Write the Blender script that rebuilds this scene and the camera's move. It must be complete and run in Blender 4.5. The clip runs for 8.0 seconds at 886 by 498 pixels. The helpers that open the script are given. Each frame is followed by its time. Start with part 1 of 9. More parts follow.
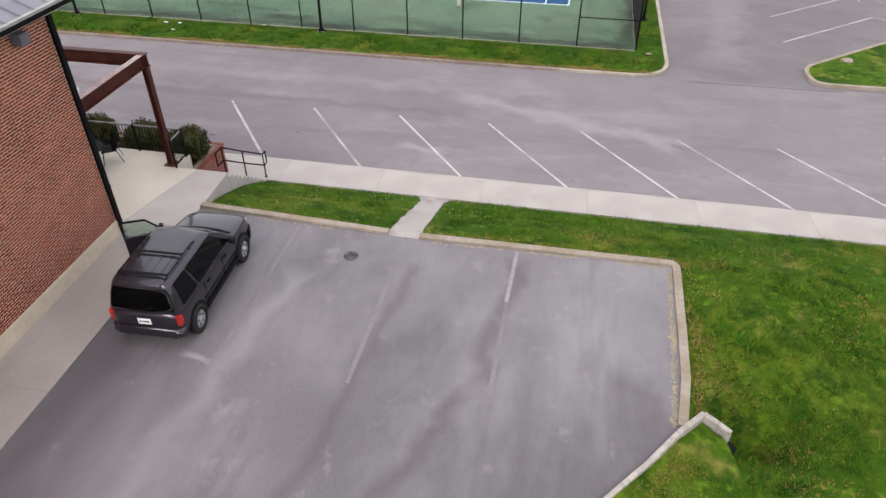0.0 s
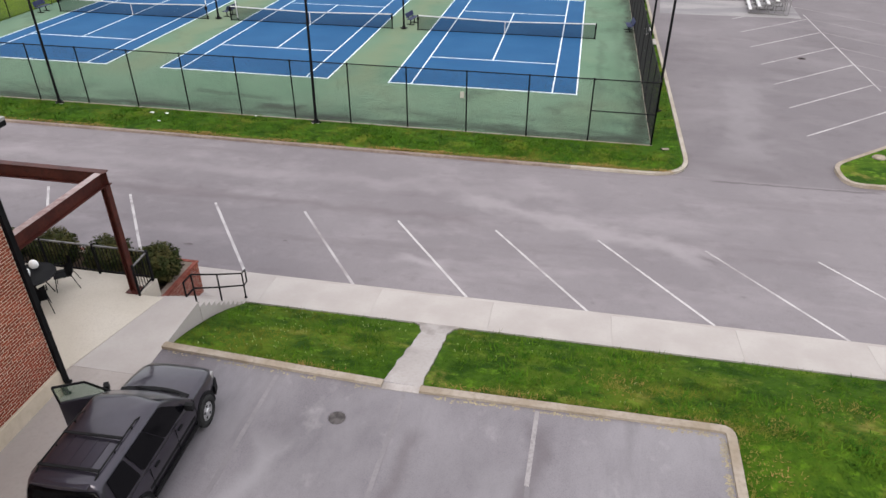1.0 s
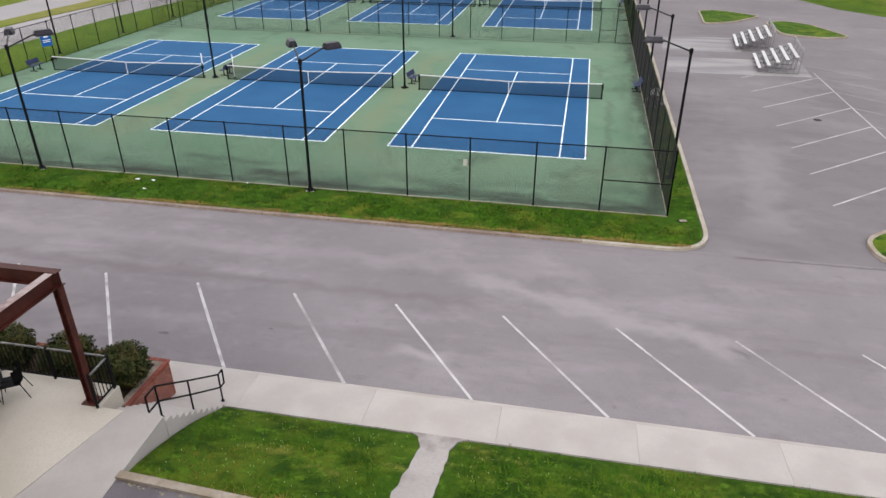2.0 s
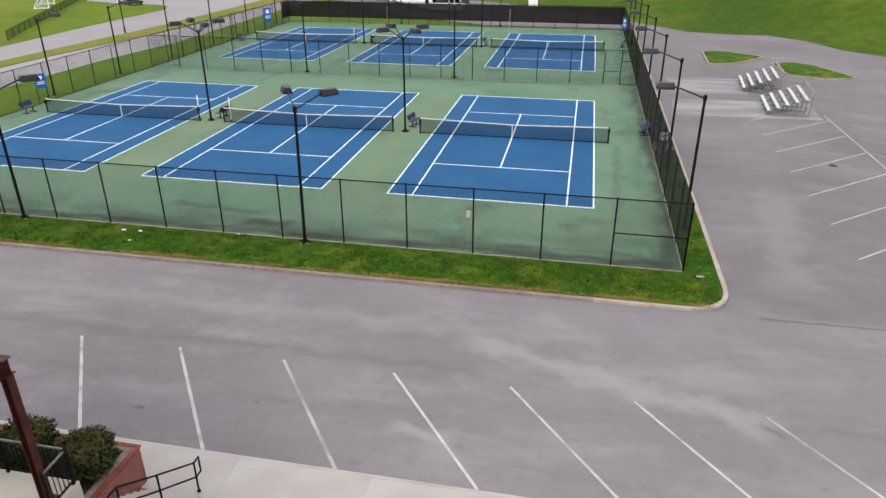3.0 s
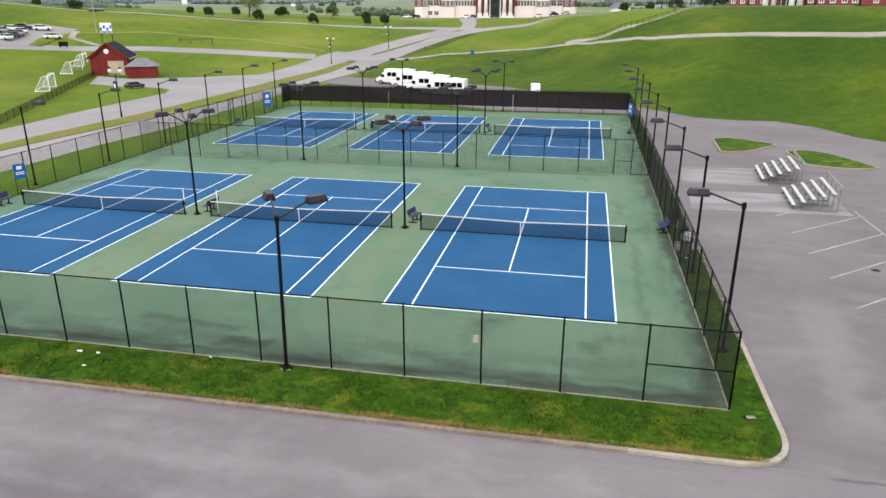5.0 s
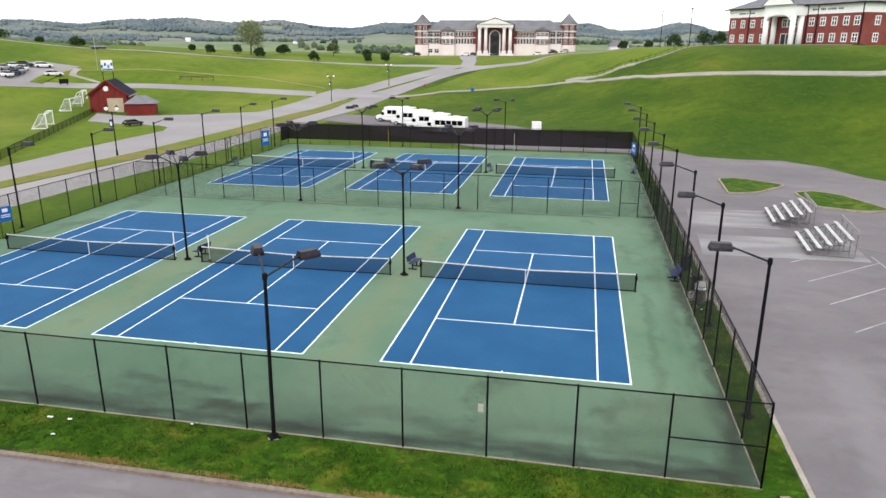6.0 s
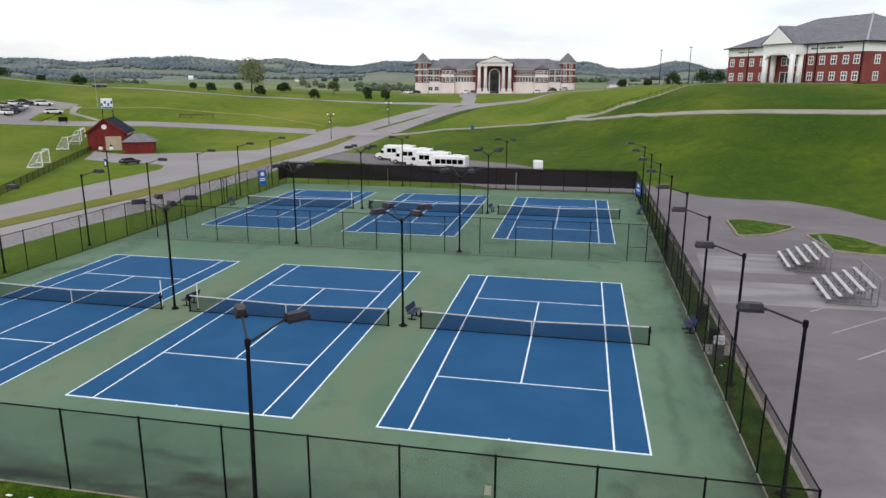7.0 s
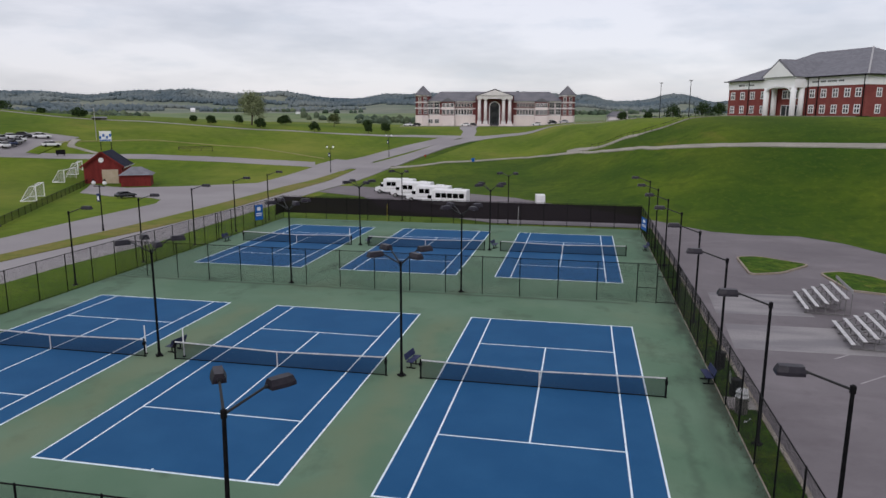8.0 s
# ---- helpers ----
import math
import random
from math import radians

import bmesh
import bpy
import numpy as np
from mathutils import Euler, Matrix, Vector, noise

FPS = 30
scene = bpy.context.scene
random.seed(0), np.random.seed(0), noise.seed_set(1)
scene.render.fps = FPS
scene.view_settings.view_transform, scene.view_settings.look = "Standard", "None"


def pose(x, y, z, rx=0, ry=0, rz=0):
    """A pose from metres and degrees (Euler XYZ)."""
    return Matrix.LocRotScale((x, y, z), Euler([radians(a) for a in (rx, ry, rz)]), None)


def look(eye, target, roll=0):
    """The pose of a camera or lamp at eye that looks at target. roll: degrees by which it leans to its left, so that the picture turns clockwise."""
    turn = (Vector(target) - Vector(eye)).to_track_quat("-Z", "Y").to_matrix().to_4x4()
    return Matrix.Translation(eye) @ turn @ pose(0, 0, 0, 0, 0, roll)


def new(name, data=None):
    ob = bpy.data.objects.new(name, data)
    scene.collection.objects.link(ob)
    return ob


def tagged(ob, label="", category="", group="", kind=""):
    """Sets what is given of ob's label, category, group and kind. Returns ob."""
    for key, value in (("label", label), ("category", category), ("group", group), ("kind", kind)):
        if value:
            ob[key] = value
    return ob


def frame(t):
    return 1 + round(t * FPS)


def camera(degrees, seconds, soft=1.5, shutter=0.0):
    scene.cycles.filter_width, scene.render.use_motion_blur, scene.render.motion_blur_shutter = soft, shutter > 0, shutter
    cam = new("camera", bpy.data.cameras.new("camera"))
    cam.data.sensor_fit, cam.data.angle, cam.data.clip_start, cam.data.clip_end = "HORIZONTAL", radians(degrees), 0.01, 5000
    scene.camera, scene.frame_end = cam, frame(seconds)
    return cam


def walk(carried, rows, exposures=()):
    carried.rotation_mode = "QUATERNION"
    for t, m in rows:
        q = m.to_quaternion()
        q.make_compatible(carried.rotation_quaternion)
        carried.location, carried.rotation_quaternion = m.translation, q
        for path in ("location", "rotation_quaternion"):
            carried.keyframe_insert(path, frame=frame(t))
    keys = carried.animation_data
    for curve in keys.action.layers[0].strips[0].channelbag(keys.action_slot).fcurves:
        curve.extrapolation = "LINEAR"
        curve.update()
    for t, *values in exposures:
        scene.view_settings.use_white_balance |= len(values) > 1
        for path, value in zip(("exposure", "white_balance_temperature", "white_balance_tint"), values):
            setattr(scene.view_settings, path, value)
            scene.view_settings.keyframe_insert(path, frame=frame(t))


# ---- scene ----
cam = camera(65.3, 8.0)
PATH = [
    (0, (11.594, -41.955, 13.388), (11.288, -40.395, 12.174), -0.1),
    (0.5, (11.158, -40.262, 13.34), (10.846, -38.648, 12.201), 0.05),
    (1, (10.785, -38.48, 13.323), (10.461, -36.816, 12.262), 0.05),
    (1.5, (10.471, -36.815, 13.339), (10.134, -35.109, 12.351), 0.0),
    (1.7, (10.376, -36.382, 13.34), (10.037, -34.666, 12.371), 0.0),
    (2.8, (9.939, -34.378, 13.343), (9.589, -32.617, 12.463), 0.0),
    (3, (9.828, -33.868, 13.344), (9.475, -32.096, 12.486), 0.0),
    (3.5, (9.601, -32.685, 13.367), (9.241, -30.89, 12.562), 0.0),
    (4, (9.318, -31.511, 13.4), (8.954, -29.693, 12.65), 0.1),
    (4.5, (9.086, -30.462, 13.475), (8.717, -28.626, 12.771), 0.1),
    (6, (8.353, -27.393, 13.741), (7.976, -25.513, 13.173), 0.2),
    (6.5, (8.051, -26.169, 13.844), (7.67, -24.275, 13.33), 0.2),
    (7, (7.81, -25.105, 13.928), (7.428, -23.199, 13.458), 0.2),
    (7.5, (7.547, -23.901, 14.027), (7.162, -21.985, 13.604), 0.2),
    (8, (7.261, -22.739, 14.097), (6.875, -20.815, 13.714), 0.2),
]
EXPOSURES = [(0, 0.0, 6500, 10), (1, 0.0, 6500, 9.0), (1.5, -0.09, 6490, 8.5), (3, -0.1, 6480, 7.0), (4.5, 0.0, 6460, 7.0), (6, -0.04, 6420, 6.0), (6.5, -0.26, 6380, 7.0), (7, -0.62, 6320, 8.5), (7.5, -0.88, 6250, 11), (8, -1.07, 6190, 13)]
walk(cam, [(t, look(eye, target, roll)) for t, eye, target, roll in PATH], EXPOSURES)

# ---- world and sun: a bright overcast sky ----
world = bpy.data.worlds.new("overcast_sky")
scene.world = world
world.use_nodes = True
wn, wl = world.node_tree.nodes, world.node_tree.links
for n in list(wn):
    wn.remove(n)
SUN_EL, SUN_AZ = 34.0, 190.0
sky = wn.new("ShaderNodeTexSky")
sky.sky_type, sky.sun_disc = "NISHITA", False
sky.sun_elevation, sky.sun_rotation = radians(SUN_EL), radians(SUN_AZ)
sky_bg = wn.new("ShaderNodeBackground")
sky_bg.inputs["Strength"].default_value = 0.05
wl.new(sky.outputs[0], sky_bg.inputs["Color"])
coord = wn.new("ShaderNodeTexCoord")
split = wn.new("ShaderNodeSeparateXYZ")
wl.new(coord.outputs["Generated"], split.inputs[0])
squash = wn.new("ShaderNodeMapping")
squash.inputs["Scale"].default_value = (2.0, 2.0, 8.5)
wl.new(coord.outputs["Generated"], squash.inputs[0])
cloud = wn.new("ShaderNodeTexNoise")
cloud.inputs["Scale"].default_value = 1.6
cloud.inputs["Detail"].default_value = 7.0
cloud.inputs["Roughness"].default_value = 0.55
wl.new(squash.outputs[0], cloud.inputs["Vector"])
ramp = wn.new("ShaderNodeValToRGB")
ramp.color_ramp.elements[0].position, ramp.color_ramp.elements[1].position = 0.36, 0.58
ramp.color_ramp.elements[0].color = (1.25, 1.23, 1.28, 1)
ramp.color_ramp.elements[1].color = (1.74, 1.67, 1.68, 1)
wl.new(cloud.outputs[0], ramp.inputs[0])
wisp = wn.new("ShaderNodeTexNoise")      # thinner places where blue shows through
wisp.inputs["Scale"].default_value = 4.2
wisp.inputs["Detail"].default_value = 9.0
wisp.inputs["Roughness"].default_value = 0.6
wl.new(squash.outputs[0], wisp.inputs["Vector"])
thin = wn.new("ShaderNodeMapRange")
thin.inputs["From Min"].default_value, thin.inputs["From Max"].default_value = 0.52, 0.70
thin.inputs["To Max"].default_value = 0.45
wl.new(wisp.outputs[0], thin.inputs["Value"])
veil = wn.new("ShaderNodeMix")
veil.data_type = "RGBA"
veil.inputs[7].default_value = (1.24, 1.28, 1.37, 1)
wl.new(thin.outputs[0], veil.inputs[0])
wl.new(ramp.outputs[0], veil.inputs[6])
rise = wn.new("ShaderNodeMapRange")   # the zenith of an overcast sky is brighter than its rim
rise.inputs["From Min"].default_value, rise.inputs["From Max"].default_value = 0.0, 0.6
rise.inputs["To Min"].default_value, rise.inputs["To Max"].default_value = 0.83, 0.97
wl.new(split.outputs["Z"], rise.inputs["Value"])
cloud_bg = wn.new("ShaderNodeBackground")
wl.new(veil.outputs[2], cloud_bg.inputs["Color"])
wl.new(rise.outputs[0], cloud_bg.inputs["Strength"])
both = wn.new("ShaderNodeAddShader")
wl.new(sky_bg.outputs[0], both.inputs[0])
wl.new(cloud_bg.outputs[0], both.inputs[1])
wout = wn.new("ShaderNodeOutputWorld")
wl.new(both.outputs[0], wout.inputs["Surface"])

sun_data = bpy.data.lights.new("sun", "SUN")
sun_data.energy, sun_data.angle, sun_data.color = 1.65, radians(25), (1.0, 0.93, 0.84)
sun = new("sun", sun_data)
a, e = radians(SUN_AZ), radians(SUN_EL)
sun.matrix_world = look((math.sin(a) * math.cos(e) * 100, math.cos(a) * math.cos(e) * 100, math.sin(e) * 100), (0, 0, 0))

# ---- materials ----
def surface(name, base, other=None, scale=1.0, fine=None, fine_scale=30.0, rough=0.8, bump=0.0, bump_scale=60.0, metal=0.0, low=0.4, high=0.6,
            stretch=(1, 1, 1), fine_amount=0.35, spec=0.1, per_object=0.0, detail=5.0):
    """A surface with broad patches (base, other) and fine grain (fine), both in metres of the object's own space."""
    m = bpy.data.materials.new(name)
    m.use_nodes = True
    nt = m.node_tree
    b = nt.nodes["Principled BSDF"]
    b.inputs["Roughness"].default_value = rough
    b.inputs["Metallic"].default_value = metal
    b.inputs["Specular IOR Level"].default_value = spec
    b.inputs["Base Color"].default_value = base
    if other is None and fine is None and not bump:
        return m
    tc = nt.nodes.new("ShaderNodeTexCoord")
    mp = nt.nodes.new("ShaderNodeMapping")
    mp.inputs["Scale"].default_value = stretch
    nt.links.new(tc.outputs["Object"], mp.inputs[0])
    last = None
    rgb = nt.nodes.new("ShaderNodeRGB")
    rgb.outputs[0].default_value = base
    last = rgb.outputs[0]
    if other is not None:
        n = nt.nodes.new("ShaderNodeTexNoise")
        n.inputs["Scale"].default_value, n.inputs["Detail"].default_value = scale, detail
        nt.links.new(mp.outputs[0], n.inputs["Vector"])
        r = nt.nodes.new("ShaderNodeMapRange")
        r.inputs["From Min"].default_value, r.inputs["From Max"].default_value = low, high
        nt.links.new(n.outputs[0], r.inputs["Value"])
        x = nt.nodes.new("ShaderNodeMix")
        x.data_type = "RGBA"
        x.inputs["B"].default_value = other
        x.inputs[7].default_value = other
        nt.links.new(r.outputs[0], x.inputs[0])
        nt.links.new(last, x.inputs[6])
        last = x.outputs[2]
    if fine is not None:
        n = nt.nodes.new("ShaderNodeTexNoise")
        n.inputs["Scale"].default_value, n.inputs["Detail"].default_value = fine_scale, 3.0
        nt.links.new(tc.outputs["Object"], n.inputs["Vector"])
        r = nt.nodes.new("ShaderNodeMapRange")
        r.inputs["From Min"].default_value, r.inputs["From Max"].default_value = 0.45, 0.75
        r.inputs["To Max"].default_value = fine_amount * 2
        nt.links.new(n.outputs[0], r.inputs["Value"])
        x = nt.nodes.new("ShaderNodeMix")
        x.data_type = "RGBA"
        x.inputs[7].default_value = fine
        nt.links.new(r.outputs[0], x.inputs[0])
        nt.links.new(last, x.inputs[6])
        last = x.outputs[2]
    if per_object:
        oi = nt.nodes.new("ShaderNodeObjectInfo")
        r = nt.nodes.new("ShaderNodeMapRange")
        r.inputs["To Min"].default_value, r.inputs["To Max"].default_value = 1 - per_object, 1 + per_object
        nt.links.new(oi.outputs["Random"], r.inputs["Value"])
        hsv = nt.nodes.new("ShaderNodeHueSaturation")
        nt.links.new(r.outputs[0], hsv.inputs["Value"])
        nt.links.new(last, hsv.inputs["Color"])
        last = hsv.outputs[0]
    nt.links.new(last, b.inputs["Base Color"])
    if bump:
        n = nt.nodes.new("ShaderNodeTexNoise")
        n.inputs["Scale"].default_value, n.inputs["Detail"].default_value = bump_scale, 4.0
        nt.links.new(tc.outputs["Object"], n.inputs["Vector"])
        bp = nt.nodes.new("ShaderNodeBump")
        bp.inputs["Strength"].default_value = bump
        bp.inputs["Distance"].default_value = 0.03
        nt.links.new(n.outputs[0], bp.inputs["Height"])
        nt.links.new(bp.outputs[0], b.inputs["Normal"])
    return m


def tint_layer(m, colour, scale, low, high, stretch=(1, 1, 1), amount=1.0, kind="noise", rot=0.0, detail=4.0):
    """One more layer of stain or wear over a surface's colour."""
    nt = m.node_tree
    b = nt.nodes["Principled BSDF"]
    link = b.inputs["Base Color"].links[0]
    src = link.from_socket
    tc = nt.nodes.new("ShaderNodeTexCoord")
    mp = nt.nodes.new("ShaderNodeMapping")
    mp.inputs["Scale"].default_value = stretch
    mp.inputs["Rotation"].default_value = (0, 0, radians(rot))
    nt.links.new(tc.outputs["Object"], mp.inputs[0])
    n = nt.nodes.new("ShaderNodeTexNoise" if kind == "noise" else "ShaderNodeTexVoronoi")
    n.inputs["Scale"].default_value = scale
    if kind == "noise":
        n.inputs["Detail"].default_value, n.inputs["Roughness"].default_value = detail, 0.62
    else:
        n.feature = "DISTANCE_TO_EDGE"
    nt.links.new(mp.outputs[0], n.inputs["Vector"])
    r = nt.nodes.new("ShaderNodeMapRange")
    r.inputs["From Min"].default_value, r.inputs["From Max"].default_value = low, high
    r.inputs["To Max"].default_value = amount
    nt.links.new(n.outputs[0], r.inputs["Value"])
    x = nt.nodes.new("ShaderNodeMix")
    x.data_type = "RGBA"
    x.inputs[7].default_value = colour
    nt.links.new(r.outputs[0], x.inputs[0])
    nt.links.new(src, x.inputs[6])
    nt.links.new(x.outputs[2], b.inputs["Base Color"])
    return m


def mesh_cloth(name, colour, cover, pitch=0.05):
    """Wire mesh or netting: opaque strands with clear gaps, cover is the share of the strands."""
    m = bpy.data.materials.new(name)
    m.use_nodes = True
    nt = m.node_tree
    b = nt.nodes["Principled BSDF"]
    b.inputs["Base Color"].default_value = colour
    b.inputs["Roughness"].default_value = 0.9
    b.inputs["Specular IOR Level"].default_value = 0.05
    clear = nt.nodes.new("ShaderNodeBsdfTransparent")
    mix = nt.nodes.new("ShaderNodeMixShader")
    tc = nt.nodes.new("ShaderNodeTexCoord")
    n = nt.nodes.new("ShaderNodeTexNoise")
    n.inputs["Scale"].default_value, n.inputs["Detail"].default_value = 1 / pitch / 2, 2.0
    nt.links.new(tc.outputs["Object"], n.inputs["Vector"])
    r = nt.nodes.new("ShaderNodeMapRange")
    r.inputs["From Min"].default_value, r.inputs["From Max"].default_value = 0.3, 0.7
    r.inputs["To Min"].default_value, r.inputs["To Max"].default_value = cover - 0.08 * (1 - cover) * cover, cover + 0.08 * (1 - cover) * cover
    nt.links.new(n.outputs[0], r.inputs["Value"])
    nt.links.new(r.outputs[0], mix.inputs[0])
    nt.links.new(clear.outputs[0], mix.inputs[1])
    nt.links.new(b.outputs[0], mix.inputs[2])
    nt.links.new(mix.outputs[0], nt.nodes["Material Output"].inputs["Surface"])
    return m


ASPHALT = surface("worn_asphalt", (0.189, 0.172, 0.182, 1), (0.221, 0.202, 0.212, 1), 0.12, (0.125, 0.106, 0.113, 1), 45, 0.9, 0.25, 90, fine_amount=0.3, detail=8.0)
tint_layer(ASPHALT, (0.295, 0.268, 0.28, 1), 0.45, 0.50, 0.74, (0.5, 1.0, 1), 0.65, detail=12.0)
tint_layer(ASPHALT, (0.130, 0.110, 0.118, 1), 0.5, 0.54, 0.76, (0.16, 1.5, 1), 0.55, detail=12.0)
tint_layer(ASPHALT, (0.265, 0.24, 0.25, 1), 1.4, 0.54, 0.74, (0.7, 1, 1), 0.4, detail=10.0)
tint_layer(ASPHALT, (0.135, 0.117, 0.123, 1), 1.8, 0.55, 0.74, (0.8, 1, 1), 0.4, detail=10.0)
tint_layer(ASPHALT, (0.09, 0.078, 0.082, 1), 1.3, 0.66, 0.76, (0.8, 1, 1), 0.5, detail=10.0)
EAST_ASPHALT = surface("dull_asphalt", (0.166, 0.151, 0.160, 1), (0.195, 0.178, 0.187, 1), 0.10, (0.11, 0.094, 0.10, 1), 45, 0.9, 0.25, 90, fine_amount=0.3, detail=8.0)
tint_layer(EAST_ASPHALT, (0.25, 0.228, 0.238, 1), 0.30, 0.52, 0.76, (0.6, 1.0, 1), 0.6, detail=12.0)
tint_layer(EAST_ASPHALT, (0.115, 0.098, 0.105, 1), 0.4, 0.52, 0.76, (0.5, 1.0, 1), 0.5, detail=12.0)
tint_layer(EAST_ASPHALT, (0.12, 0.104, 0.11, 1), 1.8, 0.55, 0.74, (0.8, 1, 1), 0.4, detail=10.0)
LOT_ASPHALT = surface("lot_asphalt", (0.150, 0.138, 0.150, 1), (0.195, 0.180, 0.194, 1), 0.22, (0.09, 0.085, 0.095, 1), 45, 0.85, 0.25, 90, fine_amount=0.3)
tint_layer(LOT_ASPHALT, (0.275, 0.262, 0.275, 1), 0.30, 0.46, 0.74, (1, 0.5, 1), 0.75, rot=-25, detail=7.0)
tint_layer(LOT_ASPHALT, (0.095, 0.085, 0.092, 1), 0.38, 0.53, 0.74, (1.7, 0.28, 1), 0.7, rot=-24, detail=7.0)
tint_layer(LOT_ASPHALT, (0.36, 0.34, 0.345, 1), 1.6, 0.60, 0.78, (1, 0.7, 1), 0.45, detail=8.0)
CONCRETE = surface("concrete", (0.355, 0.324, 0.308, 1), (0.405, 0.376, 0.357, 1), 0.5, (0.34, 0.31, 0.29, 1), 12, 0.85, 0.06, 120, fine_amount=0.15)
tint_layer(CONCRETE, (0.26, 0.23, 0.21, 1), 0.5, 0.52, 0.74, (1, 0.6, 1), 0.6, detail=8.0)
KERB = surface("weathered_kerb_concrete", (0.26, 0.215, 0.165, 1), (0.33, 0.285, 0.24, 1), 1.3, (0.20, 0.165, 0.125, 1), 9, 0.9, 0.2, 60, fine_amount=0.3)
PAINT = surface("worn_white_road_paint", (0.50, 0.48, 0.48, 1), (0.32, 0.30, 0.305, 1), 1.6, (0.24, 0.22, 0.225, 1), 18, 0.8, 0.1, 90, low=0.45, high=0.7, fine_amount=0.25)
tint_layer(PAINT, (0.20, 0.178, 0.182, 1), 0.22, 0.5, 0.66, amount=0.8, detail=6.0)
FADED = surface("faded_road_paint", (0.172, 0.160, 0.170, 1), (0.215, 0.20, 0.21, 1), 0.7, (0.155, 0.143, 0.152, 1), 14, 0.85, fine_amount=0.3)
GRASS = surface("lawn_grass", (0.056, 0.106, 0.007, 1), (0.033, 0.077, 0.004, 1), 0.5, (0.020, 0.050, 0.003, 1), 5, 0.95, 0.5, 8, fine_amount=0.4, spec=0.1, detail=8.0)
tint_layer(GRASS, (0.120, 0.150, 0.013, 1), 0.35, 0.48, 0.66, amount=0.75, detail=9.0)
tint_layer(GRASS, (0.25, 0.185, 0.055, 1), 0.75, 0.58, 0.71, amount=0.75, detail=9.0)
tint_layer(GRASS, (0.016, 0.046, 0.003, 1), 1.1, 0.50, 0.61, amount=0.9, detail=8.0)
tint_layer(GRASS, (0.095, 0.18, 0.010, 1), 3.0, 0.54, 0.66, amount=0.7, detail=6.0)
TUFT = surface("grass_blades", (0.044, 0.098, 0.006, 1), (0.130, 0.135, 0.018, 1), 0.4, (0.020, 0.052, 0.003, 1), 1.1, 0.9, spec=0.1, fine_amount=0.6, low=0.48, high=0.62)
VERGE_GRASS = surface("verge_grass", (0.045, 0.102, 0.006, 1), (0.028, 0.074, 0.004, 1), 0.5, (0.018, 0.050, 0.003, 1), 5, 0.95, 0.5, 8, fine_amount=0.4, spec=0.1, detail=8.0)
tint_layer(VERGE_GRASS, (0.13, 0.145, 0.015, 1), 0.45, 0.52, 0.64, amount=0.75, detail=9.0)
tint_layer(VERGE_GRASS, (0.016, 0.042, 0.003, 1), 1.0, 0.49, 0.61, amount=0.85, detail=8.0)
tint_layer(VERGE_GRASS, (0.20, 0.17, 0.03, 1), 0.9, 0.62, 0.72, (0.6, 1.3, 1), 0.7, detail=9.0)
tint_layer(VERGE_GRASS, (0.085, 0.18, 0.008, 1), 2.6, 0.54, 0.66, amount=0.6, detail=6.0)
BLUE = surface("blue_court_paint", (0.0155, 0.083, 0.196, 1), (0.020, 0.095, 0.214, 1), 0.3, (0.012, 0.062, 0.185, 1), 30, 0.75, 0.05, 140, fine_amount=0.2)
GREEN = surface("green_court_paint", (0.106, 0.182, 0.119, 1), (0.136, 0.214, 0.146, 1), 0.15, (0.095, 0.15, 0.09, 1), 25, 0.8, 0.05, 140, fine_amount=0.2)
tint_layer(GREEN, (0.045, 0.060, 0.044, 1), 0.28, 0.56, 0.74, (1, 0.8, 1), 0.7, detail=10.0)
tint_layer(GREEN, (0.155, 0.178, 0.105, 1), 0.12, 0.52, 0.7, (1, 1, 1), 0.3, detail=9.0)
tint_layer(GREEN, (0.17, 0.235, 0.15, 1), 0.2, 0.55, 0.75, (1, 1, 1), 0.5, detail=9.0)


def edge_stain(m, colour, axis, edge, width, scale, amount):
    """Mould and silt that gathers along an edge of the courts, broken up by noise."""
    nt = m.node_tree
    b = nt.nodes["Principled BSDF"]
    src = b.inputs["Base Color"].links[0].from_socket
    tc = nt.nodes.new("ShaderNodeTexCoord")
    sp = nt.nodes.new("ShaderNodeSeparateXYZ")
    nt.links.new(tc.outputs["Object"], sp.inputs[0])
    r = nt.nodes.new("ShaderNodeMapRange")
    r.interpolation_type = "SMOOTHSTEP"
    r.inputs["From Min"].default_value, r.inputs["From Max"].default_value = edge + width, edge
    nt.links.new(sp.outputs[axis], r.inputs["Value"])
    mp = nt.nodes.new("ShaderNodeMapping")
    mp.inputs["Scale"].default_value = (0.35, 1.2, 1) if axis == 1 else (1.2, 0.35, 1)
    nt.links.new(tc.outputs["Object"], mp.inputs[0])
    n = nt.nodes.new("ShaderNodeTexNoise")
    n.inputs["Scale"].default_value, n.inputs["Detail"].default_value = scale, 6.0
    nt.links.new(mp.outputs[0], n.inputs["Vector"])
    q = nt.nodes.new("ShaderNodeMapRange")
    q.inputs["From Min"].default_value, q.inputs["From Max"].default_value = 0.36, 0.66
    q.inputs["To Max"].default_value = amount
    nt.links.new(n.outputs[0], q.inputs["Value"])
    mu = nt.nodes.new("ShaderNodeMath")
    mu.operation = "MULTIPLY"
    nt.links.new(r.outputs[0], mu.inputs[0])
    nt.links.new(q.outputs[0], mu.inputs[1])
    x = nt.nodes.new("ShaderNodeMix")
    x.data_type = "RGBA"
    x.inputs[7].default_value = colour
    nt.links.new(mu.outputs[0], x.inputs[0])
    nt.links.new(src, x.inputs[6])
    nt.links.new(x.outputs[2], b.inputs["Base Color"])


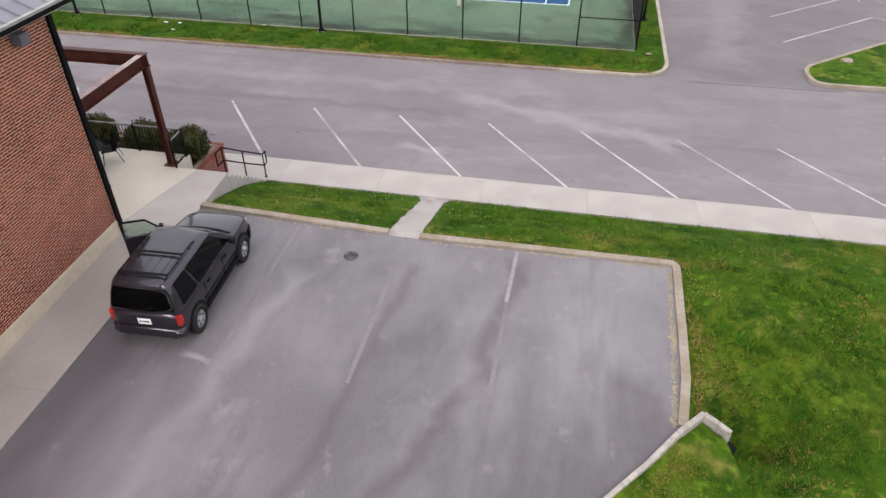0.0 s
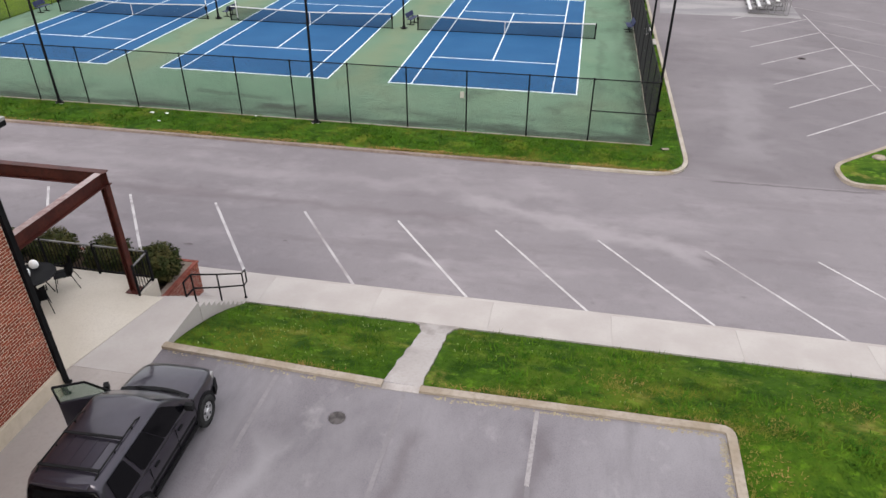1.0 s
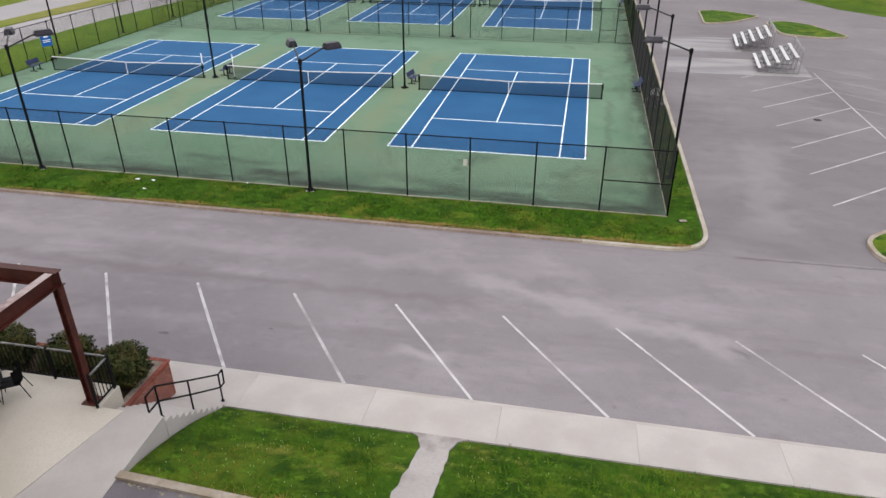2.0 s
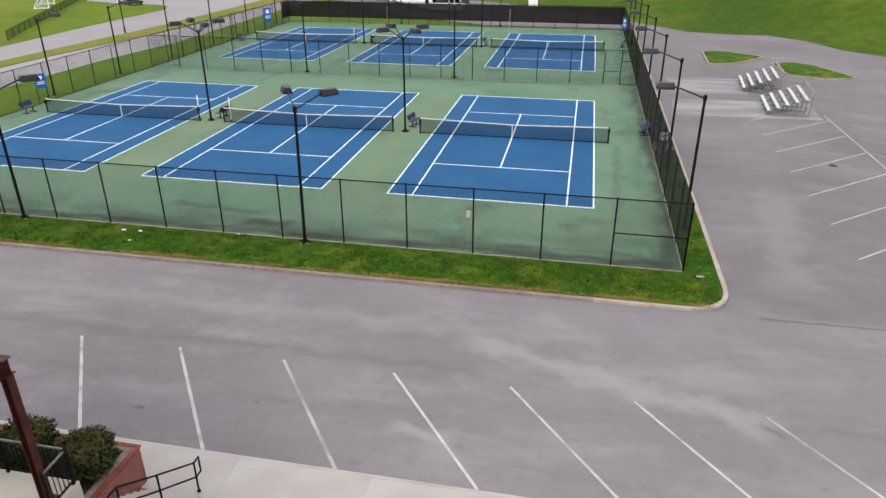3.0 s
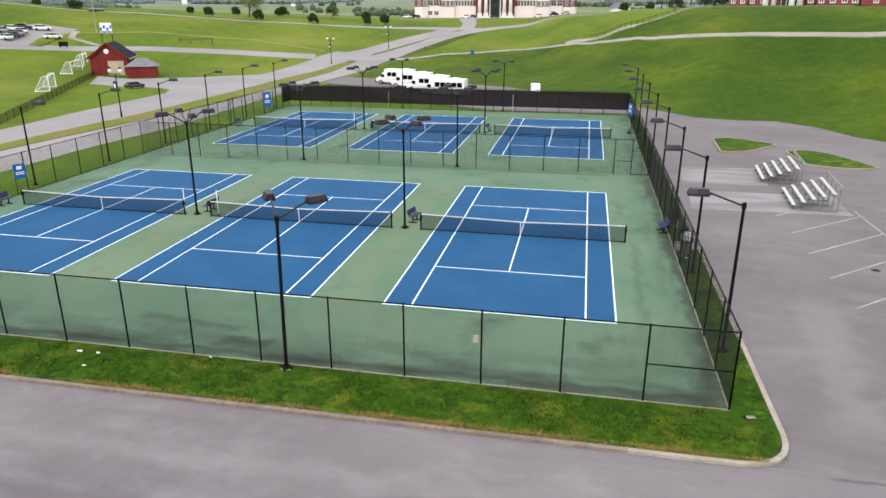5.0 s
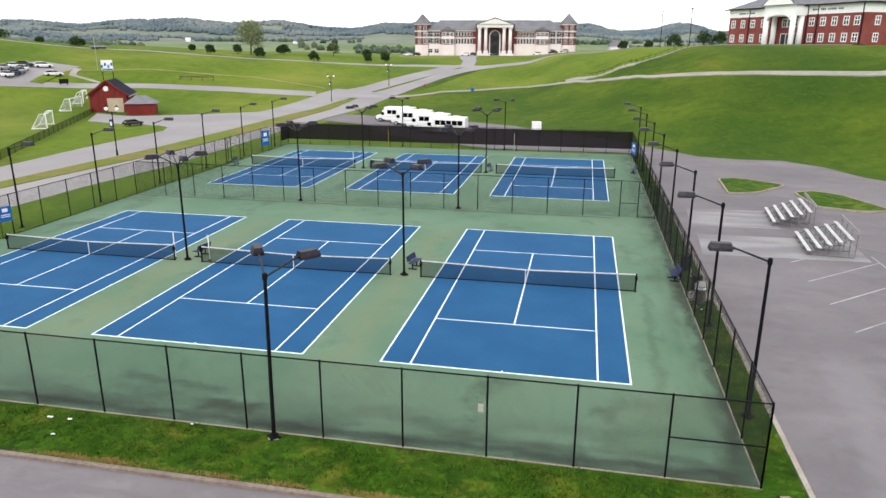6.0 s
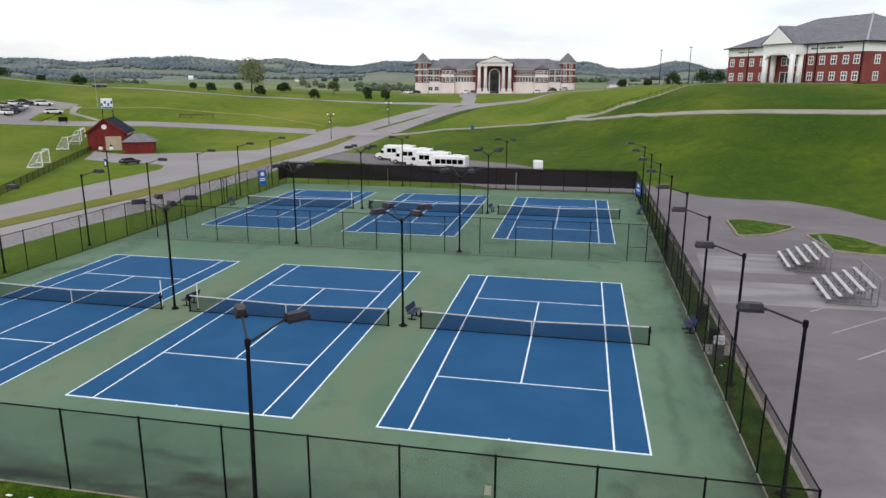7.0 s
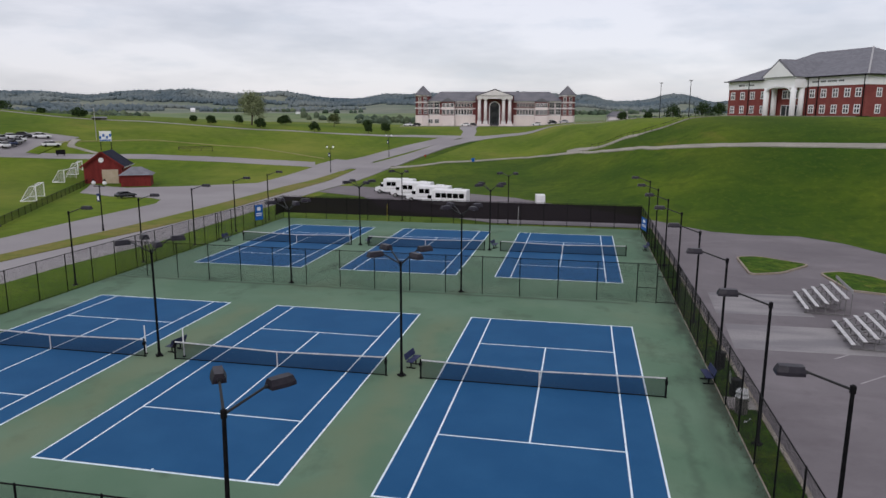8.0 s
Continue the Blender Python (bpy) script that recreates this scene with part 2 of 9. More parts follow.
def line_stain(m, p, q, width, colour, amount, scale=0.8):
    """A worn or stained streak along a line from p to q, frayed by noise."""
    nt_ = m.node_tree
    b_ = nt_.nodes["Principled BSDF"]
    src_ = b_.inputs["Base Color"].links[0].from_socket
    d_ = Vector(q) - Vector(p)
    tc_ = nt_.nodes.new("ShaderNodeTexCoord")
    mp_ = nt_.nodes.new("ShaderNodeMapping")
    mp_.vector_type = "TEXTURE"      # into the streak's own frame: x along it, y across
    mp_.inputs["Location"].default_value = (p[0], p[1], 0)
    mp_.inputs["Rotation"].default_value = (0, 0, math.atan2(d_.y, d_.x))
    nt_.links.new(tc_.outputs["Object"], mp_.inputs[0])
    n_ = nt_.nodes.new("ShaderNodeTexNoise")
    n_.inputs["Scale"].default_value, n_.inputs["Detail"].default_value = scale, 9.0
    nt_.links.new(tc_.outputs["Object"], n_.inputs["Vector"])
    sp_ = nt_.nodes.new("ShaderNodeSeparateXYZ")
    nt_.links.new(mp_.outputs[0], sp_.inputs[0])

    def calc(op, a_, c_):
        k_ = nt_.nodes.new("ShaderNodeMath")
        k_.operation = op
        for i_, v_ in enumerate((a_, c_)):
            if isinstance(v_, (int, float)):
                k_.inputs[i_].default_value = v_
            elif v_ is not None:
                nt_.links.new(v_, k_.inputs[i_])
        return k_.outputs[0]
    fray = calc("MULTIPLY", calc("SUBTRACT", n_.outputs[0], 0.5), width * 2.5)
    across = calc("DIVIDE", calc("ABSOLUTE", calc("ADD", sp_.outputs["Y"], fray), None), width)
    half = d_.length / 2
    ends = calc("DIVIDE", calc("SUBTRACT", half, calc("ABSOLUTE", calc("SUBTRACT", sp_.outputs["X"], half), None)), max(width, 0.3) * 2)
    mask = calc("MINIMUM", calc("SUBTRACT", 1.0, across), ends)
    r_ = nt_.nodes.new("ShaderNodeMapRange")
    r_.interpolation_type = "SMOOTHSTEP"
    r_.inputs["To Max"].default_value = amount
    nt_.links.new(mask, r_.inputs["Value"])
    x_ = nt_.nodes.new("ShaderNodeMix")
    x_.data_type = "RGBA"
    x_.inputs[7].default_value = colour
    nt_.links.new(r_.outputs[0], x_.inputs[0])
    nt_.links.new(src_, x_.inputs[6])
    nt_.links.new(x_.outputs[2], b_.inputs["Base Color"])


line_stain(LOT_ASPHALT, (10.85, -27.2), (10.30, -32.4), 0.42, (0.105, 0.09, 0.098, 1), 0.6)
line_stain(LOT_ASPHALT, (10.36, -32.0), (8.3, -36.2), 0.36, (0.105, 0.09, 0.098, 1), 0.6)
line_stain(LOT_ASPHALT, (8.2, -28.0), (7.2, -37.0), 0.30, (0.11, 0.095, 0.102, 1), 0.5)
line_stain(LOT_ASPHALT, (5.3, -28.6), (4.0, -37.5), 0.55, (0.27, 0.258, 0.27, 1), 0.65)
line_stain(LOT_ASPHALT, (3.5, -32.2), (4.6, -32.5), 0.12, (0.42, 0.40, 0.41, 1), 0.7, 2.0)
line_stain(LOT_ASPHALT, (2.0, -28.5), (2.3, -40.0), 0.9, (0.105, 0.095, 0.105, 1), 0.55)
line_stain(LOT_ASPHALT, (13.6, -30.4), (14.4, -33.4), 0.7, (0.10, 0.09, 0.098, 1), 0.55)
line_stain(ASPHALT, (16.8, -9.95), (24.0, -9.85), 0.13, (0.10, 0.088, 0.092, 1), 0.7, 1.6)
line_stain(ASPHALT, (6.0, -13.2), (16.6, -16.6), 0.8, (0.30, 0.275, 0.285, 1), 0.6)
line_stain(ASPHALT, (15.6, -16.2), (16.6, -16.9), 0.2, (0.12, 0.105, 0.11, 1), 0.6, 2.0)
line_stain(ASPHALT, (4.8, -18.6), (7.4, -18.9), 0.5, (0.32, 0.295, 0.305, 1), 0.6)
line_stain(ASPHALT, (-30.0, -13.2), (12.0, -12.6), 0.7, (0.255, 0.232, 0.242, 1), 0.45)
line_stain(ASPHALT, (-30.0, -15.0), (8.0, -15.3), 0.5, (0.145, 0.125, 0.132, 1), 0.5)
line_stain(EAST_ASPHALT, (18.5, -8.5), (21.0, 6.0), 1.6, (0.24, 0.222, 0.232, 1), 0.5)
edge_stain(LOT_ASPHALT, (0.095, 0.084, 0.092, 1), 0, 1.4, 5.5, 0.45, 0.6)
MOULD = (0.045, 0.055, 0.042, 1)
edge_stain(GREEN, MOULD, 1, -6.6, 4.2, 0.8, 0.9)
line_stain(GREEN, (-33, -5.95), (14.6, -6.05), 0.45, (0.035, 0.04, 0.035, 1), 0.6, 0.7)
line_stain(GREEN, (-11.0, -3.4), (-5.0, -4.0), 0.45, MOULD, 0.45, 1.2)
line_stain(GREEN, (-6.6, -5.2), (-2.6, -5.0), 0.7, MOULD, 0.85, 0.9)
line_stain(GREEN, (12.15, -1.0), (12.45, 12.0), 0.45, MOULD, 0.3, 1.0)
for x_ in (-1.9, -16.6):
    line_stain(GREEN, (x_, -3.0), (x_, 25.0), 1.9, (0.175, 0.195, 0.115, 1), 0.45, 0.3)
line_stain(GREEN, (-33, 29.9), (11.5, 29.9), 0.4, MOULD, 0.6, 0.7)
line_stain(GREEN, (14.45, -6.0), (14.45, 30.0), 0.6, MOULD, 0.65, 0.6)
edge_stain(GREEN, MOULD, 0, 14.7, -2.2, 0.9, 0.8)
LINE = surface("white_court_line", (0.74, 0.84, 0.90, 1), (0.65, 0.74, 0.80, 1), 2.0, rough=0.7)
BLACK = surface("black_powder_coat", (0.006, 0.006, 0.007, 1), (0.010, 0.010, 0.011, 1), 3.0, rough=0.6, spec=0.06)
SATIN = surface("satin_black_lamp_arm", (0.012, 0.012, 0.013, 1), (0.018, 0.018, 0.019, 1), 3.0, rough=0.36, spec=0.3)
BRONZE = surface("dark_bronze_lamp_metal", (0.014, 0.012, 0.019, 1), (0.022, 0.019, 0.027, 1), 4.0, rough=0.45, spec=0.25)
WIRE = surface("black_vinyl_wire", (0.007, 0.008, 0.007, 1), (0.012, 0.012, 0.011, 1), 2.0, rough=0.5, spec=0.2)
WIND = mesh_cloth("black_windscreen", (0.016, 0.013, 0.015, 1), 0.965)
NETTING = mesh_cloth("black_net_cord", (0.006, 0.007, 0.018, 1), 0.46, 0.06)
NET_TAPE = surface("white_net_tape", (0.6, 0.6, 0.6, 1), (0.45, 0.45, 0.46, 1), 3.0, rough=0.8)
PLANTER_BRICK = surface("weathered_planter_brick", (0.215, 0.066, 0.050, 1), (0.27, 0.095, 0.075, 1), 1.2, (0.12, 0.04, 0.03, 1), 9, 0.9, 0.3, 90, per_object=0.22)
BRICK = surface("red_brick", (0.205, 0.046, 0.026, 1), (0.27, 0.070, 0.038, 1), 1.2, (0.12, 0.03, 0.02, 1), 9, 0.9, 0.3, 90, per_object=0.2)
MORTAR = surface("pale_mortar", (0.70, 0.57, 0.46, 1), (0.60, 0.48, 0.38, 1), 4.0, rough=0.95, bump=0.2)
FOUNDATION = surface("limestone_foundation", (0.52, 0.45, 0.355, 1), (0.58, 0.505, 0.405, 1), 1.2, (0.40, 0.345, 0.26, 1), 6, 0.9, 0.15, fine_amount=0.2)
RUST = surface("rust_brown_painted_steel", (0.052, 0.012, 0.009, 1), (0.078, 0.020, 0.014, 1), 2.0, (0.026, 0.008, 0.007, 1), 12, 0.5, 0.1, 60, spec=0.2)
ROOF_METAL = surface("grey_standing_seam_metal", (0.22, 0.22, 0.25, 1), (0.28, 0.28, 0.31, 1), 1.0, rough=0.4, metal=0.5)
WHITE = surface("white_paint", (0.82, 0.82, 0.82, 1), (0.74, 0.74, 0.74, 1), 1.5, rough=0.5)
ALU = surface("bare_aluminium", (0.44, 0.43, 0.43, 1), (0.34, 0.33, 0.33, 1), 3.0, rough=0.45, metal=0.55)
SIGN_BLUE = surface("blue_sign_vinyl", (0.02, 0.12, 0.42, 1), (0.015, 0.10, 0.36, 1), 2.0, rough=0.5)
SEAT_BLUE = surface("navy_bench_plastic", (0.024, 0.03, 0.078, 1), (0.034, 0.04, 0.095, 1), 3.0, rough=0.5)
FOLIAGE = surface("dark_shrub_leaves", (0.026, 0.038, 0.010, 1), (0.075, 0.066, 0.022, 1), 2.6, (0.018, 0.026, 0.009, 1), 20, 0.9, spec=0.15)
SOIL = surface("brown_mulch", (0.10, 0.07, 0.045, 1), (0.06, 0.04, 0.03, 1), 4.0, (0.03, 0.02, 0.015, 1), 30, 0.95, 0.5)


# ---- building helpers ----
def link_mesh(name, bm, material, smooth=False):
    me = bpy.data.meshes.new(name)
    bmesh.ops.recalc_face_normals(bm, faces=bm.faces)
    bm.to_mesh(me)
    bm.free()
    for mat in (material if isinstance(material, (list, tuple)) else [material]):
        me.materials.append(mat)
    if smooth:
        me.polygons.foreach_set("use_smooth", [True] * len(me.polygons))
    return new(name, me)


def part(name, bm, material, parent, label="", smooth=False):
    ob = link_mesh(name, bm, material, smooth)
    ob.parent = parent
    return tagged(ob, label)


def thing(name, m, label, category, group="", kind=""):
    ob = new(name)
    ob.empty_display_size = 0.2
    ob.matrix_basis = m
    return tagged(ob, label, category, group, kind)


def structure(name, bm, material, label="", category="", smooth=False):
    return tagged(link_mesh(name, bm, material, smooth), label, category, "", "structure")


def box(bm, x0, x1, y0, y1, z0, z1, bevel=0.0, m=None, mat=0):
    vs = [bm.verts.new((x, y, z)) for z in (z0, z1) for y in (y0, y1) for x in (x0, x1)]
    if m is not None:
        for v in vs:
            v.co = m @ v.co
    fs = [bm.faces.new([vs[i] for i in q]) for q in ((0, 2, 3, 1), (4, 5, 7, 6), (0, 1, 5, 4), (2, 6, 7, 3), (0, 4, 6, 2), (1, 3, 7, 5))]
    for f in fs:
        f.material_index = mat
    if bevel:
        es = list({e for f in fs for e in f.edges})
        bmesh.ops.bevel(bm, geom=es, offset=bevel, segments=2, affect="EDGES", profile=0.7)
    return bm


def tube(bm, p, q, r, seg=8, r2=None, caps=True, mat=0):
    p, q = Vector(p), Vector(q)
    r2 = r if r2 is None else r2
    turn = (q - p).to_track_quat("Z", "Y").to_matrix()
    rings = []
    for o, rad in ((p, r), (q, r2)):
        rings.append([bm.verts.new(o + turn @ Vector((math.cos(2 * math.pi * i / seg) * rad, math.sin(2 * math.pi * i / seg) * rad, 0))) for i in range(seg)])
    for i in range(seg):
        f = bm.faces.new((rings[0][i], rings[0][(i + 1) % seg], rings[1][(i + 1) % seg], rings[1][i]))
        f.material_index = mat
    if caps:
        bm.faces.new(rings[0][::-1]).material_index = mat
        bm.faces.new(rings[1]).material_index = mat
    return bm


def beam(bm, p, q, w, h, mat=0, bevel=0.0):
    """A square bar from p to q, w wide and h high."""
    p, q = Vector(p), Vector(q)
    d = q - p
    m = Matrix.Translation(p) @ d.to_track_quat("Y", "Z").to_matrix().to_4x4()
    return box(bm, -w / 2, w / 2, 0, d.length, -h / 2, h / 2, bevel, m, mat)


def prism(bm, outline, z0, z1, mat=0):
    """A flat outline (x, y) drawn up from z0 to z1; either may be a function of x and y."""
    f0 = z0 if callable(z0) else (lambda x, y: z0)
    f1 = z1 if callable(z1) else (lambda x, y: z1)
    lo = [bm.verts.new((x, y, f0(x, y))) for x, y in outline]
    hi = [bm.verts.new((x, y, f1(x, y))) for x, y in outline]
    n = len(outline)
    bm.faces.new(hi).material_index = mat
    bm.faces.new(lo[::-1]).material_index = mat
    for i in range(n):
        bm.faces.new((lo[i], lo[(i + 1) % n], hi[(i + 1) % n], hi[i])).material_index = mat
    return bm


def rounded(points, radius, steps=6, corners=None):
    """An outline with its corners rounded (those whose index is in corners, or all)."""
    out, n = [], len(points)
    for i, p in enumerate(points):
        if corners is not None and i not in corners:
            out.append(tuple(p))
            continue
        p, a_, b_ = Vector(p), Vector(points[i - 1]), Vector(points[(i + 1) % n])
        u, w = (a_ - p).normalized(), (b_ - p).normalized()
        s, t = p + u * radius, p + w * radius
        for k in range(steps + 1):
            f = k / steps
            out.append(tuple((1 - f) ** 2 * s + 2 * f * (1 - f) * p + f ** 2 * t))
    return out


def ribbon(bm, line, width, thick, zfun, mat=0, step=3.0, lift=0.0, close=False):
    """A strip that follows a line over the ground, width wide and thick high, with its own sides."""
    pts = [Vector(p) for p in line]
    if close:
        pts.append(pts[0])
    fine = []
    for p, q in zip(pts, pts[1:]):
        n = max(1, int((q - p).length / step))
        fine += [p.lerp(q, i / n) for i in range(n)]
    fine.append(pts[-1])
    rows = []
    for i, p in enumerate(fine):
        d = (fine[min(i + 1, len(fine) - 1)] - fine[max(i - 1, 0)])
        if close and i in (0, len(fine) - 1):
            d = fine[1] - fine[-2]
        s = Vector((d.y, -d.x)).normalized() * width / 2
        a_, b_ = p - s, p + s
        za, zb = zfun(a_.x, a_.y) + lift, zfun(b_.x, b_.y) + lift
        rows.append([bm.verts.new(c) for c in ((a_.x, a_.y, za), (b_.x, b_.y, zb), (b_.x, b_.y, zb + thick), (a_.x, a_.y, za + thick))])
    for r, s in zip(rows, rows[1:]):
        for i in range(4):
            bm.faces.new((r[i], r[(i + 1) % 4], s[(i + 1) % 4], s[i])).material_index = mat
    if not close:
        bm.faces.new(rows[0]).material_index = mat
        bm.faces.new(rows[-1][::-1]).material_index = mat
    return bm

# ---- the lie of the land ----
HUB = (7.0, -23.0)
RISE = ((-180, 150, 265, 16.5), (-48, 150, 265, 16.6), (-36, 150, 265, 12.8), (-25, 150, 268, 10.0), (-15, 150, 285, 8.6), (-5, 140, 280, 8.8),
        (0, 116, 225, 10.8), (5, 99, 190, 12.9), (11, 92, 168, 13.9), (18, 91, 158, 13.9), (25, 84, 150, 13.9), (60, 80, 150, 13.9), (180, 80, 150, 13.9))


def ease(v):
    v = min(1.0, max(0.0, v))
    return v * v * (3 - 2 * v)


def rise_at(az):
    for p, q in zip(RISE, RISE[1:]):
        if p[0] <= az <= q[0]:
            f = ease((az - p[0]) / (q[0] - p[0])) if q[0] > p[0] else 0
            return [p[i] + (q[i] - p[i]) * f for i in (1, 2, 3)]
    return RISE[0][1:]


# outline of the wooded ridges round the valley: bearing, height
CREST = ((-180, 60), (-60, 55), (-46, 58), (-41, 57), (-38.5, 48), (-35, 58), (-31, 63), (-28, 55), (-24, 64), (-20.2, 47), (-17.9, 45), (-15.7, 62), (-8, 70), (0, 61), (2.8, 46), (6.6, 60), (10.2, 44), (20, 55), (60, 58), (180, 60))


def crest(az):
    for p, q in zip(CREST, CREST[1:]):
        if p[0] <= az <= q[0]:
            return p[1] + (q[1] - p[1]) * ease((az - p[0]) / (q[0] - p[0]))
    return 60


def valley(d):
    return 1.0 + 15.0 * min(1.0, max(0.0, (d - 470) / 600))


def lot_side(x, y):
    """South of the street: the bank up to the upper car park."""
    top = 2.0 - 0.5 * ease((x - 16) / 12)
    if y > -16:
        return -0.06
    if y > -20.75:
        return -0.06 + 0.2 * (-16 - y) / 4.75
    if y > -22.4:
        return 0.12
    if y > -26.95:
        t = (-22.4 - y) / 4.55
        heap = 0.16 * ease((2.9 - x) / 1.5) * math.sin(math.pi * t) if x > 1.36 else 0.0      # banked up against the steps
        return 0.30 + (top + 0.06 - 0.30) * t ** 0.9 + heap
    return top - 1.35 * math.exp(-((x - 16.3) ** 2 + (y + 31.6) ** 2) / 1.1)


def land(x, y):
    if y < -16:
        z = lot_side(x, y)
    else:
        z = -0.06
    dx, dy = x - HUB[0], y - HUB[1]
    d = math.hypot(dx, dy)
    az = math.degrees(math.atan2(dx, dy))
    if d > 50:
        if y < -16:
            az = max(-60, min(60, az)) if abs(az) < 120 else az
        d0, d1, top = rise_at(az)
        f = (d - d0) / (d1 - d0)
        lift = (0.35 * min(1, max(0, f)) + 0.65 * ease(f)) * top
        if d > 375:
            lift += (valley(d) - lift) * ease((d - 375) / 130)
        if d > 1050:
            mid = noise.noise((x * 0.004, y * 0.004, 7.7))
            lift += ease((d - 1050) / 850) * (crest(az) - 18 + 5 * mid + 7 * noise.noise((az * 0.6, 2.0, 0.5))) + 9 * mid * ease((d - 1050) / 200) * (1 - ease((d - 1700) / 250))
        z += lift
    return z


def spread(near0, near1, step, far, extra=()):
    """Grid lines: even between near0 and near1, ever wider out to far."""
    out = [near0 + i * step for i in range(int((near1 - near0) / step) + 1)]
    for edge, sign in ((near0, -1), (out[-1], 1)):
        s, v = step, edge
        while abs(v) < far:
            s = min(s * 1.05, 70)
            v += sign * s
            out.append(v)
    out += extra
    return sorted(set(round(v, 3) for v in out))


GX = spread(-40, 40, 2.0, 4300, [1.35, 1.38, 1.7, 2.4, 2.9] + [14.75 + 0.4 * i for i in range(12)])
GY = spread(-40, 70, 2.0, 4300, [-16, -20.75, -20.7, -22.4, -22.45, -26.95, -26.97, -23.5, -24.5, -25.5] + [-34.2 + 0.4 * i for i in range(14)])
GZ = np.array([[land(x, y) for y in GY] for x in GX])
AX, AY = np.array(GX), np.array(GY)


def ground_z(x, y):
    """Height of the ground sheet itself."""
    i = min(max(int(np.searchsorted(AX, x)) - 1, 0), len(GX) - 2)
    j = min(max(int(np.searchsorted(AY, y)) - 1, 0), len(GY) - 2)
    u, v = (x - GX[i]) / (GX[i + 1] - GX[i]), (y - GY[j]) / (GY[j + 1] - GY[j])
    return float((1 - u) * ((1 - v) * GZ[i, j] + v * GZ[i, j + 1]) + u * ((1 - v) * GZ[i + 1, j] + v * GZ[i + 1, j + 1]))


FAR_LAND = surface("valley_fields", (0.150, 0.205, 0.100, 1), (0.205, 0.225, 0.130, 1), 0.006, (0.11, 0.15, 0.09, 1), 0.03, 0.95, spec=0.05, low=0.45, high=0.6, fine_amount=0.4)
# pastures past 1000 m, greyed so the colour carries distance haze
HAZED_RIDGE = surface("hazed_ridge_pastures", (0.165, 0.195, 0.150, 1), (0.215, 0.225, 0.180, 1), 0.006, (0.12, 0.15, 0.12, 1), 0.02, 0.95, spec=0.05, low=0.45, high=0.6, fine_amount=0.4)
HILL_GRASS = surface("lush_hill_grass", (0.070, 0.112, 0.007, 1), (0.044, 0.086, 0.005, 1), 0.05, (0.034, 0.068, 0.005, 1), 0.4, 0.95, 0.6, 2.0, fine_amount=0.5, spec=0.08, detail=8.0)
tint_layer(HILL_GRASS, (0.115, 0.145, 0.012, 1), 0.035, 0.44, 0.68, (1, 0.6, 1), 0.6, detail=12.0)
tint_layer(HILL_GRASS, (0.017, 0.048, 0.004, 1), 0.045, 0.44, 0.68, (0.8, 0.7, 1), 0.75, detail=12.0)
tint_layer(HILL_GRASS, (0.20, 0.15, 0.038, 1), 0.05, 0.62, 0.74, (1, 0.5, 1), 0.6, detail=12.0)
tint_layer(HILL_GRASS, (0.030, 0.060, 0.005, 1), 0.55, 0.52, 0.70, (1, 0.4, 1), 0.35, detail=12.0)
tint_layer(HILL_GRASS, (0.125, 0.155, 0.012, 1), 1.3, 0.52, 0.70, (1, 0.6, 1), 0.3, detail=12.0)
FIELD_GRASS = surface("mown_field_grass", (0.128, 0.178, 0.014, 1), (0.092, 0.142, 0.010, 1), 0.025, (0.06, 0.105, 0.008, 1), 0.5, 0.95, 0.4, 3.0, fine_amount=0.4, spec=0.08)
tint_layer(FIELD_GRASS, (0.19, 0.205, 0.035, 1), 0.022, 0.46, 0.66, amount=0.8, detail=7.0)
tint_layer(FIELD_GRASS, (0.23, 0.185, 0.055, 1), 0.04, 0.6, 0.75, amount=0.55, detail=7.0)
tint_layer(FIELD_GRASS, (0.045, 0.09, 0.009, 1), 0.028, 0.46, 0.66, (1, 0.6, 1), 0.65, detail=12.0)
tint_layer(FIELD_GRASS, (0.15, 0.19, 0.02, 1), 0.5, 0.54, 0.68, (1, 0.5, 1), 0.5, detail=7.0)

me = bpy.data.meshes.new("ground")
nx, ny = len(GX), len(GY)
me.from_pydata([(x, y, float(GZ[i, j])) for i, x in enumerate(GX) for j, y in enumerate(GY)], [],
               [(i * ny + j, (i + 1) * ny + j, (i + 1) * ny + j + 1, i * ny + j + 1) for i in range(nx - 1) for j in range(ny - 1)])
for mat_ in (GRASS, HILL_GRASS, FAR_LAND, FIELD_GRASS, HAZED_RIDGE):
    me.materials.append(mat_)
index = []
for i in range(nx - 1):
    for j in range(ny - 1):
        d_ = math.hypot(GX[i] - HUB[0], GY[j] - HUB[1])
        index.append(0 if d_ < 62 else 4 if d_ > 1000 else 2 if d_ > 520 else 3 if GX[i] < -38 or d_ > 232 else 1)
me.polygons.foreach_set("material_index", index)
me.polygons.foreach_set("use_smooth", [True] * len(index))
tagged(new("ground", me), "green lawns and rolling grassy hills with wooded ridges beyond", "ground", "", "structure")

# ---- paved surfaces ----
def road_z(x, y):
    """The street and the lower car park."""
    return 0.0 if y > -16 else 0.2 * min(1.0, (-16 - y) / 4.75)


bm = bmesh.new()
xs = [-170, -120, -90, -60, -45] + list(range(-40, 61, 4)) + [75, 95, 120]
ys = [-9.7, -12, -14, -16, -17.2, -18.4, -19.6, -20.75]
grid = [[bm.verts.new((x, y, road_z(x, y))) for y in ys] for x in xs]
for i in range(len(xs) - 1):
    for j in range(len(ys) - 1):
        bm.faces.new((grid[i][j], grid[i][j + 1], grid[i + 1][j + 1], grid[i + 1][j]))
structure("road", bm, ASPHALT, "worn grey asphalt street with angled parking bays", "road")

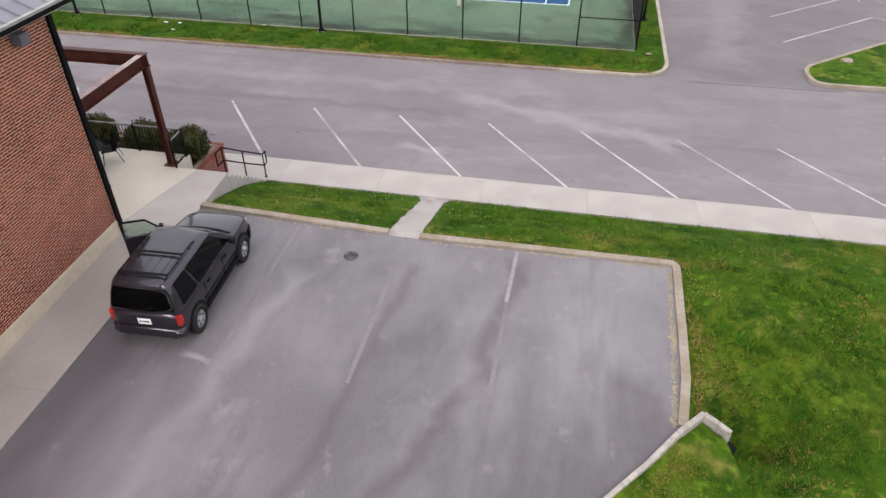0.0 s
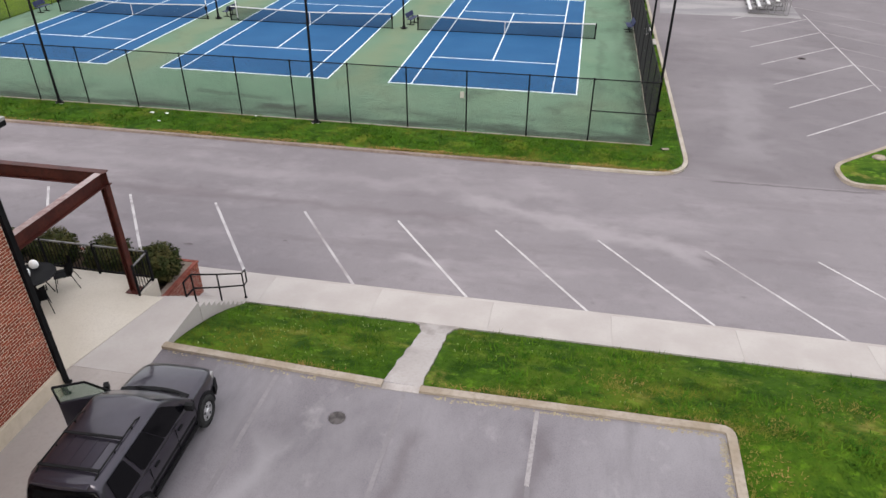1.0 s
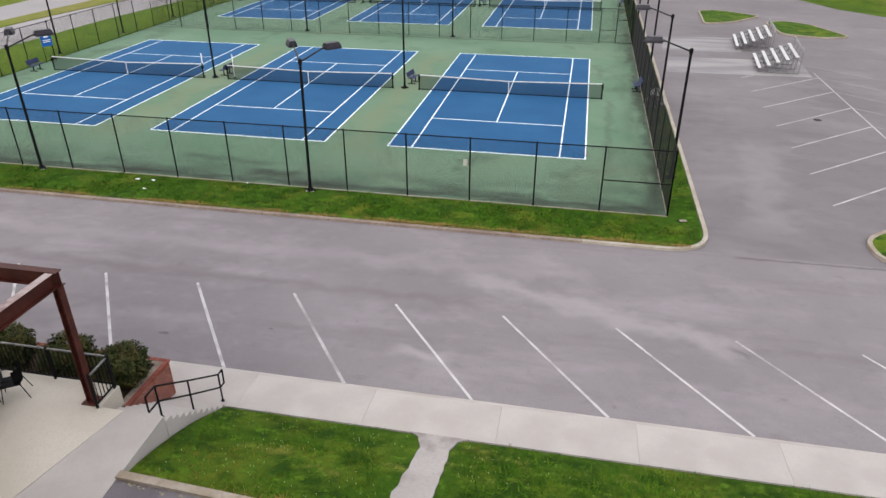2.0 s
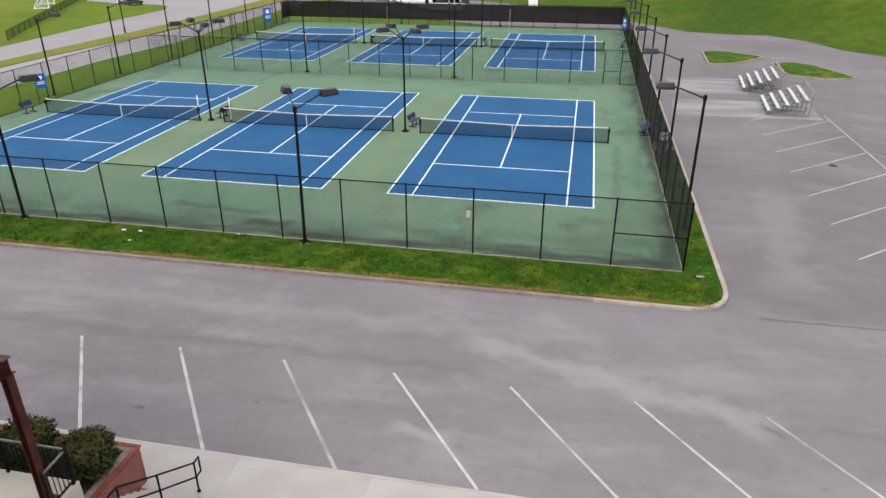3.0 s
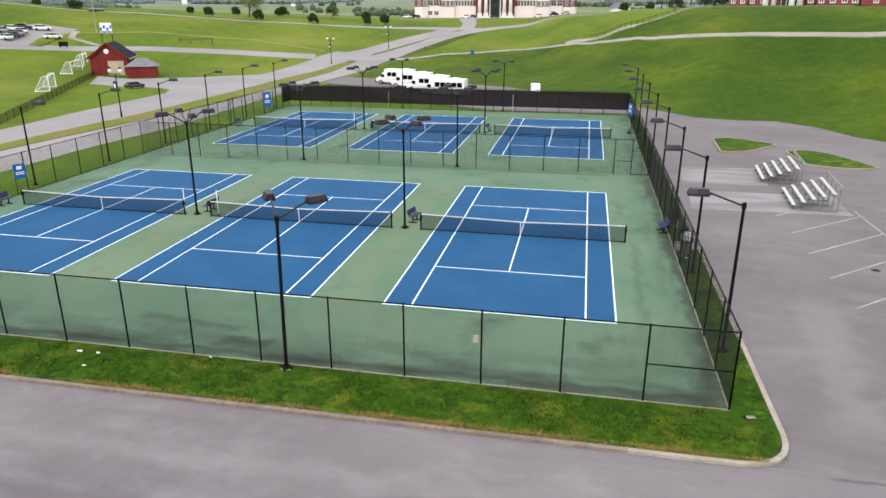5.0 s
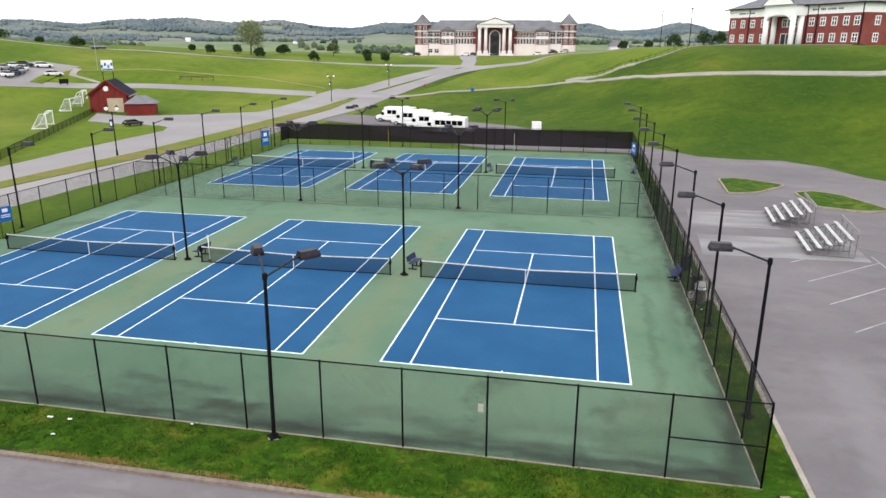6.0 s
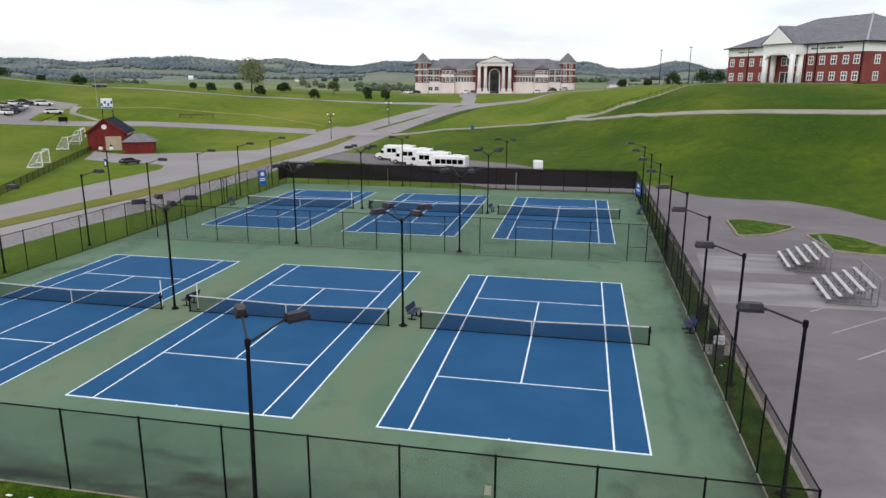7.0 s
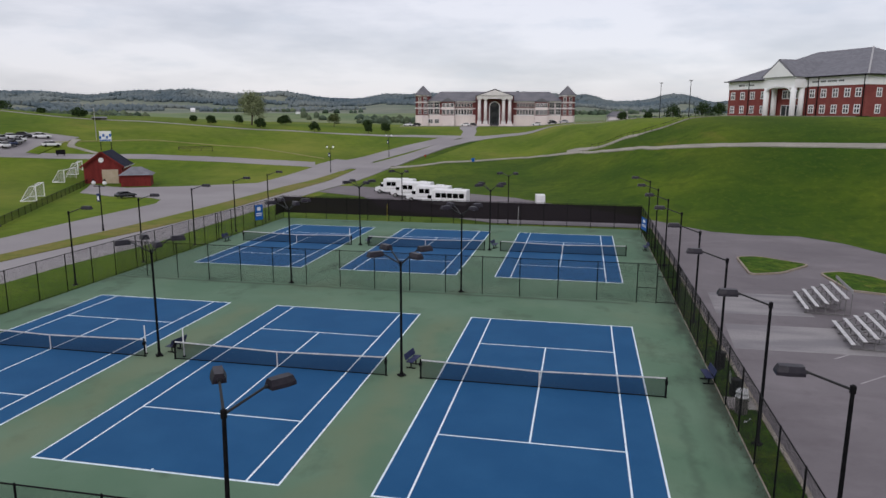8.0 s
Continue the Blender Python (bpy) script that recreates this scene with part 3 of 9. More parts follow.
# lower car park east of the courts, with its bend round the end of the courts
bm = bmesh.new()
prism(bm, [(14.2, -9.56), (14.2, -9.70), (120, -9.70), (120, 20), (95, 40), (60, 44), (44, 48), (38.6, 54.4), (36.4, 60.5), (32.7, 64.7), (27.8, 64.6), (23.1, 66), (17.4, 73.6), (13.3, 79.6), (9.3, 83.2), (0.4, 91.0), (-3.8, 95.7), (-12, 100), (-24, 104),
           (-36, 108), (-40, 108), (-40, 97), (-30, 92), (-22, 78), (-12, 72), (-4, 67.2), (16.05, 67.2), (16.05, -7.7)], -0.05, 0.0)
structure("road_east", bm, EAST_ASPHALT, "worn grey asphalt car park with faded bay lines", "car park")

# upper car park
bm = bmesh.new()
prism(bm, [(1.47, -75), (13.6, -75), (13.6, -34.0), (14.62, -32.4), (14.78, -30.9), (14.84, -27.0), (1.3, -26.7), (1.47, -31)], 1.95, 2.05)
structure("road_upper_lot", bm, LOT_ASPHALT, "mottled grey asphalt of the upper car park", "car park")

# ---- kerbs, pavement and lawns by the street ----
def kerb(name, line, label, width=0.3, thick=0.2, lift=0.0, zfun=None, step=2.0, close=False, mat_=None):
    b = bmesh.new()
    ribbon(b, line, width, thick, zfun or ground_z, step=step, lift=lift, close=close)
    return structure(name, b, mat_ or KERB, label, "kerb")


CORNER = rounded([(-170, -9.78), (16.12, -9.78), (16.12, 66.6)], 1.9, 8, (1,))
KERB_SOILED = surface("soiled_kerb_concrete", (0.205, 0.155, 0.135, 1), (0.27, 0.22, 0.185, 1), 0.7, (0.14, 0.105, 0.09, 1), 7, 0.9, 0.25, 60, fine_amount=0.35)
KERB_PALE = surface("pale_kerb_concrete", (0.33, 0.29, 0.24, 1), (0.40, 0.36, 0.31, 1), 1.1, (0.24, 0.205, 0.165, 1), 9, 0.9, 0.2, 60, fine_amount=0.3)
kerb("kerb_verge_south", [CORNER[0], (11.0, -9.78)], "soiled concrete kerb along the grass verge", 0.19, 0.17, -0.06, lambda x, y: 0.0, mat_=KERB_SOILED)
kerb("kerb_verge", [(11.0, -9.78)] + CORNER[1:], "pale weathered concrete kerb round the corner of the verge", 0.19, 0.17, -0.06, lambda x, y: 0.0, mat_=KERB_PALE)
def verge_z(x, y):
    """The verge rises gently from the fence to the kerb."""
    return -0.01 + 0.10 * ease(max(-6.55 - y, x - 14.72) / 1.25)


bm = bmesh.new()
OUTER = [(-40, -9.66)] + rounded([(-40, -9.66), (16.0, -9.66), (16.0, 66.6)], 1.8, 8, (1,))[1:-1] + [(16.0, 66.6)]
bands = []
for off in (0.0, 0.3, 0.6, 0.9, 1.2):
    bands.append([(-40, -6.55 - off)] + [(14.72 + off, -6.55 - off)] * (len(OUTER) - 2) + [(14.72 + off, 66.6)])
bands.append(OUTER)
bands = [[bm.verts.new((x, y, verge_z(x, y))) for x, y in dict.fromkeys(row)] for row in bands]
for r, q in zip(bands, bands[1:-1]):
    for i in range(2):
        bm.faces.new((r[i], q[i], q[i + 1], r[i + 1]))
r, q = bands[-2], bands[-1]
bm.faces.new((r[0], q[0], q[1], r[1]))
for i in range(1, len(q) - 2):
    bm.faces.new((r[1], q[i], q[i + 1]))
bm.faces.new((r[1], q[-2], q[-1], r[2]))
structure("lawn_verge", bm, VERGE_GRASS, "green grass verge between the fence and the kerb", "lawn")
WEST_GRASS = surface("mown_west_grass", (0.098, 0.150, 0.013, 1), (0.066, 0.118, 0.009, 1), 0.25, (0.045, 0.085, 0.007, 1), 3, 0.95, 0.5, 8, fine_amount=0.35, spec=0.1, detail=8.0)
bm = bmesh.new()
prism(bm, [(-32.9, -6.55), (-40, -6.55), (-40, 20), (-39.9, 32), (-38.6, 45), (-39.5, 70), (-38, 84), (-30, 78), (-18, 71), (-8, 67), (-8, 65.55), (-32.9, 65.55)], -0.1, 0.05)
structure("lawn_west", bm, WEST_GRASS, "green grass strip west and north of the courts", "lawn")

# pavement slabs along the parking bays
walkway = tagged(new("pavement"), "pale concrete pavement of long slabs along the parking bays", "pavement", "", "structure")
slab = bmesh.new()
prism(slab, [(0.0025, -22.38), (3.6575, -22.38), (3.6575, -20.77), (0.0025, -20.77)], 0.1, lambda x, y: 0.235 + 0.115 * (-20.77 - y) / 1.61)
slab_me = None
for i in range(-14, 16):
    if slab_me is None:
        o = part("slab", slab, CONCRETE, walkway)
        slab_me = o.data
    else:
        o = new("slab", slab_me)
        o.parent = walkway
    o.location = (1.66 + 3.66 * i, 0, 0)
bm = bmesh.new()
ribbon(bm, [(-60, -20.71), (60, -20.71)], 0.1, 0.075, lambda x, y: 0.155, step=6)
structure("kerb_pavement", bm, CONCRETE, "concrete kerb edge of the pavement", "kerb")

# short path through the grass bank
bm = bmesh.new()
PATH_ENDS = [(-22.36, 6.68, 8.28), (-22.6, 6.98, 8.04), (-23.2, 7.17, 7.94), (-24.2, 7.17, 7.97), (-25.4, 7.13, 8.0), (-26.97, 7.06, 7.98)]
rows = []
for k in range(41):
    y = -22.36 - 4.61 * k / 40
    (ya, la, ra), (yb, lb, rb) = next((p, q) for p, q in zip(PATH_ENDS, PATH_ENDS[1:]) if y >= q[0] - 1e-6)
    f = (y - ya) / (yb - ya)
    xa = la + (lb - la) * f + 0.05 * noise.noise((y * 2.6, 3.1, 0.0))
    xb = ra + (rb - ra) * f + 0.05 * noise.noise((y * 2.6, 8.4, 0.0))
    z = ground_z(7.1, y) + 0.05 if y < -22.4 else 0.35
    z = max(z, 0.33)
    rows.append([bm.verts.new(c) for c in ((xa, y, z), (xb, y, z), (xb, y, z - 0.25), (xa, y, z - 0.25))])
for r, s in zip(rows, rows[1:]):
    for i in range(4):
        bm.faces.new((r[i], r[(i + 1) % 4], s[(i + 1) % 4], s[i]))
bm.faces.new(rows[0]), bm.faces.new(rows[-1])
CONCRETE_DIRTY = surface("dirty_path_concrete", (0.34, 0.31, 0.295, 1), (0.39, 0.36, 0.345, 1), 0.6, (0.28, 0.25, 0.235, 1), 12, 0.85, 0.06, 120, fine_amount=0.2)
tint_layer(CONCRETE_DIRTY, (0.19, 0.165, 0.15, 1), 1.1, 0.5, 0.68, (1, 0.45, 1), 0.75, detail=9.0)
structure("pavement_link", bm, CONCRETE_DIRTY, "worn concrete path up the grass bank", "path")

# kerbs of the upper car park, lowered where the path meets it
top_lot = lambda x, y: 1.98
kerb("kerb_lot_a", [(1.36, -26.66), (7.1, -26.94)], "stained concrete kerb at the head of the parking bays", 0.20, 0.15, 0, top_lot)
kerb("kerb_lot_b", rounded([(8.0, -26.96), (14.86, -26.9), (14.82, -29.5), (14.78, -31.0), (14.62, -32.3)], 0.22, 4, (1,)), "stained concrete kerb round the corner of the parking bays", 0.20, 0.14, 0, top_lot, 0.6)
bm = bmesh.new()
box(bm, 7.1, 8.0, -27.08, -26.86, 1.9, 2.068, 0.01)
structure("kerb_lot_ramp", bm, CONCRETE_DIRTY, "lowered concrete kerb at the foot of the path", "kerb")
SAND = surface("sandy_grit", (0.34, 0.29, 0.19, 1), (0.26, 0.23, 0.18, 1), 2.0, (0.16, 0.13, 0.1, 1), 20, 0.95, 0.3)
random.seed(14)
bm = bmesh.new()
for (ax, ay), (bx, by), count in (((8.4, -27.13), (14.55, -27.08), 330), ((14.70, -27.15), (14.64, -29.5), 420), ((14.64, -29.5), (14.50, -32.3), 420), ((1.6, -26.84), (7.0, -27.12), 110)):
    for _ in range(count):
        f = random.random()
        x, y = ax + (bx - ax) * f, ay + (by - ay) * f
        if noise.noise((x * 1.3, y * 1.3, 4.0)) + random.uniform(-0.3, 0.3) < -0.12:
            continue
        x, y, r = x + random.gauss(0, 0.035) - (0.03 if ax > 14 else 0), y + random.gauss(0, 0.03), random.uniform(0.012, 0.045)
        ring_ = [bm.verts.new((x + r * math.cos(k * 1.2566 + f) * random.uniform(0.6, 1.2), y + r * math.sin(k * 1.2566 + f) * random.uniform(0.6, 1.2), 2.051)) for k in range(5)]
        tip_ = bm.verts.new((x, y, 2.051 + 0.35 * r))
        for k in range(5):
            bm.faces.new((ring_[k], ring_[(k + 1) % 5], tip_))
tagged(link_mesh("kerb_grit", bm, SAND), "washed sand and grit gathered along the kerb", "grit", "", "stuff")

HEADSTONE = surface("rough_pale_concrete", (0.42, 0.39, 0.36, 1), (0.34, 0.31, 0.28, 1), 2.0, (0.22, 0.19, 0.17, 1), 8, 0.9, 0.5, 30, per_object=0.12)
# headwall of rough concrete with a drain pipe
wall = thing("headwall", pose(0, 0, 0), "rough pale concrete headwall above a black drain pipe", "retaining wall")
random.seed(3)
line = [(12.2, -35.6), (13.14, -34.25), (13.9, -33.35), (14.5, -32.55), (15.05, -31.95), (15.3, -32.15), (15.52, -32.36)]
k = 0
for p, q in zip(line, line[1:]):
    p, q = Vector(p), Vector(q)
    n = max(1, int((q - p).length / 0.8))
    for i in range(n):
        a_, c_ = p.lerp(q, i / n), p.lerp(q, (i + 1.0) / n)
        b = bmesh.new()
        h = 2.19 + random.uniform(-0.02, 0.02)
        beam(b, (a_.x, a_.y, h - 0.25), (c_.x, c_.y, h - 0.25 + random.uniform(-0.02, 0.02)), 0.11 + random.uniform(-0.02, 0.03), 0.5, 0, 0.03)
        part("stone", b, HEADSTONE, wall)
        k += 1
b = bmesh.new()
tube(b, (15.36, -32.75, 1.78), (15.56, -32.35, 1.74), 0.155, 16, caps=False)
tube(b, (15.36, -32.75, 1.78), (15.56, -32.35, 1.74), 0.13, 16, caps=False)
part("drain_pipe", b, BLACK, wall, "black corrugated drain pipe")
wall_fill = bmesh.new()
prism(wall_fill, [(13.2, -34.2), (14.5, -32.6), (15.0, -32.05), (15.45, -32.45), (16.5, -36), (12.3, -36)], 1.6, lambda x, y: 2.13 - 0.05 * (x - 13))
structure("lawn_by_headwall", wall_fill, GRASS, "patchy grass behind the headwall", "lawn")


FADED2 = surface("greyed_road_paint", (0.46, 0.44, 0.44, 1), (0.32, 0.30, 0.305, 1), 0.8, (0.2, 0.185, 0.19, 1), 14, 0.85, fine_amount=0.3)
FADED3 = surface("thin_road_paint", (0.29, 0.27, 0.273, 1), (0.22, 0.202, 0.207, 1), 0.7, (0.18, 0.165, 0.17, 1), 12, 0.85, fine_amount=0.4)
# ---- painted bays ----
def stripe(p, q, width, material, z, label, group, zq=None):
    b = bmesh.new()
    p, q = Vector(p), Vector(q)
    n = 4
    s = Vector(((q - p).y, -(q - p).x)).normalized() * width / 2
    rws = []
    for i in range(n + 1):
        c = p.lerp(q, i / n)
        zz = z(c.x, c.y)
        rws.append([b.verts.new((v.x, v.y, zz + h)) for v in (c - s, c + s) for h in (0.0, 0.006)])
    for r, t in zip(rws, rws[1:]):
        for i, j in ((0, 1), (1, 3), (3, 2), (2, 0)):
            b.faces.new((r[i], r[j], t[j], t[i]))
    b.faces.new([rws[0][i] for i in (0, 1, 3, 2)]), b.faces.new([rws[-1][i] for i in (0, 1, 3, 2)])
    return tagged(link_mesh("bay_line", b, material), label, "road marking", group)


for k in range(-7, 10):
    stripe((0.45 + 3.82 * k, -20.62), (-3.04 + 3.82 * k, -15.88), 0.10 if k < 2 else 0.085, PAINT, lambda x, y: road_z(x, y) - 0.001, "worn white bay line painted on the asphalt street", "street bay lines")
for x, mat_ in ((4.53, FADED), (7.64, FADED), (10.70, FADED3)):
    stripe((x + 0.02, -27.1), (x - 0.03, -32.45 if mat_ is FADED else -29.2), 0.10, mat_, lambda x, y: 2.049, "faded bay line on the upper car park", "upper bay lines")
stripe((10.69, -29.2), (10.67, -32.45), 0.10, FADED, lambda x, y: 2.049, "almost worn-off end of a bay line on the upper car park", "upper bay lines")
for k in range(-1, 6):
    y = 0.1 + 3.95 * k
    stripe((22.3, y), (28.0, y + 4.95), 0.09, FADED2, lambda x, y: -0.001, "worn white bay line on the lower car park", "lower bay lines")
    stripe((28.1, y + 4.95), (33.8, y), 0.09, FADED3, lambda x, y: -0.001, "faded bay line on the lower car park", "lower bay lines")
stripe((28.05, 4), (28.05, 22.3), 0.09, FADED2, lambda x, y: 0.001, "long white spine line between two rows of bays", "lower bay lines")

# added disc with a rim, standing for a dark stain on the asphalt
cover = thing("stain_disc", pose(6.39, -28.16, 2.05), "dark round disc for a stain on the asphalt", "manhole cover")
b = bmesh.new()
tube(b, (0, 0, -0.03), (0, 0, 0.006), 0.19, 24)
part("lid", b, surface("dark_stain_tone", (0.05, 0.045, 0.045, 1), (0.10, 0.09, 0.09, 1), 5.0, rough=0.8, bump=0.4, bump_scale=40), cover)
b = bmesh.new()
for i in range(24):
    a0, a1 = 2 * math.pi * i / 24, 2 * math.pi * (i + 1) / 24
    vs = [b.verts.new((math.cos(t) * r, math.sin(t) * r, z)) for t, r, z in ((a0, 0.195, 0.004), (a1, 0.195, 0.004), (a1, 0.22, 0.003), (a0, 0.22, 0.003))]
    b.faces.new(vs)
part("frame", b, LOT_ASPHALT, cover)

# ---- terrace, steps and planter ----
Z0 = 2.06
terrace = tagged(new("pavement_terrace"), "pale concrete terrace and apron along the brick building", "terrace", "", "structure")
JOINT_Y = -33.9
CONCRETE_WORN = surface("stained_apron_concrete", (0.315, 0.282, 0.265, 1), (0.365, 0.33, 0.31, 1), 0.4, (0.27, 0.24, 0.222, 1), 12, 0.85, 0.06, 120, fine_amount=0.15)
tint_layer(CONCRETE_WORN, (0.20, 0.172, 0.15, 1), 0.6, 0.5, 0.72, (1, 0.35, 1), 0.65, rot=30, detail=8.0)
TERRACE_PALE = surface("buff_concrete", (0.46, 0.42, 0.36, 1), (0.52, 0.48, 0.42, 1), 0.4, (0.38, 0.34, 0.29, 1), 22, 0.85, 0.1, 120, fine_amount=0.2)
for outline, mat_ in (([(-9, -28.2), (-0.55, -28.2), (0.25, -24.78), (-0.4, -24.78), (-0.4, -23.98), (-9, -23.98)], TERRACE_PALE),
                      ([(-0.425, -27.75), (1.405, -27.75), (1.3, -24.78), (0.257, -24.78)], CONCRETE),
                      ([(-0.2, JOINT_Y), (1.46, JOINT_Y), (1.405, -27.757), (-0.427, -27.757), (-0.533, -28.2), (-0.2, -28.2)], CONCRETE_WORN),
                      ([(-0.2, -70), (1.46, -70), (1.46, JOINT_Y - 0.006), (-0.2, JOINT_Y - 0.006)], CONCRETE_WORN)):
    b = bmesh.new()
    prism(b, outline, 0.2 if outline[0][1] > -30 else 1.8, Z0)
    part("slab", b, mat_, terrace)

steps = tagged(new("stairs"), "flight of pale concrete steps from the terrace to the pavement", "stairs", "", "structure")
for i in range(10):
    b = bmesh.new()
    z = Z0 - 0.17 * (i + 1) + 0.0
    box(b, -0.1, 1.32, -24.78 + 0.242 * i, -24.78 + 0.242 * (i + 1) + 0.02, 0.2, max(z, 0.37), 0.008)
    part("step", b, CONCRETE, steps)

rail = thing("stair_handrail", pose(0, 0, 0), "black tubular steel handrail beside the concrete steps", "handrail")
PX = 1.24
tops = [(PX, -24.76, Z0 + 0.88), (PX, -23.55, 1.26 + 0.88), (PX, -22.2, 0.36 + 0.92)]
for x, y, z in tops:
    b = bmesh.new()
    base = 2.0 if y < -24 else (1.15 if y < -23 else 0.36)
    tube(b, (x, y, base), (x, y, z), 0.024, 8)
    tube(b, (x, y, base), (x, y, base + 0.02), 0.05, 8)
    part("post", b, BLACK, rail)
for drop, nm in ((0.0, "top_rail"), (0.45, "mid_rail")):
    b = bmesh.new()
    pts = [(PX, -25.15, tops[0][2] - drop)] + [(x, y, z - drop) for x, y, z in tops] + [(PX, -21.98, tops[2][2] - drop)]
    for p, q in zip(pts, pts[1:]):
        tube(b, p, q, 0.024, 8)
    part(nm, b, BLACK, rail)
for y, z in ((-25.15, tops[0][2]), (-21.98, tops[2][2])):
    b = bmesh.new()
    tube(b, (PX, y, z), (PX, y, z - 0.45), 0.024, 8)
    part("return", b, BLACK, rail)

rail = thing("stair_handrail", pose(21.95, 0, 0), "black tubular steel handrail at the edge of the pavement", "handrail")
ends = [(-22.1, 1.28), (-22.35, 1.28), (-23.6, 1.95), (-24.6, 2.45)]
for drop, nm in ((0.0, "top_rail"), (0.45, "mid_rail")):
    b = bmesh.new()
    for (ya, za), (yb, zb) in zip(ends, ends[1:]):
        tube(b, (0, ya, za - drop), (0, yb, zb - drop), 0.024, 8)
    part(nm, b, BLACK, rail)
for y, z in ends:
    b = bmesh.new()
    tube(b, (0, y, z), (0, y, z - 0.45 if y > -22.2 else ground_z(21.95, y) - 0.05), 0.024, 8)
    part("return" if y > -22.2 else "post", b, BLACK, rail)

# planter with its brick walls and stone cap
planter = thing("brick_planter", pose(-0.11, -0.11, 0), "red brick planter with a stained stone and brick cap", "planter")
b = bmesh.new()
box(b, -9, -0.16, -22.22, -22.02, 0.2, 1.44)
box(b, -0.4, -0.16, -23.98, -22.22, 0.2, 1.44)
part("core", b, surface("pale_mortar", (0.40, 0.32, 0.27, 1), (0.32, 0.25, 0.21, 1), 4.0, rough=0.95, bump=0.2), planter)
b = bmesh.new()
box(b, -9, -0.24, -22.24, -22.10, 1.44, 1.495, 0.012)
box(b, -0.42, -0.243, -23.98, -22.242, 1.44, 1.495, 0.012)
part("cap", b, surface("brown_stained_stone", (0.20, 0.16, 0.13, 1), (0.27, 0.22, 0.19, 1), 2.0, (0.11, 0.09, 0.075, 1), 12, 0.9, 0.3), planter, "brown-stained stone cap")
for k in range(24):
    b = bmesh.new()
    box(b, -0.24, -0.118, -23.97 + 0.0785 * k, -23.90 + 0.0785 * k, 1.44, 1.505, 0.006)
    part("cap_brick", b, PLANTER_BRICK, planter)
for k in range(30):
    b = bmesh.new()
    box(b, -0.188 - 0.0785 * k, -0.118 - 0.0785 * k, -22.097, -21.975, 1.44, 1.505, 0.006)
    part("cap_brick", b, PLANTER_BRICK, planter)
b = bmesh.new()
box(b, -9, -2.48, -22.097, -21.975, 1.44, 1.5, 0.006)
part("cap_course", b, PLANTER_BRICK, planter)
b = bmesh.new()
box(b, -9, -0.4, -23.97, -22.22, 0.6, 1.36)
part("soil", b, SOIL, planter, "brown mulch")


def lay_bricks(parent, origin, u, n, length, height, bl=0.1925, bh=0.054, joint=0.0155, singles=300, phase=0, mat_=None, depth=0.005, skip=None):
    """Running-bond bricks on a wall: origin, direction u, outward normal n. The first ones are pieces of their own, the rest one joined part."""
    u, n = Vector(u), Vector(n)
    up = Vector((0, 0, 1))
    rows_ = int(height / (bh + joint))
    pitch = bl + joint
    me_ = None
    rest = bmesh.new()
    count = 0
    rot = Matrix((u, n, up)).transposed().to_4x4()
    for r in range(rows_):
        off = (pitch / 2 if r % 2 else 0.0)
        c = -1
        while True:
            c += 1
            s0 = c * pitch - off
            s1 = s0 + bl
            s0, s1 = max(s0, 0.0), min(s1, length)
            if s0 >= length - 0.03:
                break
            if s1 - s0 < 0.04:
                continue
            z0 = r * (bh + joint)
            out = depth + random.uniform(-0.002, 0.002)
            whole = abs(s1 - s0 - bl) < 1e-6
            if whole and count < singles and (skip is None or skip(s0, z0)):
                if me_ is None:
                    q = bmesh.new()
                    box(q, 0, bl, 0, depth, 0, bh)
                    o = part("brick", q, mat_ or BRICK, parent)
                    me_ = o.data
                else:
                    o = new("brick", me_)
                    o.parent = parent
                o.matrix_basis = Matrix.Translation(Vector(origin) + u * s0 + up * z0) @ rot
                count += 1
            else:
                m_ = Matrix.Translation(Vector(origin) + u * s0 + up * z0) @ rot
                box(rest, 0, s1 - s0, 0, out, 0, bh, 0, m_)
    if len(rest.verts):
        o = part("brickwork", rest, BRICK_MANY, parent)
        tagged(o, kind="stuff")
    else:
        rest.free()


BRICK_MANY = surface("red_brick_wall", (0.205, 0.046, 0.026, 1), (0.27, 0.070, 0.038, 1), 1.2, (0.12, 0.03, 0.02, 1), 9, 0.9, 0.3, 90)
nt = BRICK_MANY.node_tree
geo = nt.nodes.new("ShaderNodeNewGeometry")
r_ = nt.nodes.new("ShaderNodeMapRange")
r_.inputs["To Min"].default_value, r_.inputs["To Max"].default_value = 0.75, 1.25
nt.links.new(geo.outputs["Random Per Island"], r_.inputs["Value"])
hs = nt.nodes.new("ShaderNodeHueSaturation")
old = nt.nodes["Principled BSDF"].inputs["Base Color"].links[0].from_socket
nt.links.new(old, hs.inputs["Color"])
nt.links.new(r_.outputs[0], hs.inputs["Value"])
nt.links.new(hs.outputs[0], nt.nodes["Principled BSDF"].inputs["Base Color"])


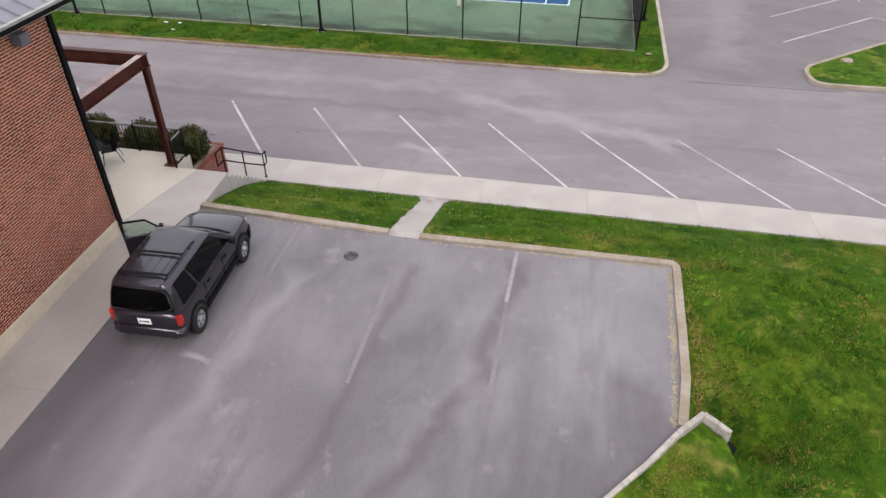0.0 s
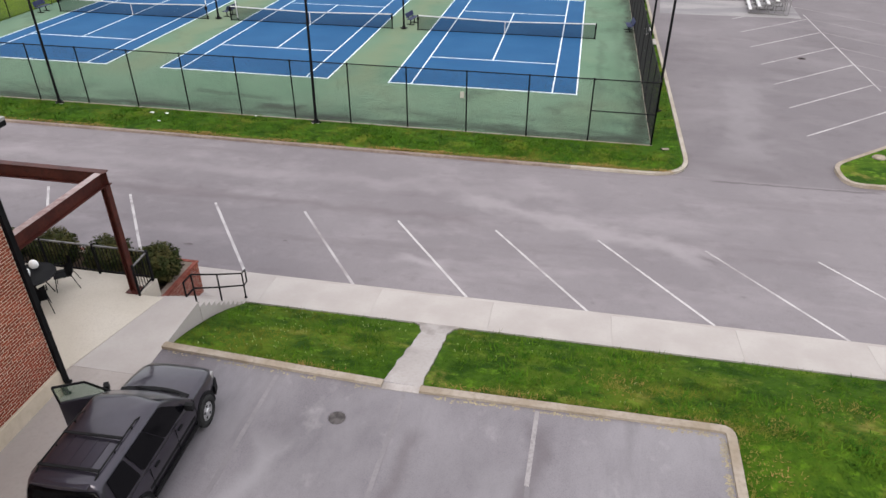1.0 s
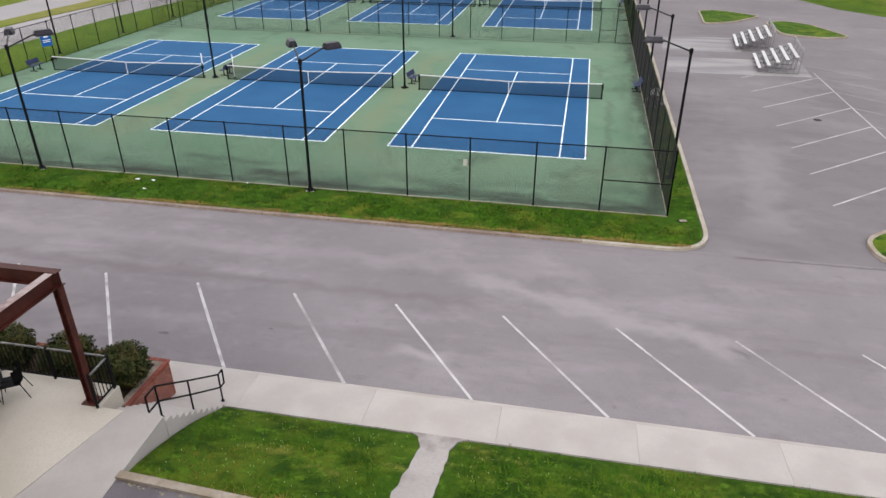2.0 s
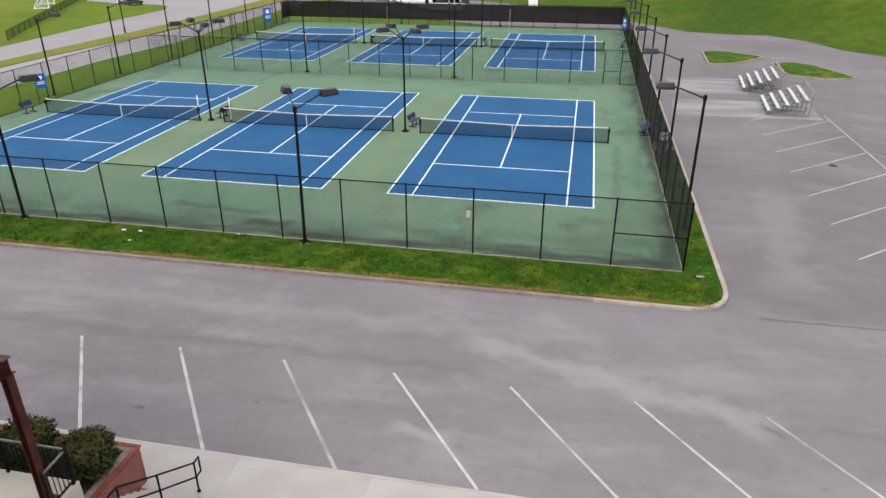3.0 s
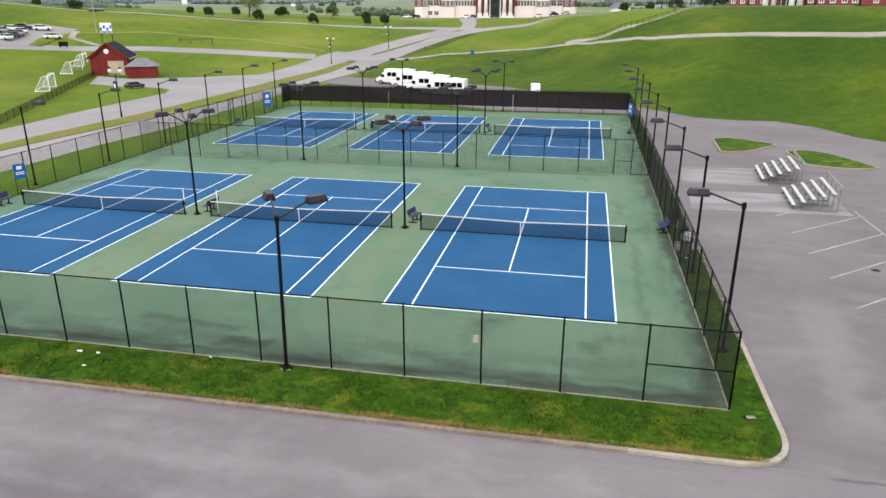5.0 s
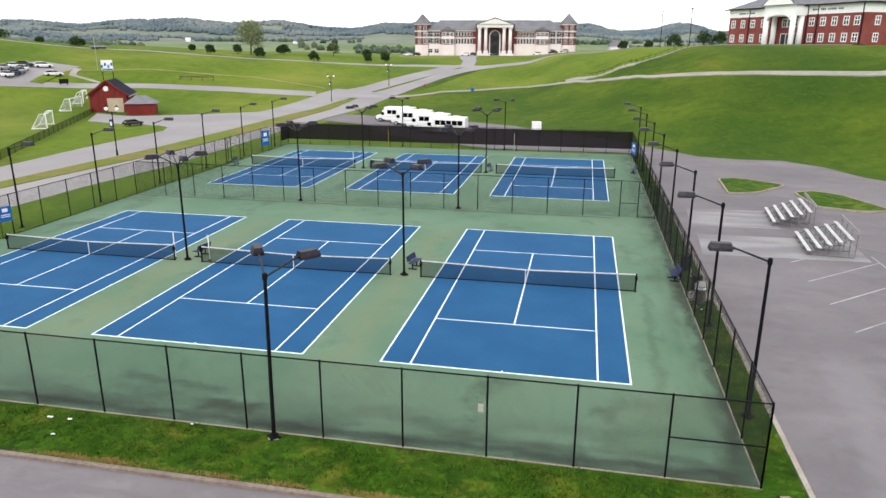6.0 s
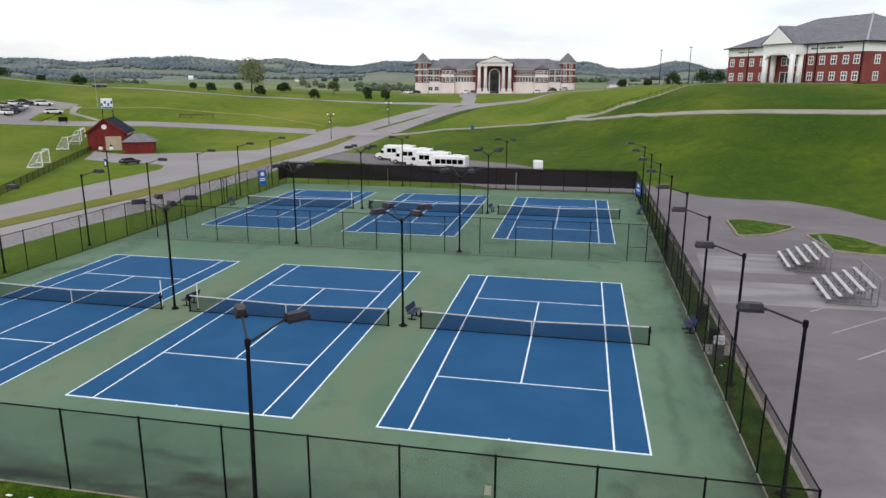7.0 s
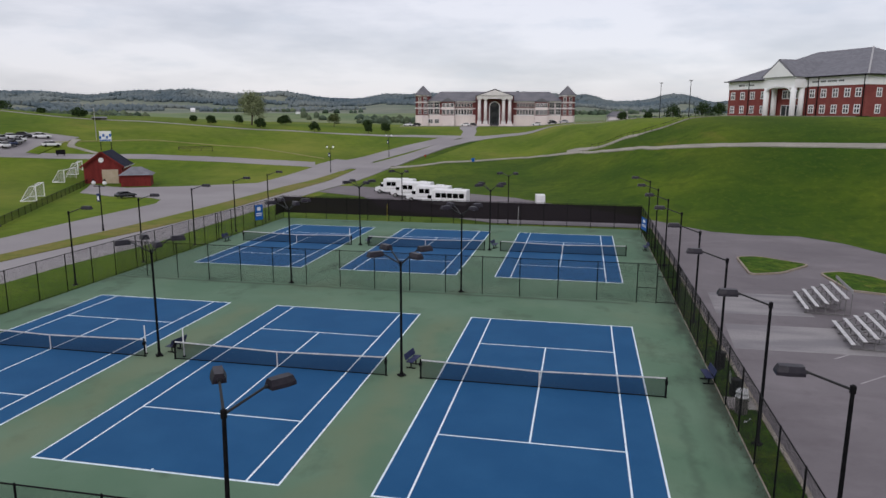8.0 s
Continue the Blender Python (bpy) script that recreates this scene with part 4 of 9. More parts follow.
# shrubs: many small leaves on short twigs
def shrub(x, y, z, rx, rz, label, seed):
    random.seed(seed)
    ob = thing("shrub", pose(x, y, z), label, "shrub", "planter shrubs")
    b = bmesh.new()
    for i in range(7):
        t = random.uniform(0, 6.28)
        tube(b, (0, 0, 0), (math.cos(t) * rx * 0.5, math.sin(t) * rx * 0.5, rz * random.uniform(0.7, 1.3)), 0.02, 5, 0.008)
    part("stems", b, SOIL, ob, "brown woody stems")
    vs, fs = [], []
    for i in range(5600):
        v = Vector((random.gauss(0, 1), random.gauss(0, 1), random.gauss(0, 1))).normalized()
        lump = 1 + 0.32 * noise.noise(v * 2.2 + Vector((seed, 0, 0)))
        r = random.uniform(0.45, 1.0) ** 0.5 * lump * 1.04
        c = Vector((v.x * rx * r, v.y * rx * r, rz * (1 + v.z * r) * 0.95))
        c.z = max(c.z, 0.05)
        d1 = Vector((random.gauss(0, 1), random.gauss(0, 1), random.gauss(0, 0.6))).normalized() * random.uniform(0.035, 0.075)
        d2 = d1.cross(v).normalized() * 0.024
        n = len(vs)
        vs += [c - d1, c + d2, c + d1, c - d2]
        fs.append((n, n + 1, n + 2, n + 3))
    m_ = bpy.data.meshes.new("foliage")
    m_.from_pydata([tuple(v) for v in vs], [], fs)
    m_.materials.append(FOLIAGE)
    o = new("foliage", m_)
    o.parent = ob


shrub(-0.98, -23.08, 1.33, 0.70, 0.63, "rounded dark green shrub at the corner of the brick planter", 1)
shrub(-2.6, -23.05, 1.36, 0.70, 0.62, "rounded dark green shrub in the brick planter", 2)
shrub(-4.35, -23.1, 1.36, 0.68, 0.68, "rounded dark green shrub in the brick planter", 4)
shrub(-6.1, -23.1, 1.36, 0.68, 0.64, "rounded dark green shrub in the brick planter", 5)

# terrace railing with pickets
# top rail colour lightened in patches to stand for reflected sky
SKYLIT_RAIL = surface("skylit_rail_paint", (0.05, 0.05, 0.052, 1), (0.20, 0.19, 0.185, 1), 2.0, (0.03, 0.03, 0.03, 1), 9, 0.4, spec=0.5)
def picket_rail(p, q, label):
    p, q = Vector(p), Vector(q)
    length = (q - p).length
    ob = thing("picket_railing", pose(p.x, p.y, Z0, 0, 0, math.degrees(math.atan2((q - p).y, (q - p).x))), label, "railing")
    n = max(1, round(length / 1.8))
    for i in range(n + 1):
        b = bmesh.new()
        box(b, length * i / n - 0.025, length * i / n + 0.025, -0.025, 0.025, -0.02, 1.0)
        part("post", b, BLACK, ob)
    for z, h in ((0.95, 0.04), (0.1, 0.03)):
        b = bmesh.new()
        box(b, 0, length, -0.02, 0.02, z - h / 2, z + h / 2)
        part("top_rail" if z > 0.5 else "bottom_rail", b, SKYLIT_RAIL if z > 0.5 else BLACK, ob)
    pk = None
    m_ = int(length / 0.115)
    for i in range(1, m_):
        if pk is None:
            b = bmesh.new()
            box(b, -0.008, 0.008, -0.008, 0.008, 0.1, 0.95)
            o = part("picket", b, BLACK, ob)
            pk = o.data
        else:
            o = new("picket", pk)
            o.parent = ob
        o.location = (length * i / m_, 0, 0)
    return ob


picket_rail((-0.48, -24.04), (-8.9, -24.04), "black steel picket railing along the terrace edge")
picket_rail((-0.46, -24.09), (-0.42, -24.82), "short black steel picket railing at the head of the steps")

# steel frame over the terrace
frame_ob = thing("steel_pergola", pose(0, 0, 0), "rust-brown painted steel pergola frame of wide-flange beams", "pergola")


# pale colour for a beam's upper face: sky reflection painted on
SKYLIT_RUST = surface("skylit_rust_paint", (0.36, 0.28, 0.27, 1), (0.24, 0.15, 0.14, 1), 1.5, (0.45, 0.38, 0.37, 1), 9, 0.6, 0.1, 60, spec=0.3)


def wide_flange(p, q, depth, width, name, label="", faded=False):
    p, q = Vector(p), Vector(q)
    d = q - p
    ref = "Z" if abs(d.normalized().z) < 0.9 else "X"
    m_ = Matrix.Translation(p) @ d.to_track_quat("Y", ref).to_matrix().to_4x4()
    b = bmesh.new()
    n = d.length
    box(b, -width / 2, width / 2, 0, n, depth / 2 - 0.02, depth / 2, 0, m_)
    box(b, -width / 2, width / 2, 0, n, -depth / 2, -depth / 2 + 0.02, 0, m_)
    box(b, -0.008, 0.008, 0.001, n - 0.001, -depth / 2 + 0.02, depth / 2 - 0.02, 0, m_)
    whole = part(name, b, RUST, frame_ob, label)
    # thin added strip that carries the painted sky reflection
    if faded:
        b = bmesh.new()
        box(b, -width / 2 + 0.004, width / 2 - 0.004, 0.02, n - 0.02, depth / 2, depth / 2 + 0.004, 0, m_)
        part("top_flange", b, SKYLIT_RUST, whole, "pale strip on the top flange, coloured as reflected sky")
    return whole


PT = 5.74
wide_flange((-0.70, -24.62, Z0), (-0.70, -24.62, PT - 0.36), 0.17, 0.17, "post")
wide_flange((-8.7, -24.62, Z0), (-8.7, -24.62, PT - 0.36), 0.17, 0.17, "post")
wide_flange((-0.56, -24.62, PT - 0.19), (-9.0, -24.62, PT - 0.19), 0.38, 0.2, "beam")
wide_flange((-0.70, -24.73, PT - 0.19), (-0.70, -28.19, PT - 0.19), 0.37, 0.2, "beam", "", True)
wide_flange((-8.7, -24.73, PT - 0.19), (-8.7, -28.19, PT - 0.19), 0.37, 0.2, "beam")
for x in (-0.70, -8.7):
    b = bmesh.new()
    box(b, x - 0.18, x + 0.18, -24.8, -24.44, Z0, Z0 + 0.03, 0.004)
    part("base_plate", b, RUST, frame_ob)
    b = bmesh.new()
    box(b, x - 0.115, x + 0.115, -24.735, -24.505, PT - 0.4, PT - 0.375)
    part("bolted_joint", b, RUST, frame_ob)

# table and chairs on the terrace
table = thing("patio_table", pose(-3.15, -25.4, Z0), "round black metal mesh patio table on the terrace", "table")
b = bmesh.new()
tube(b, (0, 0, 0.70), (0, 0, 0.725), 0.62, 32)
part("tabletop", b, BLACK, table)
b = bmesh.new()
for i in range(32):
    a0, a1 = 2 * math.pi * i / 32, 2 * math.pi * (i + 1) / 32
    tube(b, (0.62 * math.cos(a0), 0.62 * math.sin(a0), 0.712), (0.62 * math.cos(a1), 0.62 * math.sin(a1), 0.712), 0.018, 6, caps=False)
part("rim", b, BLACK, table)
for i in range(4):
    t = radians(45 + 90 * i)
    b = bmesh.new()
    tube(b, (0.18 * math.cos(t), 0.18 * math.sin(t), 0.7), (0.42 * math.cos(t), 0.42 * math.sin(t), 0.01), 0.016, 8)
    part("leg", b, BLACK, table)


def patio_chair(x, y, yaw):
    ob = thing("patio_chair", pose(x, y, Z0, 0, 0, yaw), "black metal mesh patio chair beside the round table", "chair", "chairs round the table")
    b = bmesh.new()
    box(b, -0.23, 0.23, -0.22, 0.24, 0.42, 0.445, 0.01)
    part("seat", b, BLACK, ob)
    b = bmesh.new()
    for i in range(9):
        t0, t1 = radians(200 + 14 * i), radians(200 + 14 * (i + 1))
        r = 0.26
        vs = [b.verts.new((r * math.cos(t) * k, r * math.sin(t) * k + 0.0, z)) for t, k, z in ((t0, 1, 0.45), (t1, 1, 0.45), (t1, 1.12, 0.86), (t0, 1.12, 0.86))]
        b.faces.new(vs)
    bmesh.ops.solidify(b, geom=b.faces[:], thickness=0.012)
    part("backrest", b, BLACK, ob)
    for sx in (-1, 1):
        for y0, y1 in ((0.2, 0.26), (-0.2, -0.34)):
            b = bmesh.new()
            tube(b, (sx * 0.2, y0, 0.43), (sx * 0.25, y1, 0.0), 0.012, 6)
            part("leg", b, BLACK, ob)
        b = bmesh.new()
        tube(b, (sx * 0.27, -0.12, 0.64), (sx * 0.27, 0.2, 0.64), 0.014, 6)
        tube(b, (sx * 0.27, 0.2, 0.64), (sx * 0.23, 0.22, 0.44), 0.012, 6)
        part("armrest", b, BLACK, ob)
    return ob


patio_chair(-2.68, -24.8, 125)
patio_chair(-2.6, -25.95, 45)
patio_chair(-3.7, -26.0, -45)
bag = bmesh.new()
bmesh.ops.create_icosphere(bag, subdivisions=3, radius=0.16)
for v in bag.verts:
    v.co *= 1 + 0.2 * noise.noise(v.co * 9)
    v.co.z = max(v.co.z * 1.1, -0.12)
o = link_mesh("white_bundle", bag, WHITE, True)
o.location = (-3.2, -25.55, Z0 + 0.725 + 0.12)
tagged(o, "crumpled white cloth bundle lying on the patio table", "bundle")

# ---- brick building ----
house = thing("brick_building", pose(0, 0, 0), "red brick building with a pale stone base and grey metal roof", "building")
ZW = 8.25
b = bmesh.new()
box(b, -14, -0.24, -70, -28.24, 2.5, ZW)
part("wall", b, MORTAR, house, "red brick wall with pale mortar")
b = bmesh.new()
box(b, -14, -0.20, -70, -28.20, 1.6, 2.46, 0.01)
part("foundation", b, FOUNDATION, house, "buff stone foundation course")
b = bmesh.new()
box(b, -14, -0.222, -70, -28.222, 2.46, 2.50)
part("sill_course", b, FOUNDATION, house)
b = bmesh.new()      # fascia and soffit
box(b, -14.6, 0.08, -70, -27.95, ZW, ZW + 0.06)
part("soffit", b, WHITE, house, "white soffit board")
b = bmesh.new()
box(b, 0.08, 0.2, -70, -27.83, ZW + 0.06, ZW + 0.2)
box(b, -14.6, 0.08, -27.95, -27.83, ZW + 0.06, ZW + 0.2)
part("gutter", b, BLACK, house, "dark metal gutter")
b = bmesh.new()
lo = [b.verts.new(c) for c in ((0.16, -70, ZW + 0.2), (0.16, -27.87, ZW + 0.2), (-14.6, -27.87, ZW + 0.2), (-14.6, -70, ZW + 0.2))]
hi = [b.verts.new(c) for c in ((-6.5, -70, ZW + 3.2), (-6.5, -34.4, ZW + 3.2))]
b.faces.new((lo[0], lo[1], hi[1], hi[0])), b.faces.new((lo[1], lo[2], hi[1])), b.faces.new((lo[2], lo[3], hi[0], hi[1])), b.faces.new((lo[3], lo[0], hi[0])), b.faces.new(lo[::-1])
part("roof", b, ROOF_METAL, house, "grey standing-seam metal roof")
for i in range(26):
    y = -28.1 - 0.45 * i
    f = min(1.0, (-27.87 - y) / 6.53)
    b = bmesh.new()
    beam(b, (0.16, y, ZW + 0.215), (0.16 - 6.66 * f, y, ZW + 0.215 + 3.0 * f), 0.025, 0.05)
    part("seam", b, ROOF_METAL, house)
b = bmesh.new()
beam(b, (0.18, -70, ZW + 0.21), (0.18, -27.85, ZW + 0.21), 0.1, 0.06)
part("drip_edge", b, ALU, house, "pale metal drip edge")
b = bmesh.new()
box(b, -0.238, -0.145, -28.375, -28.245, 2.12, ZW)
box(b, -0.2, -0.06, -28.36, -28.26, 2.065, 2.14, 0.02)
part("downspout", b, BLACK, house, "dark square downspout at the corner")
for z in (3.5, 5.5, 7.5):
    b = bmesh.new()
    box(b, -0.239, -0.135, -28.385, -28.235, z, z + 0.05)
    part("bracket", b, BLACK, house)
lamp_w = bmesh.new()
box(lamp_w, -0.22, 0.03, -29.58, -29.28, 7.86, 8.12, 0.03)
part("wall_lamp", lamp_w, surface("grey_wall_lamp", (0.10, 0.10, 0.12, 1), (0.14, 0.14, 0.16, 1), 5.0, rough=0.4), house, "grey wall-mounted floodlight")


# ---- scraps and a patch on the street side ----
random.seed(8)
for x, y, w in ((-10.83, -7.42, 0.2), (-10.0, -7.42, 0.16), (-9.81, -8.5, 0.12), (-5.38, -6.7, 0.13), (15.0, 10.0, 0.09), (15.45, 9.8, 0.08), (15.2, 9.55, 0.1)):
    b = bmesh.new()
    ring_ = []
    for k in range(8):
        t = 2 * math.pi * k / 8
        rr = w * random.uniform(0.5, 1.0)
        ring_.append(b.verts.new((math.cos(t) * rr, math.sin(t) * rr * 0.6, random.uniform(0.0, 0.05))))
    top_ = b.verts.new((0, 0, 0.06))
    for k in range(8):
        b.faces.new((ring_[k], ring_[(k + 1) % 8], top_))
    o = link_mesh("litter_scrap", b, WHITE)
    o.location = (x, y, verge_z(x, y) + 0.035)
    tagged(o, "small crumpled scrap of white paper on the grass verge", "litter", "litter scraps")
meter = thing("meter_box", pose(15.31, -6.95, verge_z(15.31, -6.95), 0, 0, 12), "small grey plastic meter box lid set in the grass verge", "meter box")
b = bmesh.new()
box(b, -0.16, 0.16, -0.1, 0.1, -0.05, 0.03, 0.012)
part("lid", b, KERB, meter)
b = bmesh.new()
box(b, -0.2, 0.2, -0.14, 0.14, -0.06, 0.018, 0.01)
part("frame", b, BLACK, meter)
TAR = surface("tar_patch", (0.12, 0.105, 0.11, 1), (0.17, 0.15, 0.155, 1), 4.0, rough=0.9)
for x, y, w, h in ((-2.42, -19.25, 0.2, 0.09), (0.95, -18.3, 0.1, 0.06)):
    b = bmesh.new()
    rim_ = [(math.cos(k * 0.6283) * w * random.uniform(0.6, 1.1), math.sin(k * 0.6283) * h * random.uniform(0.6, 1.1)) for k in range(10)]
    prism(b, rim_, -0.01, 0.008)
    o = link_mesh("tar_patch", b, TAR)
    o.location = (x, y, road_z(x, y))
    tagged(o, "small dark tar patch on the asphalt street", "patch", "tar patches")

bag = bmesh.new()
bmesh.ops.create_icosphere(bag, subdivisions=3, radius=0.14)
for v in bag.verts:
    v.co = Vector((v.co.x * 0.9, v.co.y * 0.8, max(v.co.z, -0.12) * 0.95)) * (1 + 0.25 * noise.noise(v.co * 6))
o = link_mesh("white_bag", bag, WHITE, True)
o.location = (-3.3, -25.05, Z0 + 0.82)
tagged(o, "crumpled white plastic bag lying on the patio table", "bag")

# ---- tennis courts ----
W, L = 10.97, 23.77
FE, FW, FS, FN, FM = 14.67, -32.85, -6.5, 65.5, 30.32      # the fence lines
bm = bmesh.new()
box(bm, FW + 0.02, FE - 0.02, FS + 0.02, FN - 0.02, -0.3, 0.0)
structure("court_pad", bm, GREEN, "green painted hard court surface round the tennis courts", "court floor")

bm = bmesh.new()
box(bm, FW, FE + 0.04, FS - 0.045, FS + 0.018, -0.2, 0.012)
box(bm, FE - 0.018, FE + 0.04, FS + 0.018, FN, -0.2, 0.012)
structure("trim_court_edge", bm, KERB, "bare weathered concrete edge of the court slab", "slab edge")


def tennis_court(x0, y0):
    ob = thing("tennis_court", pose(x0, y0, 0), "blue painted tennis court with white lines on the green pad", "tennis court", "tennis courts")
    b = bmesh.new()
    box(b, 0, W, 0, L, -0.02, 0.006)
    part("playing_surface", b, BLUE, ob)
    t, z0, z1 = 0.042, 0.0, 0.011

    def line(n, xa, xb, ya, yb):
        q = bmesh.new()
        box(q, xa, xb, ya, yb, z0, z1)
        part(n, q, LINE, ob)
    line("baseline", -t, W + t, -0.05, 0.05)
    line("baseline", -t, W + t, L - 0.05, L + 0.05)
    for x in (0, 1.372, W - 1.372, W):
        line("sideline", x - t, x + t, 0.05, L - 0.05)
    for y in (5.485, 18.285):
        line("service_line", 1.372 + t, W - 1.372 - t, y - t, y + t)
    line("centre_line", W / 2 - t, W / 2 + t, 5.485 + t, 18.285 - t)
    for y in (0.06, L - 0.16):
        line("centre_mark", W / 2 - t, W / 2 + t, y, y + 0.1)
    return ob


def tennis_net(x0, y0):
    ob = thing("tennis_net", pose(x0, y0, 0), "black tennis net with a white top band between black posts", "tennis net", "tennis nets")
    n, xa, xb = 24, -0.9, W + 0.9
    sag = lambda x: 1.07 - 0.15 * (1 - abs(x - W / 2) / (W / 2 + 0.9))
    b = bmesh.new()
    cols = []
    for i in range(n + 1):
        x = xa + (xb - xa) * i / n
        cols.append((b.verts.new((x, 0.004, 0.02)), b.verts.new((x, 0.004, sag(x) - 0.03))))
    for p, q in zip(cols, cols[1:]):
        b.faces.new((p[0], q[0], q[1], p[1]))
    part("netting", b, NETTING, ob)
    b = bmesh.new()
    rings = []
    for i in range(n + 1):
        x = xa + (xb - xa) * i / n
        z = sag(x) - 0.03
        rings.append([b.verts.new(c) for c in ((x, -0.016, z - 0.035), (x, 0.016, z - 0.035), (x, 0.016, z + 0.035), (x, -0.016, z + 0.035))])
    for p, q in zip(rings, rings[1:]):
        for k in range(4):
            b.faces.new((p[k], p[(k + 1) % 4], q[(k + 1) % 4], q[k]))
    b.faces.new(rings[0]), b.faces.new(rings[-1][::-1])
    part("top_band", b, NET_TAPE, ob, "white canvas top band")
    b = bmesh.new()
    beam(b, (xa, 0, 0.03), (xb, 0, 0.03), 0.03, 0.05)
    part("bottom_band", b, BLACK, ob, "black bottom band")
    for x in (xa, xb):
        b = bmesh.new()
        tube(b, (x, 0, 0), (x, 0, 1.08), 0.05, 10)
        tube(b, (x, 0, 0), (x, 0, 0.03), 0.09, 10)
        part("post", b, BLACK, ob, "black steel net post")
        b = bmesh.new()
        box(b, x - 0.07, x + 0.07, -0.1, 0.08, 0.7, 0.9, 0.015)
        part("winch", b, BLACK, ob)
    b = bmesh.new()
    box(b, W / 2 - 0.03, W / 2 + 0.03, -0.02, 0.02, 0.01, 0.92)
    part("centre_strap", b, NET_TAPE, ob, "white centre strap")
    return ob


COURTS = [(0.0, 0.0), (-14.72, 0.0), (-29.46, 0.0), (0.06, 36.43), (-14.4, 36.43), (-29.1, 36.43)]
for x, y in COURTS:
    tennis_court(x, y)
    tennis_net(x, y + L / 2)


# ---- fences ----
def chain_link(b, length, z0, z1, pitch=0.0707, r=0.0028):
    """Crossing diagonal wires, 50 mm mesh, each a slim three-sided bar."""
    h = z1 - z0
    for way in (1, -1):
        x = -h + pitch / 2
        while x < length:
            p, q = max(0.0, x), min(length, x + h)
            za, zb = z0 + (p - x), z0 + (q - x)
            if way < 0:
                za, zb = z1 - (p - x), z1 - (q - x)
            rings = []
            for xx, zz in ((p, za), (q, zb)):
                rings.append([b.verts.new(c) for c in ((xx, way * r + r, zz), (xx - 0.71 * r * way, way * r - 0.6 * r, zz + 0.71 * r), (xx + 0.71 * r * way, way * r - 0.6 * r, zz - 0.71 * r))])
            for i in range(3):
                b.faces.new((rings[0][i], rings[0][(i + 1) % 3], rings[1][(i + 1) % 3], rings[1][i]))
            x += pitch


def fence_run(name, p, q, posts, height=3.05, cloth=WIRE, label="", rails=(1.0,), low=0.05, cloth_top=None):
    """A chain-link fence from p to q with posts at the given distances along it."""
    p, q = Vector(p), Vector(q)
    length = (q - p).length
    turn = math.degrees(math.atan2((q - p).y, (q - p).x))
    ob = thing(name, pose(p.x, p.y, 0, 0, 0, turn), label, "fence")
    post_me = None
    for s in posts:
        if post_me is None:
            b = bmesh.new()
            tube(b, (0, 0, 0), (0, 0, height + 0.02), 0.036, 8)
            tube(b, (0, 0, height + 0.02), (0, 0, height + 0.06), 0.042, 8, 0.02)
            o = part("post", b, BLACK, ob)
            post_me = o.data
        else:
            o = new("post", post_me)
            o.parent = ob
        o.location = (s, 0, 0)
    for f in rails:
        b = bmesh.new()
        tube(b, (0, 0, height * f), (length, 0, height * f), 0.027, 6)
        part("top_rail" if f == 1.0 else "rail", b, BLACK, ob)
    b = bmesh.new()
    if cloth is WIRE:
        chain_link(b, length, low, height - 0.03)
    else:
        b.faces.new([b.verts.new(c) for c in ((0, 0, low), (length, 0, low), (length, 0, cloth_top or height - 0.03), (0, 0, cloth_top or height - 0.03))])
    part("mesh_panel", b, cloth, ob, "black windscreen cloth" if cloth is WIND else "black chain-link mesh")
    return ob


def every(length, step, first=0.0):
    n = int((length - first) / step)
    return [first + i * step for i in range(n + 1)] + ([length] if length - first - n * step > 0.6 else [])


CHAIN = "tall black chain-link fence with round steel posts on the court edge"
fence_run("chain_link_fence", (FE, FS), (FW, FS), every(FE - FW, 2.985), label=CHAIN)
fence_run("chain_link_fence", (FE, FS), (FE, FM), every(FM - FS, 3.0), label="tall black chain-link fence beside the kerb of the car park")
fence_run("windscreen_fence", (FE, FM), (FE, FN), every(FN - FM, 3.0)[1:], cloth=mesh_cloth("thin_windscreen", (0.014, 0.013, 0.015, 1), 0.6), label="black fence with thin windscreen cloth beside the car park")
fence_run("chain_link_fence", (FW, FS), (FW, FN), [0.0] + every(FN - FS, 2.98, 0.84), label="tall black chain-link fence beside the western lamp posts")
fence_run("chain_link_fence", (FW, FM), (11.7, FM), every(11.7 - FW, 2.972, (11.7 - FW) % 2.972), label="black chain-link fence dividing the two rows of courts")
far_fence = fence_run("windscreen_fence", (FW, FN), (FE, FN), [0.0] + every(FE - FW, 2.93, 3.28), cloth=WIND, low=0.75, cloth_top=2.95, label="black fence with dark windscreen cloth behind the far courts")
b = bmesh.new()      # the cloth turns the corner for one bay
b.faces.new([b.verts.new(c) for c in ((0.045, -2.55, 0.75), (0.045, 0, 0.75), (0.045, 0, 2.95), (0.045, -2.55, 2.95))])
part("corner_cloth", b, WIND, far_fence, "black windscreen cloth")
west_gate = thing("chain_link_gate", pose(FW + 0.06, 47.4, 0), "narrow black steel gate in the western chain-link fence", "gate")
for y in (0.0, 1.2):
    b = bmesh.new()
    tube(b, (0, y, 0), (0, y, 3.18), 0.045, 8)
    part("post", b, BLACK, west_gate)
for z in (0.15, 1.55, 2.6):
    b = bmesh.new()
    tube(b, (0, 0, z), (0, 1.2, z), 0.027, 6)
    part("rail", b, BLACK, west_gate)
b = bmesh.new()
tube(b, (0, 0, 1.52), (3.0, 0, 1.52), 0.027, 6)
rail = structure("trim_fence_brace", b, BLACK, "black steel brace rail in the corner bay of the fence", "fence rail")
rail.location = (FE - 3.0, FS, 0)


